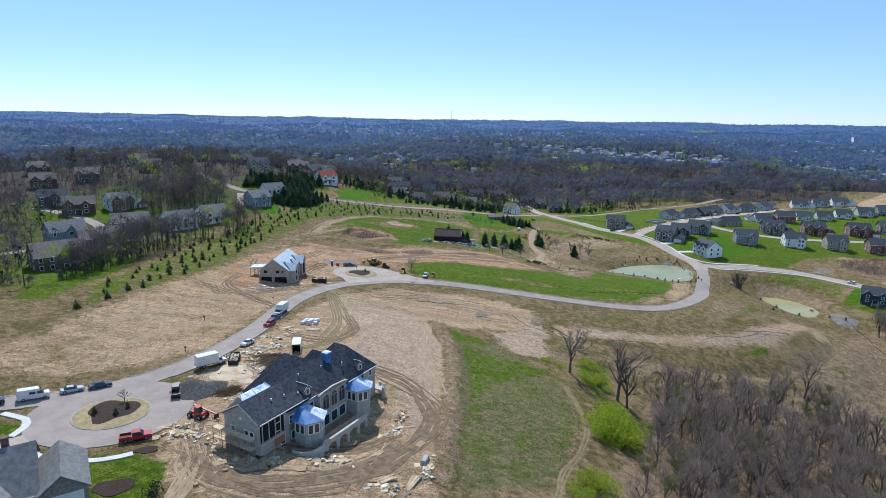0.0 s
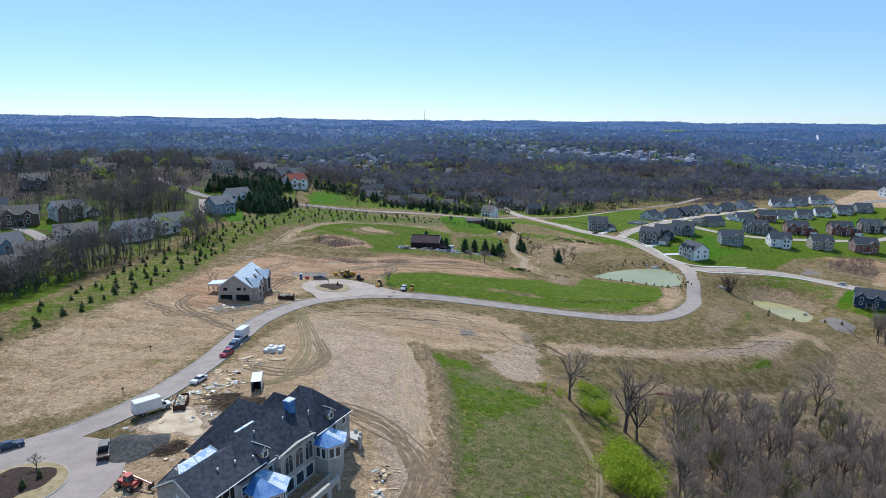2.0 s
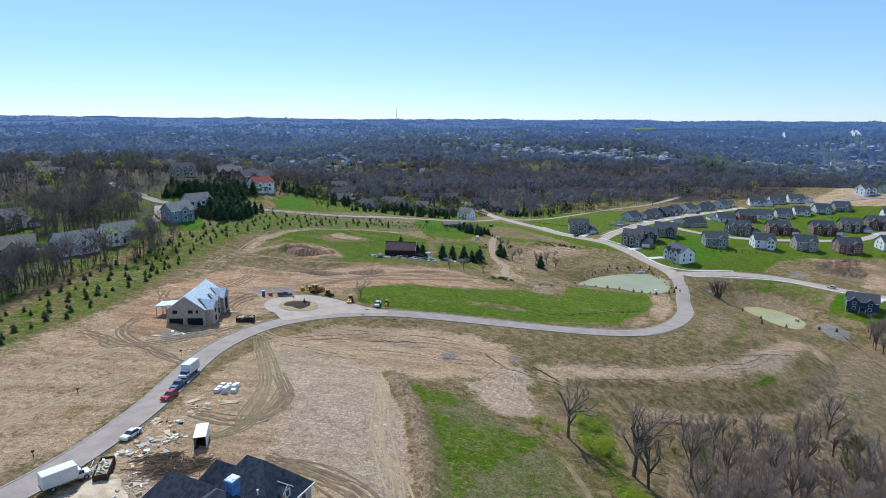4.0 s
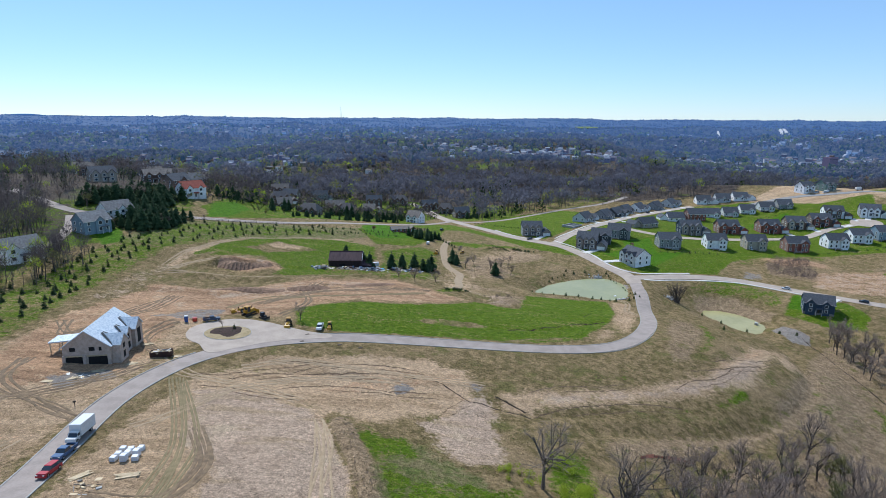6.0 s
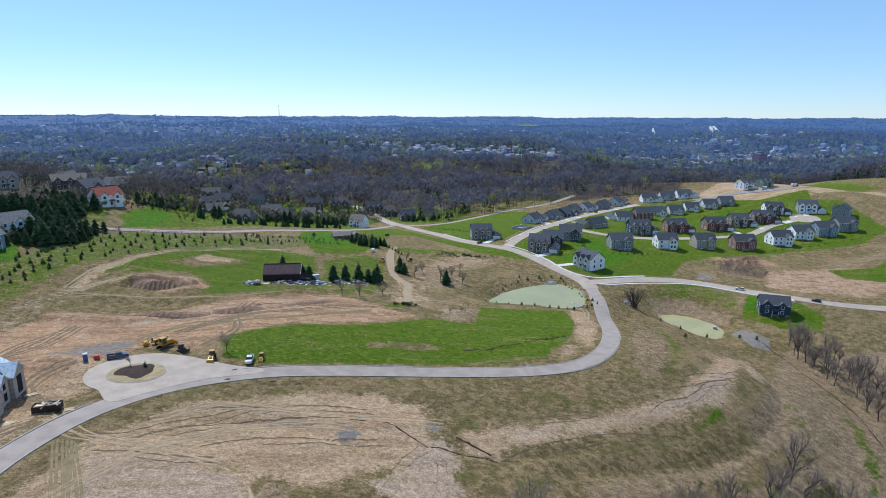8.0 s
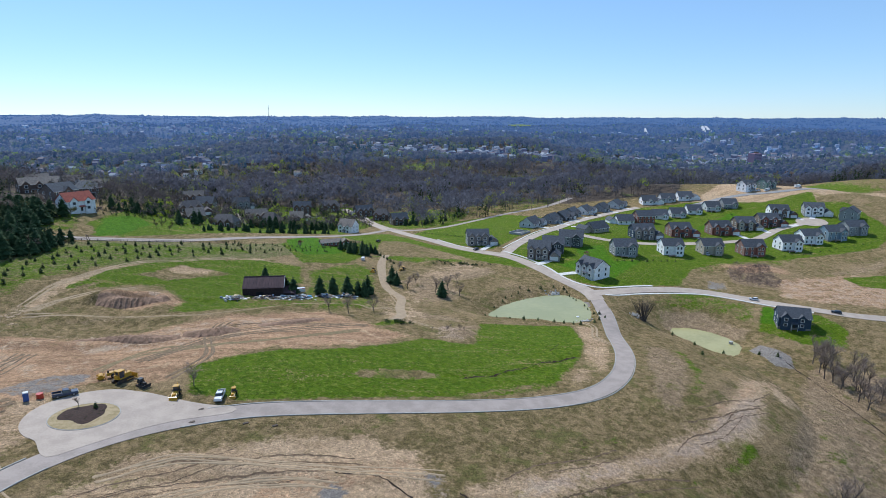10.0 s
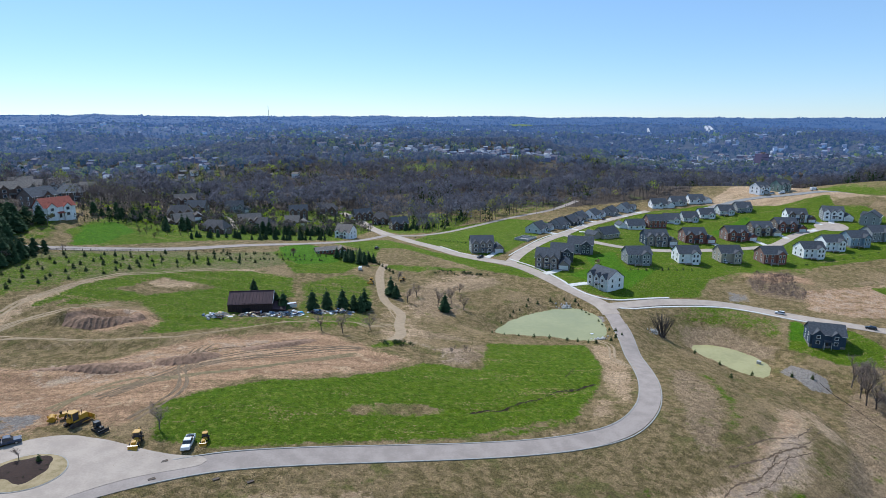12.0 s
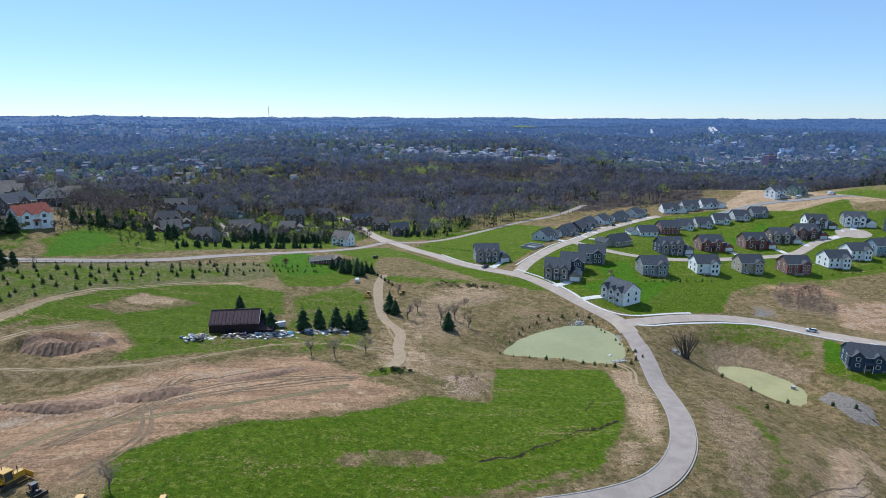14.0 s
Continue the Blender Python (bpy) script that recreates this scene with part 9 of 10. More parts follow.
def stick_heap(name, areas, n, seed, mats, label, long=2.2, pile=0.8):
    """Sticks and poles thrown over one another at a slant, as one mesh."""
    rr, g = random.Random(seed), Geo()
    for _ in range(n):
        cx, cy, sx, sy = rr.choice(areas)
        x, y, a, ln = rr.gauss(cx, sx * 0.6), rr.gauss(cy, sy * 0.6), rr.gauss(0.35, 0.7), rr.uniform(0.4, 1.0) * long
        z = at(x, y) + 0.06 + pile * max(0.0, 1 - math.hypot((x - cx) / sx, (y - cy) / sy) / 1.6) * rr.random()
        dx, dy, dz, t = math.cos(a) * ln, math.sin(a) * ln, rr.gauss(0, 0.16) * ln, rr.uniform(0.04, 0.11)
        g.tube((x - dx, y - dy, max(z - dz, at(x - dx, y - dy) + 0.03)), (x + dx, y + dy, max(z + dz, at(x + dx, y + dy) + 0.03)), t, t * 0.6, n=4, mat=rr.randrange(len(mats)))
    return tagged(new(name, g.mesh(name, *mats)), label, "debris", kind="stuff")


debris("debris", [(-17, 89, 2.5, 2), (-12, 95, 1.6, 3), (-20, 110, 1.5, 2), (-20, 116, 1.2, 1.5), (-30, 95, 3, 2), (-62, 100, 3, 3), (-54, 95, 3, 4), (-65, 141, 3, 3), (-62, 148, 4, 4), (-66, 156, 3, 2), (-63, 163, 3, 2), (-58, 118, 2, 5), (-68, 128, 3, 4), (-90, 215, 4, 3), (-48, 89, 3, 2)], 400, 3, [lumber, lumber, raw_block, trim, lumber, osb, stone_face, deck_wood, steel_dark], "building rubble, offcuts and wrapping on bare earth")
# heap of junk before the barn
debris("junk", [(-45, 370, 3.0, 1.5), (-33, 372.5, 4, 1.2), (-24, 373, 3, 1.6), (-16, 376, 2.5, 1.6), (-7, 380, 3, 1.2), (3, 382, 3, 1.2), (-46, 367, 2.5, 1.6), (-30, 372, 5, 1.8), (-20, 375, 4, 1.8)], 760, 4, [trim, raw_block, lumber, stone_face, steel_dark, rusty, deck_wood, raw_block, stone_face, wrap, paints["blue"]], "heaps of junk and old boards before the barn", 1.6, 1.6)
tarp = part("tarpaulin", Geo().hull([(-1.4, -1, 0), (1.4, -1, 0), (1.5, 1, 0), (-1.3, 1, 0)], [(-0.9, -0.5, 1.0), (0.8, -0.6, 0.8), (0.9, 0.5, 0.9), (-0.8, 0.6, 1.1)]), gloss("tarp_blue", (0.05, 0.35, 0.6), 0.5))
tarp.matrix_basis = pose(-14, 377.5, at(-14, 377.5), 0, 0, 20)
tagged(tarp, "bright blue tarpaulin over a heap", "tarpaulin")
trl = thing("trailer", "white caravan trailer with a red stripe by the barn", "trailer", pose(-18.5, 386, at(-18.5, 386), 0, 0, 12))
part("body", Geo().box(0, 0, 0.5, 4.6, 2.1, 1.9, bevel=0.15), paints["white"], trl)
part("stripe", Geo().box(0, 0, 2.1, 4.62, 2.12, 0.18), paints["red"], trl)
wheels(trl, [(0, -0.95), (0, 0.95)], 0.35, 0.2)
trl2 = thing("trailer", "small white trailer on the grass by the track", "trailer", pose(16, 458, at(16, 458), 0, 0, 80))
part("body", Geo().box(0, 0, 0.4, 3.6, 1.9, 1.6, bevel=0.1), paints["white"], trl2)
wheels(trl2, [(0, -0.85), (0, 0.85)], 0.35, 0.2)
dinghy = part("pond_float", Geo().box(0, 0, 0, 1.6, 1.0, 0.35, bevel=0.1), trim)
dinghy.matrix_basis = pose(115, 364, LEVEL_A - 0.1, 0, 0, 20)
tagged(dinghy, "small white float on the pond", "float")
intake = part("pond_outlet", Geo().box(0, 0, 0, 1.4, 1.4, 1.4).box(0, 0, 1.4, 1.6, 1.6, 0.2), raw_block)
intake.matrix_basis = pose(184, 340.5, LEVEL_B - 0.4, 0, 0, 30)
tagged(intake, "concrete outlet box at the lower pond", "outlet")
for cx, cy in ((118, 401.5), (150, 369), (116, 357)):
    g, rr = Geo(), random.Random(int(cx))
    for k in range(60):
        x, y, s = rr.gauss(cx, 1.8), rr.gauss(cy, 1.2), rr.uniform(0.3, 0.9)
        g.box(x, y, at(x, y) - 0.1, s, s * rr.uniform(0.6, 1.1), s * 0.7 + 0.1, rr.uniform(0, 90), bevel=0.06)
    tagged(new("rubble_stones", g.mesh("rubble_stones", raw_block)), "pale riprap stones at the water's edge", "stones", kind="stuff")


# ---------- wheel ruts ----------
rut_mat = stuff_mat("churned_earth", (0.25, 0.175, 0.105), (0.13, 0.092, 0.058), 0.8, 0.95, bump=0.06, bump_scale=3, spread=0.8)
rut_pale = stuff_mat("pressed_earth", (0.41, 0.305, 0.195), (0.3, 0.222, 0.135), 0.6, 0.95, bump=0.04, bump_scale=3, spread=0.8)

rut_faint = stuff_mat("faint_track", (0.26, 0.2, 0.11), (0.17, 0.138, 0.068), 0.6, 0.95, bump=0.04, bump_scale=3, spread=0.8)


def ruts(pts, mat=None, gauge=1.9, wide=0.36, copies=1, wander=1.0, seed=0):
    """Pairs of wheel marks along a line, with low raised rims."""
    rr = random.Random(seed)
    for c in range(copies):
        line = spline([(x + rr.gauss(0, wander) * (c > 0), y + rr.gauss(0, wander) * (c > 0)) for x, y in pts], 1.6)
        d = np.gradient(line, axis=0)
        d /= np.linalg.norm(d, axis=1, keepdims=True) + 1e-9
        side = np.stack([-d[:, 1], d[:, 0]], 1)
        V, F = [], []
        for s in (-1, 1):
            base_ = len(V)
            for k in range(len(line)):
                w = wide * (0.7 + 0.5 * rr.random())
                for o, up in ((-w / 2 - 0.16, -0.06), (-w / 2, 0.10), (0, 0.05), (w / 2, 0.10), (w / 2 + 0.16, -0.06)):
                    p = line[k] + side[k] * (s * gauge / 2 + o)
                    V.append((p[0], p[1], 0.0 + up))
            for k in range(len(line) - 1):
                for q in range(4):
                    a = base_ + k * 5 + q
                    F.append((a, a + 5, a + 6, a + 1))
        V = np.array(V)
        V[:, 2] += land_top(V[:, 0], V[:, 1])
        me = raw_mesh("wheel_ruts", V, F, [mat or rut_mat], True)
        tagged(new("wheel_ruts", me), "pair of wheel ruts pressed into bare earth", "ruts", kind="structure")


RUTS = [
    ([(-59, 99), (-49, 87), (-38, 85), (-28, 90), (-22, 97), (-19, 104)], 7, 1.1, 0),
    ([(-40, 97), (-34, 99), (-27, 103), (-20, 108)], 4, 0.9, 0),
    ([(-40, 142), (-30, 138), (-22, 133), (-16, 124), (-13, 114), (-16, 104), (-21, 95), (-26, 88)], 7, 1.2, 0),
    ([(-66, 216), (-53, 183), (-50, 161), (-53, 152), (-58, 149)], 4, 1.8, 2),
    ([(-62, 160), (-54, 156), (-47, 160), (-46, 172), (-52, 186)], 4, 1.2, 0),
    ([(-26, 196), (-23, 181), (-20, 161), (-16, 142), (-14, 130)], 3, 1.6, 1),
    ([(-66, 107), (-63, 101), (-58, 95), (-54, 90), (-52, 82), (-51, 76)], 6, 1.1, 1),
    ([(-61, 103), (-57, 92), (-48, 86), (-38, 82), (-26, 86)], 4, 1.3, 0),
    ([(-120, 212), (-111, 206), (-101, 202), (-90, 208), (-84, 216), (-76, 226)], 3, 1.5, 0),
    ([(-111, 227), (-108, 214), (-98, 204), (-86, 196), (-76, 190)], 3, 1.4, 0),
    ([(-118, 155), (-112, 179), (-101, 202)], 2, 2.0, 1),
    ([(-103, 143), (-99, 160), (-93, 176), (-88, 182)], 2, 2.0, 1),
    ([(-82, 262), (-88, 252), (-84, 240), (-78, 236)], 3, 1.5, 0),
    ([(-118, 262), (-112, 248), (-106, 262), (-104, 280), (-96, 300)], 3, 2.0, 0),
    ([(-72, 284), (-60, 296), (-40, 302), (-16, 310), (6, 320)], 2, 1.8, 2),
    ([(-60, 290), (-40, 310), (-14, 322), (10, 330)], 3, 2.0, 0),
    ([(-50, 276), (-42, 292), (-46, 312), (-40, 330)], 2, 1.4, 0),
    ([(-113, 335), (-92, 339), (-69, 339), (-47, 346), (-9, 365), (14, 362), (24, 366)], 2, 0.6, 1),
    ([(-114, 337), (-112, 346), (-102, 367), (-88, 379)], 2, 0.8, 1),
    ([(-118, 345), (-116, 374), (-102, 408), (-80, 424), (-56, 436)], 2, 1.6, 1),
    ([(-74, 231), (-63, 219), (-49, 213), (-33, 206)], 2, 1.4, 1),
    ([(-52, 227), (-40, 233), (-26, 233), (-11, 231), (5, 230), (20, 228)], 2, 1.5, 1),
    ([(-66, 188), (-58, 196), (-50, 210), (-38, 220), (-22, 226), (-4, 224)], 2, 1.6, 1),
    ([(20, 164), (22.5, 154), (23.8, 144), (24.2, 136), (23, 127.6), (19.5, 117), (16, 108), (13, 98)], 2, 0.5, 2),
    ([(112, 356), (114, 344), (108, 330), (110, 318)], 2, 0.8, 1),
    ([(28, 372), (26, 400), (26, 430), (30, 470)], 1, 1.0, 1),
]
for k, (pts, n_, wander_, tone_) in enumerate(RUTS):
    ruts(pts, (rut_mat, rut_pale, rut_faint)[tone_], copies=n_, wander=wander_, seed=k, wide=0.42 if tone_ == 0 else 0.34, gauge=0.8 if tone_ == 2 else 1.9)


# ---------- drives, hedges and small things of the estate ----------
for hx, hy, k in ((160, 557, 0), (183, 570, 1), (199, 585, 2), (217, 606, 3), (235, 617, 4), (258, 628, 5), (279, 640, 6)):
    strip("driveway", [(hx + 4.6, hy - 5.2), (hx + 7.5, hy - 8.5), (hx + 11.5, hy - 13)], 3.6, concrete, "pale concrete driveway to the garage", "driveway", up=0.16, cols=3)
for pts, w in (([(141, 459), (132, 452), (124.5, 449)], 4.6), ([(143, 428), (137, 428), (131, 427)], 4.2), ([(112, 505), (106, 497), (100, 490)], 4.0), ([(283, 512), (282, 503), (281, 496)], 4.2), ([(322, 516), (321, 507), (320, 500)], 4.2), ([(352, 525), (351, 518), (350, 513)], 4.2),
               ([(378, 528), (382, 524), (388, 526)], 4.2), ([(402, 546), (402, 540), (402, 534)], 4.2), ([(416, 540), (413, 537), (410, 534)], 4.2), ([(228, 347), (234, 352), (240, 356)], 5.0), ([(213, 540), (203, 545), (192, 549)], 3.6), ([(243, 502), (242, 497), (241, 493)], 3.8)):
    strip("driveway", pts, w, concrete, "pale concrete driveway to the garage", "driveway", up=0.2, cols=3)
strip("driveway", [(-92, 84), (-90, 88), (-86, 93)], 6.0, street, "grey paved driveway to the stone house", "driveway", up=0.12, cols=3)
random.seed(77)
for k in range(9):
    plant(young[k % 3], 180 + 5.2 * k, 447 + random.uniform(-1, 1), random.uniform(0.6, 0.9), "conifers along the estate lawn")
for k in range(16):
    plant(dark_shrub[k % 2], 300 + 9 * k, 449 + 1.6 * k + random.uniform(-1, 1), random.uniform(0.5, 0.9), "shrubs above the bank")
for k in range(14):
    plant(dark_shrub[k % 2], 66 + 2.4 * k, 575 - 3.0 * k, random.uniform(0.7, 1.0), "hedge by the corner house")
for k in range(12):
    plant(dark_shrub[k % 2], 262 + 9 * k, 552 + 2 * k + random.uniform(-2, 2), random.uniform(0.5, 0.9), "hedge between gardens")
for bx, by, n in ((-63.5, 254.8, 22), (-81.2, 104.8, 24)):
    for k in range(n):
        a, rr_ = random.uniform(0, 6.28), random.uniform(0.3, 4.0)
        plant(dark_shrub[k % 2], bx + math.cos(a) * rr_, by + math.sin(a) * rr_, random.uniform(0.16, 0.28), "small shrubs of the island bed").location.z += 0.45
for x, y, s in ((-62.0, 257.5, 0.75), (-78.6, 106.6, 0.75), (-83.6, 103.0, 0.8), (-79.0, 103.4, 0.8)):
    plant(young[0], x, y, s).location.z += 0.45
for x, y, s in ((-66.5, 259, 0.28), (-81, 109, 0.3)):
    plant(bare[1], x, y, s).location.z += 0.4
# conifers by the bungalow, along the lane and on the hill's edge
for k, (x, y) in enumerate(scatter([(9, 468), (22, 470), (27, 478), (20, 486), (8, 480)], 13, 51, 2.2)):
    plant(spruce[k % 3], x, y, random.uniform(0.55, 0.72), "dense conifers by the bungalow")
for k in range(7):
    plant(young[k % 3], 25 + 1.6 * k, 478 - 4.5 * k + 4, 1.0, "conifers along the drive")
plant(redbud[0], -22, 477, 0.85)
for k in range(26):
    t = k / 25
    plant(spruce[k % 3], -84 + 80 * t + random.uniform(-3, 3), 500 + 58 * t + random.uniform(-2, 4), random.uniform(0.35, 0.62), "conifers along the lane")
for k, (x, y) in enumerate(scatter([(-168, 396), (-158, 430), (-142, 436), (-136, 418), (-140, 404), (-156, 394)], 22, 53, 3.0)):
    plant(spruce[k % 3], x, y, random.uniform(0.55, 1.0), "dark conifers on the hill's edge")
for k, (x, y) in enumerate(scatter([(-125, 500), (-100, 482), (-84, 505), (-90, 540), (-118, 545)], 40, 55, 2.8)):
    plant(budding[k % 3] if k % 3 else green_shrub[k % 3], x, y, random.uniform(0.28, 0.5), "saplings below the red-roofed house")
# low brush piles
for cx, cy, n, spread_ in ((80, 452, 30, (16, 4)), (66, 456, 12, (8, 4)), (22, 337, 16, (6, 2)), (45, 332, 10, (8, 4)), (266, 424, 40, (11, 5))):
    for k in range(n):
        x, y = random.gauss(cx, spread_[0] * 0.5), random.gauss(cy, spread_[1] * 0.5)
        m_ = plant(dark_shrub[k % 2] if cx != 266 and cx != 45 else bare[k % 5], x, y, random.uniform(0.6, 1.2) if cx not in (266, 45) else random.uniform(0.12, 0.2), "brush on the spoil heap")
# gate and rail fence by the lane
fence = thing("fence", "dark post-and-rail fence along the lane", "fence")
for k in range(24):
    t = k / 23
    x, y = -138 + 75 * t, 438 + 30 * t
    part("post", Geo().box(x, y, at(x, y) - 0.3, 0.16, 0.16, 1.6), old_wood, fence)
    if k < 23:
        x2, y2 = -138 + 75 * (k + 1) / 23, 438 + 30 * (k + 1) / 23
        for h in (0.5, 1.1):
            part("rail", Geo().tube((x, y, at(x, y) + h), (x2, y2, at(x2, y2) + h), 0.06, n=4), old_wood, fence)
# post boxes and inlet grates
for x, y in ((-84.5, 86.5), (-85, 141), (-95, 170), (-83, 198), (-70, 150)):
    ob = thing("mailbox", "dark mailbox on a wooden post", "mailbox", pose(x, y, at(x, y), 0, 0, 40))
    part("post", Geo().box(0, 0, -0.2, 0.14, 0.14, 1.4), old_wood, ob)
    part("letter_box", Geo().box(0, 0, 1.15, 0.6, 0.3, 0.35, bevel=0.06), steel_dark, ob)
for x, y in ((-38.5, 250.3), (-37.6, 256.6), (-26, 250), (-19, 249)):
    ob = part("grate", Geo().box(0, 0, 0, 1.4, 0.7, 0.2), steel_dark)
    ob.matrix_basis = pose(x, y, at(x, y), 0, 0, 25)
    tagged(ob, "dark iron drain grate at the road edge", "grate")
# neighbour's house at the turning circle
house(-79, 69.5, 40, 16, 12, 1, stone_face, gables=2, rise=4.6, roof=roof_gray, garage="right", chimney=True, label="stone house with grey tile roofs by the turning circle", group="", deep=2)
for x, y in ((-55.5, 79.5), (-54, 77)):
    plant(dark_shrub[0], x, y, 1.3, tall=1.4)
disc("planting_bed", -62.5, 79, 3.2, 2.4, 30, mulch, "dark mulch bed with low shrubs on the lawn", "planting bed", up=0.1, wobble=0.1, kind="")
disc("planting_bed", -64.5, 91.2, 2.2, 1.3, 20, mulch, "dark mulch bed beside the footpath", "planting bed", up=0.1, wobble=0.1, kind="")

# ---------- tufts and clods over the rough ground ----------
def tufts(name, n, seed, box, test, mats, size, label):
    """Countless small tufts as one mesh."""
    r = np.random.RandomState(seed)
    x, y = r.uniform(box[0], box[1], n), r.uniform(box[2], box[3], n)
    keep = test(x, y)
    x, y = x[keep], y[keep]
    near = np.full(len(x), 1e9)
    for pts in ROADS[:3] + [FARM_TRACK]:
        near = np.minimum(near, line_distance(x, y, spline(pts, 9)))
    near = np.minimum(near, np.minimum(np.hypot(x + 63, y - 256), np.hypot(x + 81, y - 105)) - 11)
    ok = near > 4.6
    x, y = x[ok], y[ok]
    z = land_top(x, y) - 0.04
    m = len(x)
    V, tone = [], np.repeat(r.uniform(0, 0.999, m), 3)
    for k in range(3):
        a, s, w = r.uniform(0, 6.283, m), r.uniform(0.5, 1.3, m) * size, r.uniform(0.25, 0.5, m) * size
        dx, dy = np.cos(a), np.sin(a)
        V.append(np.stack([np.stack([x - dy * w, y + dx * w, z], 1), np.stack([x + dy * w, y - dx * w, z], 1), np.stack([x + dx * s * 0.6, y + dy * s * 0.6, z + s], 1)], 1).reshape(-1, 3))
    v = np.concatenate(V)
    me = raw_mesh(name, v, np.arange(len(v)).reshape(-1, 3), mats)
    set_tone(me, np.concatenate([tone] * 3))
    return tagged(new(name, me), label, "grass", kind="stuff")


dry_blades = tone_mat("dry_blades", (0.16, 0.13, 0.062), (0.36, 0.275, 0.15), through_=0.4)
green_blades = tone_mat("green_blades", (0.065, 0.095, 0.018), (0.13, 0.165, 0.038))
brown_clods = tone_mat("brown_clods", (0.15, 0.105, 0.068), (0.36, 0.27, 0.18))
def zone(cover, start):
    return next(poly for poly, _ in cover if poly[0] == start)


yard, graded = zone(TAN, (-58, 84)), zone(RUST, (-125, 264))
BARE = [zone(TAN, (-131, 143)), yard, graded, zone(PALE, (-43, 144)), zone(PALE, (-75, 290)), zone(LUSH, (-46, 283)), zone(TAN, (-57, 228)), zone(TAN, (23, 211)), zone(PALE, (-3, 201)), zone(PALE, (-52, 177))]


def grown(x, y):
    ok = (inside(x, y, ponds[0][0]) < -2) & (inside(x, y, ponds[1][0]) < -2)
    for poly in BARE:
        ok &= inside(x, y, poly) < 0
    return ok


tufts("grass", 60000, 81, (-140, 200, 112, 430), lambda x, y: (waves(x, y, 40, 31) > -0.7) & grown(x, y), [dry_blades], 0.28, "tufts of dry straw-coloured grass")
tufts("grass", 26000, 82, (-140, 200, 112, 430), lambda x, y: (waves(x, y, 30, 33) > 0.1) & grown(x, y), [green_blades], 0.27, "tufts of green grass")
tufts("clods", 16000, 83, (-130, 40, 80, 350), lambda x, y: (inside(x, y, yard) > 0) | (inside(x, y, graded) > 0), [brown_clods], 0.16, "clods of churned brown earth")
tufts("clods", 1700, 84, (-26, -4, 92, 200), lambda x, y: line_distance(x, y, berm_line) < 2.6, [tone_mat("bank_clods", (0.2, 0.152, 0.112), (0.38, 0.29, 0.215))], 0.3, "rough clods of the earth bank")
tufts("weeds", 20000, 85, (30, 220, 150, 330), lambda x, y: np.max([inside(x, y, w_[0]) for w_ in WEED], axis=0) > 0, [tone_mat("dead_weeds", (0.17, 0.125, 0.09), (0.33, 0.25, 0.18))], 0.28, "dead brown weeds on the slopes")
# gravel and brush heaps, loose sheets and the sand apron by the big house
disc("stockpile", -68.6, 117.6, 6.6, 4.6, 30, stuff_mat("dark_gravel", (0.11, 0.105, 0.1), (0.055, 0.053, 0.052), 1.5, 0.95, bump=0.1, bump_scale=5), "low heap of dark grey gravel beside the drive", "gravel heap", up=0.05, bulge=0.9, wobble=0.08, kind="")
brown_pole = stuff_mat("brown_poles", (0.3, 0.2, 0.115), (0.19, 0.125, 0.075), 2, 0.95)
sticks = [bark, brown_pole, osb, rut_mat, brown_pole]
stick_heap("stick_heap", [(-58, 137, 4.5, 2.2), (-60, 141, 3.5, 2.0), (-54, 139, 3.5, 1.6)], 420, 44, sticks, "brown heap of sticks and old poles on the verge", 2.4, 0.9)
stick_heap("brush_heap", [(-62, 117, 1.8, 1.1), (-60.5, 119, 1.2, 1.0)], 320, 41, sticks, "tangled heap of brown brush and sticks", 1.3, 1.3)
mason_sand = stuff_mat("mason_sand", (0.62, 0.5, 0.36), (0.44, 0.335, 0.22), 0.5, 0.95, bump=0.05, bump_scale=3, spread=0.8)
for x, y, rx_, ry_, turn_, up_ in ((-66.2, 129.5, 4.6, 6.4, 20, 0.25), (-62.2, 126.5, 2.4, 4.0, 60, 0.35), (-67.8, 134.6, 2.2, 1.6, 10, 0.5)):
    disc("sand_patch", x, y, rx_, ry_, turn_, mason_sand, "pale trampled mason's sand spilled on the yard", "sand", up=0.05, bulge=up_, wobble=0.16, kind="")
debris("debris", [(-71, 138, 1.2, 0.8), (-69, 143, 1.2, 1.0), (-67, 146, 1.2, 0.8), (-65, 148, 1.2, 0.8), (-63, 150, 1.5, 0.8), (-64, 129, 1.4, 1.2), (-61, 133, 1.5, 2)], 110, 42, [trim, lumber, lumber, pale_stone, raw_block], "white sheets and offcuts along the verge", 1.15)
debris("debris", [(-48, 96, 1.2, 1.0), (-50, 100, 1.0, 1.5), (-52, 104, 1.0, 1.2), (-40, 92, 2, 1.0), (-33, 96, 1.5, 1.0), (-58, 98, 1.2, 1.2), (-62, 97, 2.0, 1.0)], 120, 43, [lumber, lumber, osb, raw_block, pale_stone, steel_dark], "boards, sheets and rubble at the foot of the walls", 1.1)

# ridges of earth pushed up by the bulldozers, ribbed by their blades, and the cut before the barn
pushed_soil = stuff_mat("pushed_soil", (0.33, 0.205, 0.135), (0.17, 0.105, 0.066), 0.9, 0.95, bump=0.12, bump_scale=3, spread=0.7)


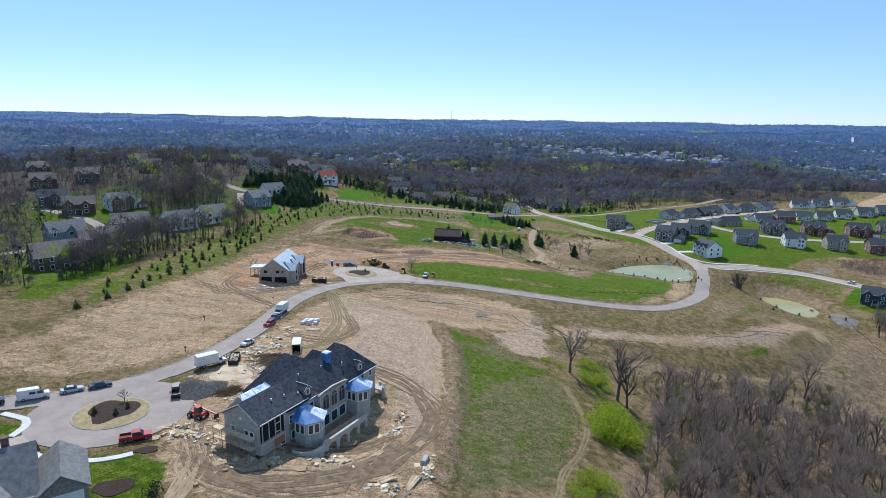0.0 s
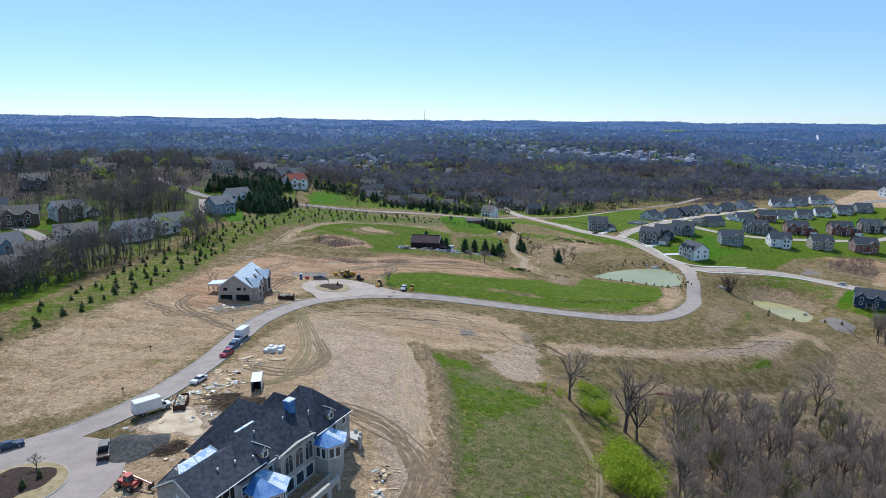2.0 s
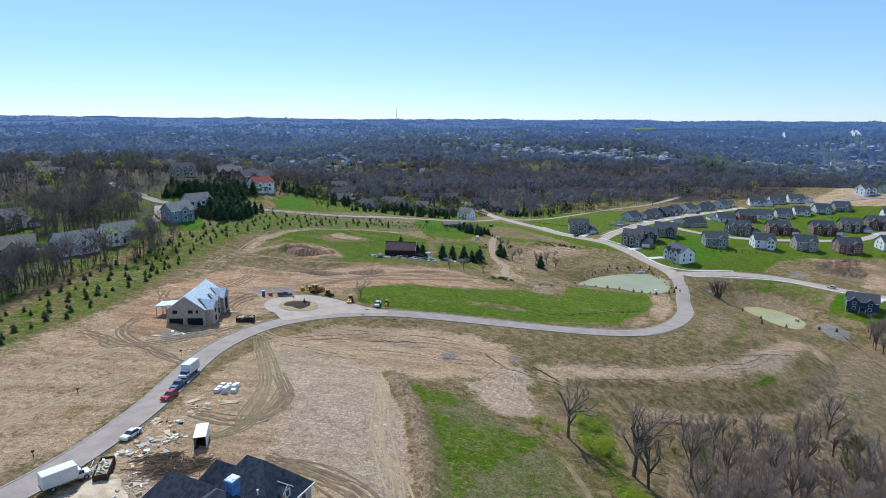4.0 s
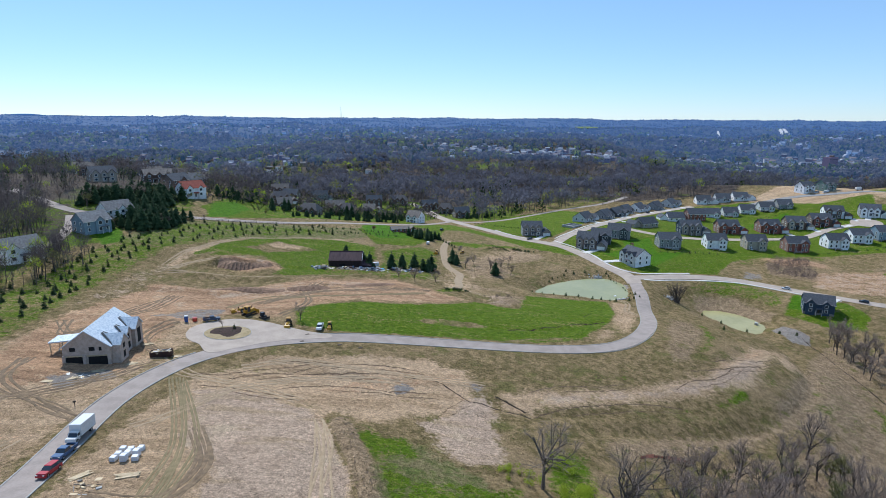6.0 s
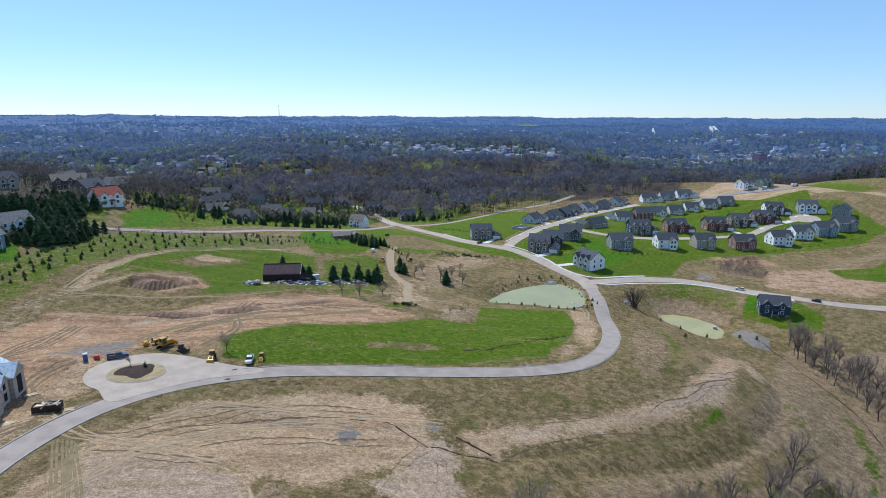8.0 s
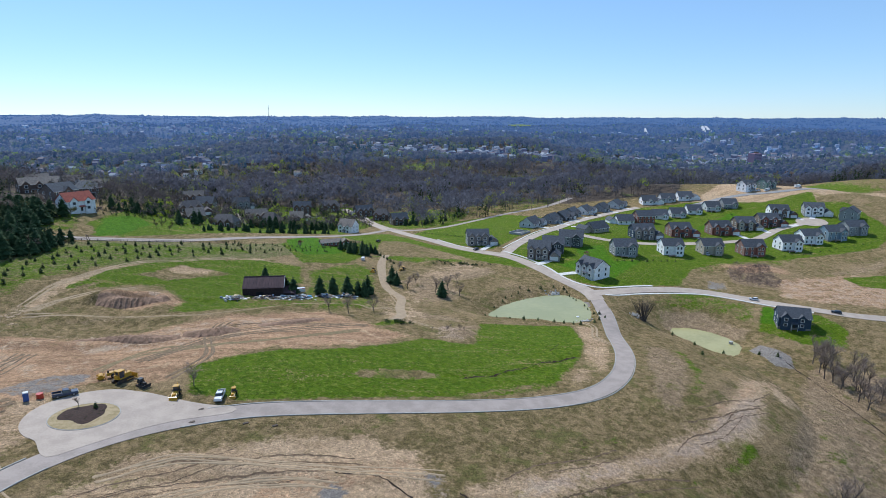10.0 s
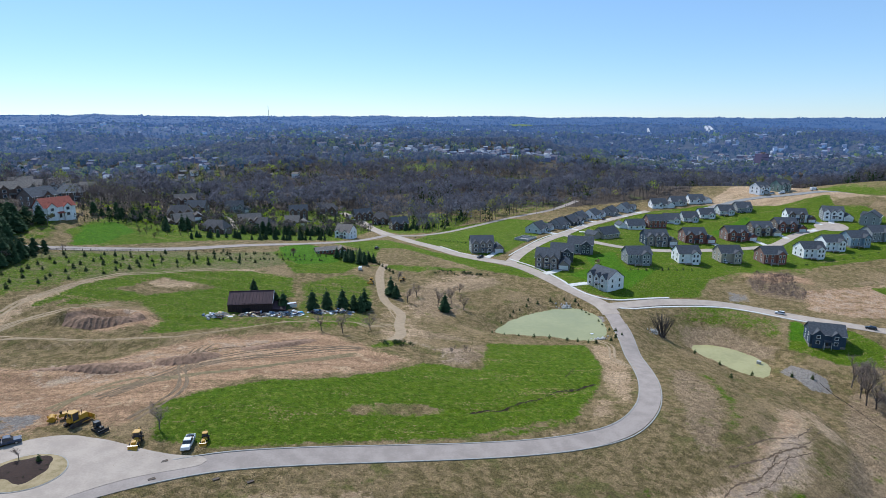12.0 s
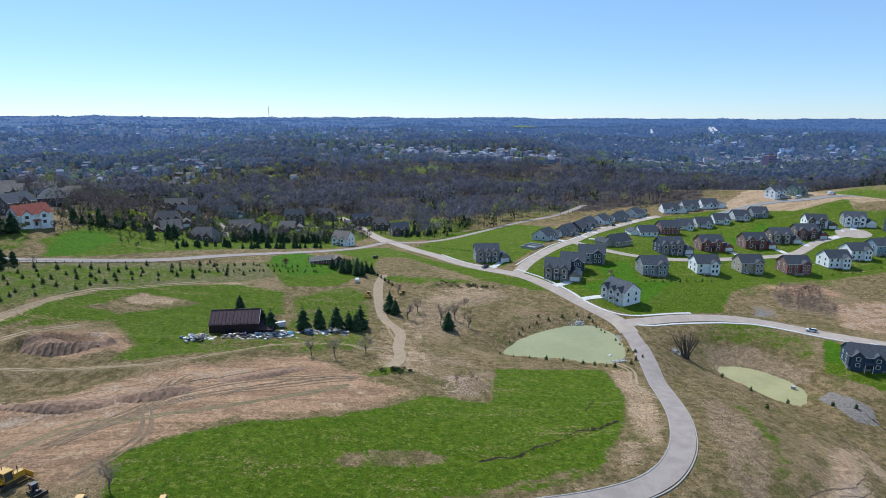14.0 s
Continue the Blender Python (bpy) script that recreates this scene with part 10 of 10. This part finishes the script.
def earth_bank(pts, front, back, height, seed, label, rib=0.16):
    """A ridge with a steep ribbed face and a long back, fading out at both ends."""
    rr = random.Random(seed)
    ln_ = spline(pts, 0.6)
    d = np.gradient(ln_, axis=0)
    d /= np.linalg.norm(d, axis=1, keepdims=True)
    V, F = [], []
    cuts = ((-1.0, -0.12), (-0.72, 0.34), (-0.4, 0.72), (-0.08, 1.0), (0.3, 0.86), (0.7, 0.4), (1.0, -0.12))
    for k, ((x, y), (dx, dy)) in enumerate(zip(ln_, d)):
        fade = min(1.0, 3.2 * k / len(ln_), 3.2 * (len(ln_) - 1 - k) / len(ln_))
        push = rib * (1 if k % 3 else -1.4) + rr.uniform(-0.08, 0.08)
        for o, up in cuts:
            w = (front if o < 0 else back) * o * (0.55 + 0.45 * fade) + (push if -0.9 < o < 0 else rr.uniform(-0.25, 0.25))
            px, py = x - dy * w, y + dx * w
            V.append((px, py, at(px, py) + (up * height * (0.12 + 0.88 * fade) * rr.uniform(0.86, 1.1) if up > 0 else up)))
        if k:
            a = len(cuts) * k
            F += [(a + j - len(cuts), a + j, a + j + 1, a + j + 1 - len(cuts)) for j in range(len(cuts) - 1)]
    return tagged(new("earth_bank", raw_mesh("earth_bank", np.array(V), np.array(F), [pushed_soil])), label, "earth bank", group="banks of pushed earth")


earth_bank([(-88, 312), (-81, 312), (-72, 310), (-63, 309.5), (-55, 312)], 2.6, 4.5, 1.1, 91, "low brown ridge of pushed earth on the graded ground")
earth_bank([(-54.5, 314), (-47, 314.5), (-42, 317), (-37, 320.5)], 3.6, 4.0, 1.7, 92, "ribbed brown ridge of pushed earth on the graded ground")
earth_bank([(-31, 325), (-24, 326), (-15, 330), (-7, 336)], 2.2, 5.0, 0.8, 93, "low brown swell of pushed earth beside the sown field")
earth_bank([(-95, 353.5), (-89, 353), (-83, 353.5), (-76, 355), (-71, 360)], 4.2, 6.0, 2.7, 94, "bare brown scarp of cut earth before the barn", 0.3)

# cracks where the sown field has slipped, gullies and rills washed into the graded banks
crack_soil = stuff_mat("crack_soil", (0.05, 0.032, 0.02), (0.03, 0.02, 0.013), 2, 0.95)
rill_soil = stuff_mat("rill_soil", (0.19, 0.125, 0.075), (0.1, 0.068, 0.042), 1.2, 0.95, bump=0.05, bump_scale=3, spread=0.8)


def crack(pts, wide, mat, label, seed=9, name="soil_crack"):
    """A torn line in the ground, uneven in width."""
    rr = random.Random(seed)
    ln_ = spline([(x + rr.uniform(-0.5, 0.5), y + rr.uniform(-0.5, 0.5)) for x, y in pts], 0.9)
    V, F = [], []
    for k, (x, y) in enumerate(ln_):
        w_ = wide * rr.uniform(0.35, 1.2)
        jx, jy = rr.uniform(-0.25, 0.25), rr.uniform(-0.25, 0.25)
        for o in (-1, 0, 1):
            px, py = x + jx + 0.35 * w_ * o, y + jy + w_ * o
            V.append((px, py, at(px, py) + (0.05 if o else 0.02)))
        if k:
            a = 3 * k
            F += [(a - 3, a, a + 1, a - 2), (a - 2, a + 1, a + 2, a - 1)]
    tagged(new(name, raw_mesh(name, V, F, [mat])), label, "crack", kind="structure")


for pts, wide_ in (([(37, 281), (43, 282), (48, 283), (56, 288), (62, 290), (69, 295), (76, 297), (86, 302)], 0.55), ([(78, 308), (82, 312), (86, 317)], 0.35)):
    crack(pts, wide_, crack_soil, "dark crack torn open in the sown field")
for k, (pts, wide_) in enumerate((([(14, 216), (18, 215.3), (22.5, 214), (27, 213), (30.5, 212.3)], 0.45), ([(22.3, 221), (26.2, 217), (30.2, 214)], 0.4), ([(-5, 229), (5.5, 226), (14.3, 216)], 0.3))):
    crack(pts, wide_, crack_soil, "dark gully washed into the bank", 20 + k, "gully")
RILLS = [[(-64, 219), (-55, 220), (-49, 225), (-43, 228), (-36, 231), (-26, 239)], [(-53, 216), (-47, 221), (-38, 225), (-28, 228), (-18, 229), (-7, 229)], [(-59, 212), (-52, 211), (-44, 209.6), (-34, 209.3)], [(-40, 233), (-28, 233.5), (-15, 236), (0, 235)],
         [(108, 259.5), (123, 265), (134, 267), (150, 277)], [(99.5, 252), (110, 254.7), (118, 257.5), (134, 263)], [(31, 212.4), (43, 218.6), (57, 224), (71, 228), (86, 230)], [(34, 226), (44, 232), (58, 235), (70, 240)], [(88, 240), (96, 246), (108, 250), (122, 260)],
         [(-38, 214), (-26, 219), (-12, 220), (2, 219)], [(2, 200), (6, 210), (12, 216)], [(10, 190), (14, 202), (16, 214)], [(-100, 312), (-84, 313), (-66, 320), (-48, 327)], [(-30, 312), (-16, 322), (-2, 330)], [(-46, 320), (-28, 330), (-10, 338)]]
for k, pts in enumerate(RILLS):
    crack(pts, 0.32, rill_soil, "brown rill washed into bare earth", 40 + k, "rill")
    crack([(x + 1.5, y - 2.6) for x, y in pts[1:]], 0.2, rill_soil, "brown rill washed into bare earth", 70 + k, "rill")
crack([(191, 315), (189, 299), (186, 285), (184, 267), (182, 254), (175, 236), (168, 215)], 1.5, crack_soil, "dark overgrown ditch below the wood", 90, "ditch")
silt = thing("silt_fence", "fallen orange plastic silt fence in the weeds", "fence")
orange_net = stuff_mat("orange_net", (0.42, 0.15, 0.085), (0.3, 0.12, 0.075), 1.5, 0.7)
net_line = spline([(57, 197.6), (62, 200), (68, 201), (74, 201)], 2.0)
for k in range(len(net_line) - 1):
    (x0, y0), (x1, y1) = net_line[k], net_line[k + 1]
    lean_ = 0.5 + 0.4 * math.sin(k * 1.7)
    part("netting", Geo().slab([(x0, y0, at(x0, y0) + 0.05), (x1, y1, at(x1, y1) + 0.05), (x1 + 0.1, y1 + lean_, at(x1, y1) + 0.55), (x0 + 0.1, y0 + lean_, at(x0, y0) + 0.55)], 0.03), orange_net, silt)
    if k % 2 == 0:
        part("stake", Geo().tube((x0, y0, at(x0, y0) - 0.2), (x0, y0 + 0.3, at(x0, y0) + 0.8), 0.04, n=4), old_wood, silt)

# bare foundation walls of a house to come, and a wooden playset on the lawn
found = thing("foundation", "bare grey concrete foundation walls of a house to come", "foundation", pose(143, 535, at(143, 535), 0, 0, 40))
for px, py, sx, sy in ((0, -5.3, 14, 0.35), (0, 5.3, 14, 0.35), (-6.8, 0, 0.35, 10.3), (6.8, 0, 0.35, 10.3), (1.5, 0, 0.3, 10.2)):
    part("wall", Geo().box(px, py, -0.5, sx, sy, 1.7), raw_block, found)
part("floor_slab", Geo().box(0, 0, -0.3, 13.2, 10.2, 0.5), gravel, found)
for cx, cy in ((164, 460),):
    play = thing("playset", "orange wooden playset with a gabled top on a lawn", "playset", pose(cx, cy, at(cx, cy), 0, 0, 30))
    for sx in (-1, 1):
        for sy in (-1, 1):
            part("post", Geo().tube((sx * 1.5, sy * 1.1, -0.1), (sx * 1.0, sy * 0.6, 3.0), 0.12, n=5), osb, play)
    part("deck", Geo().box(0, 0, 1.4, 2.4, 1.8, 0.12), osb, play)
    part("roof", gable_roof(Geo(), -1.2, 1.2, -0.9, 0.9, 2.7, 1.0, 0.2, thick=0.1), copper_board, play)
    part("slide", Geo().slab([(1.1, -0.4, 1.5), (1.1, 0.4, 1.5), (3.6, 0.4, 0.15), (3.6, -0.4, 0.15)], 0.08), paints["yellow"], play)
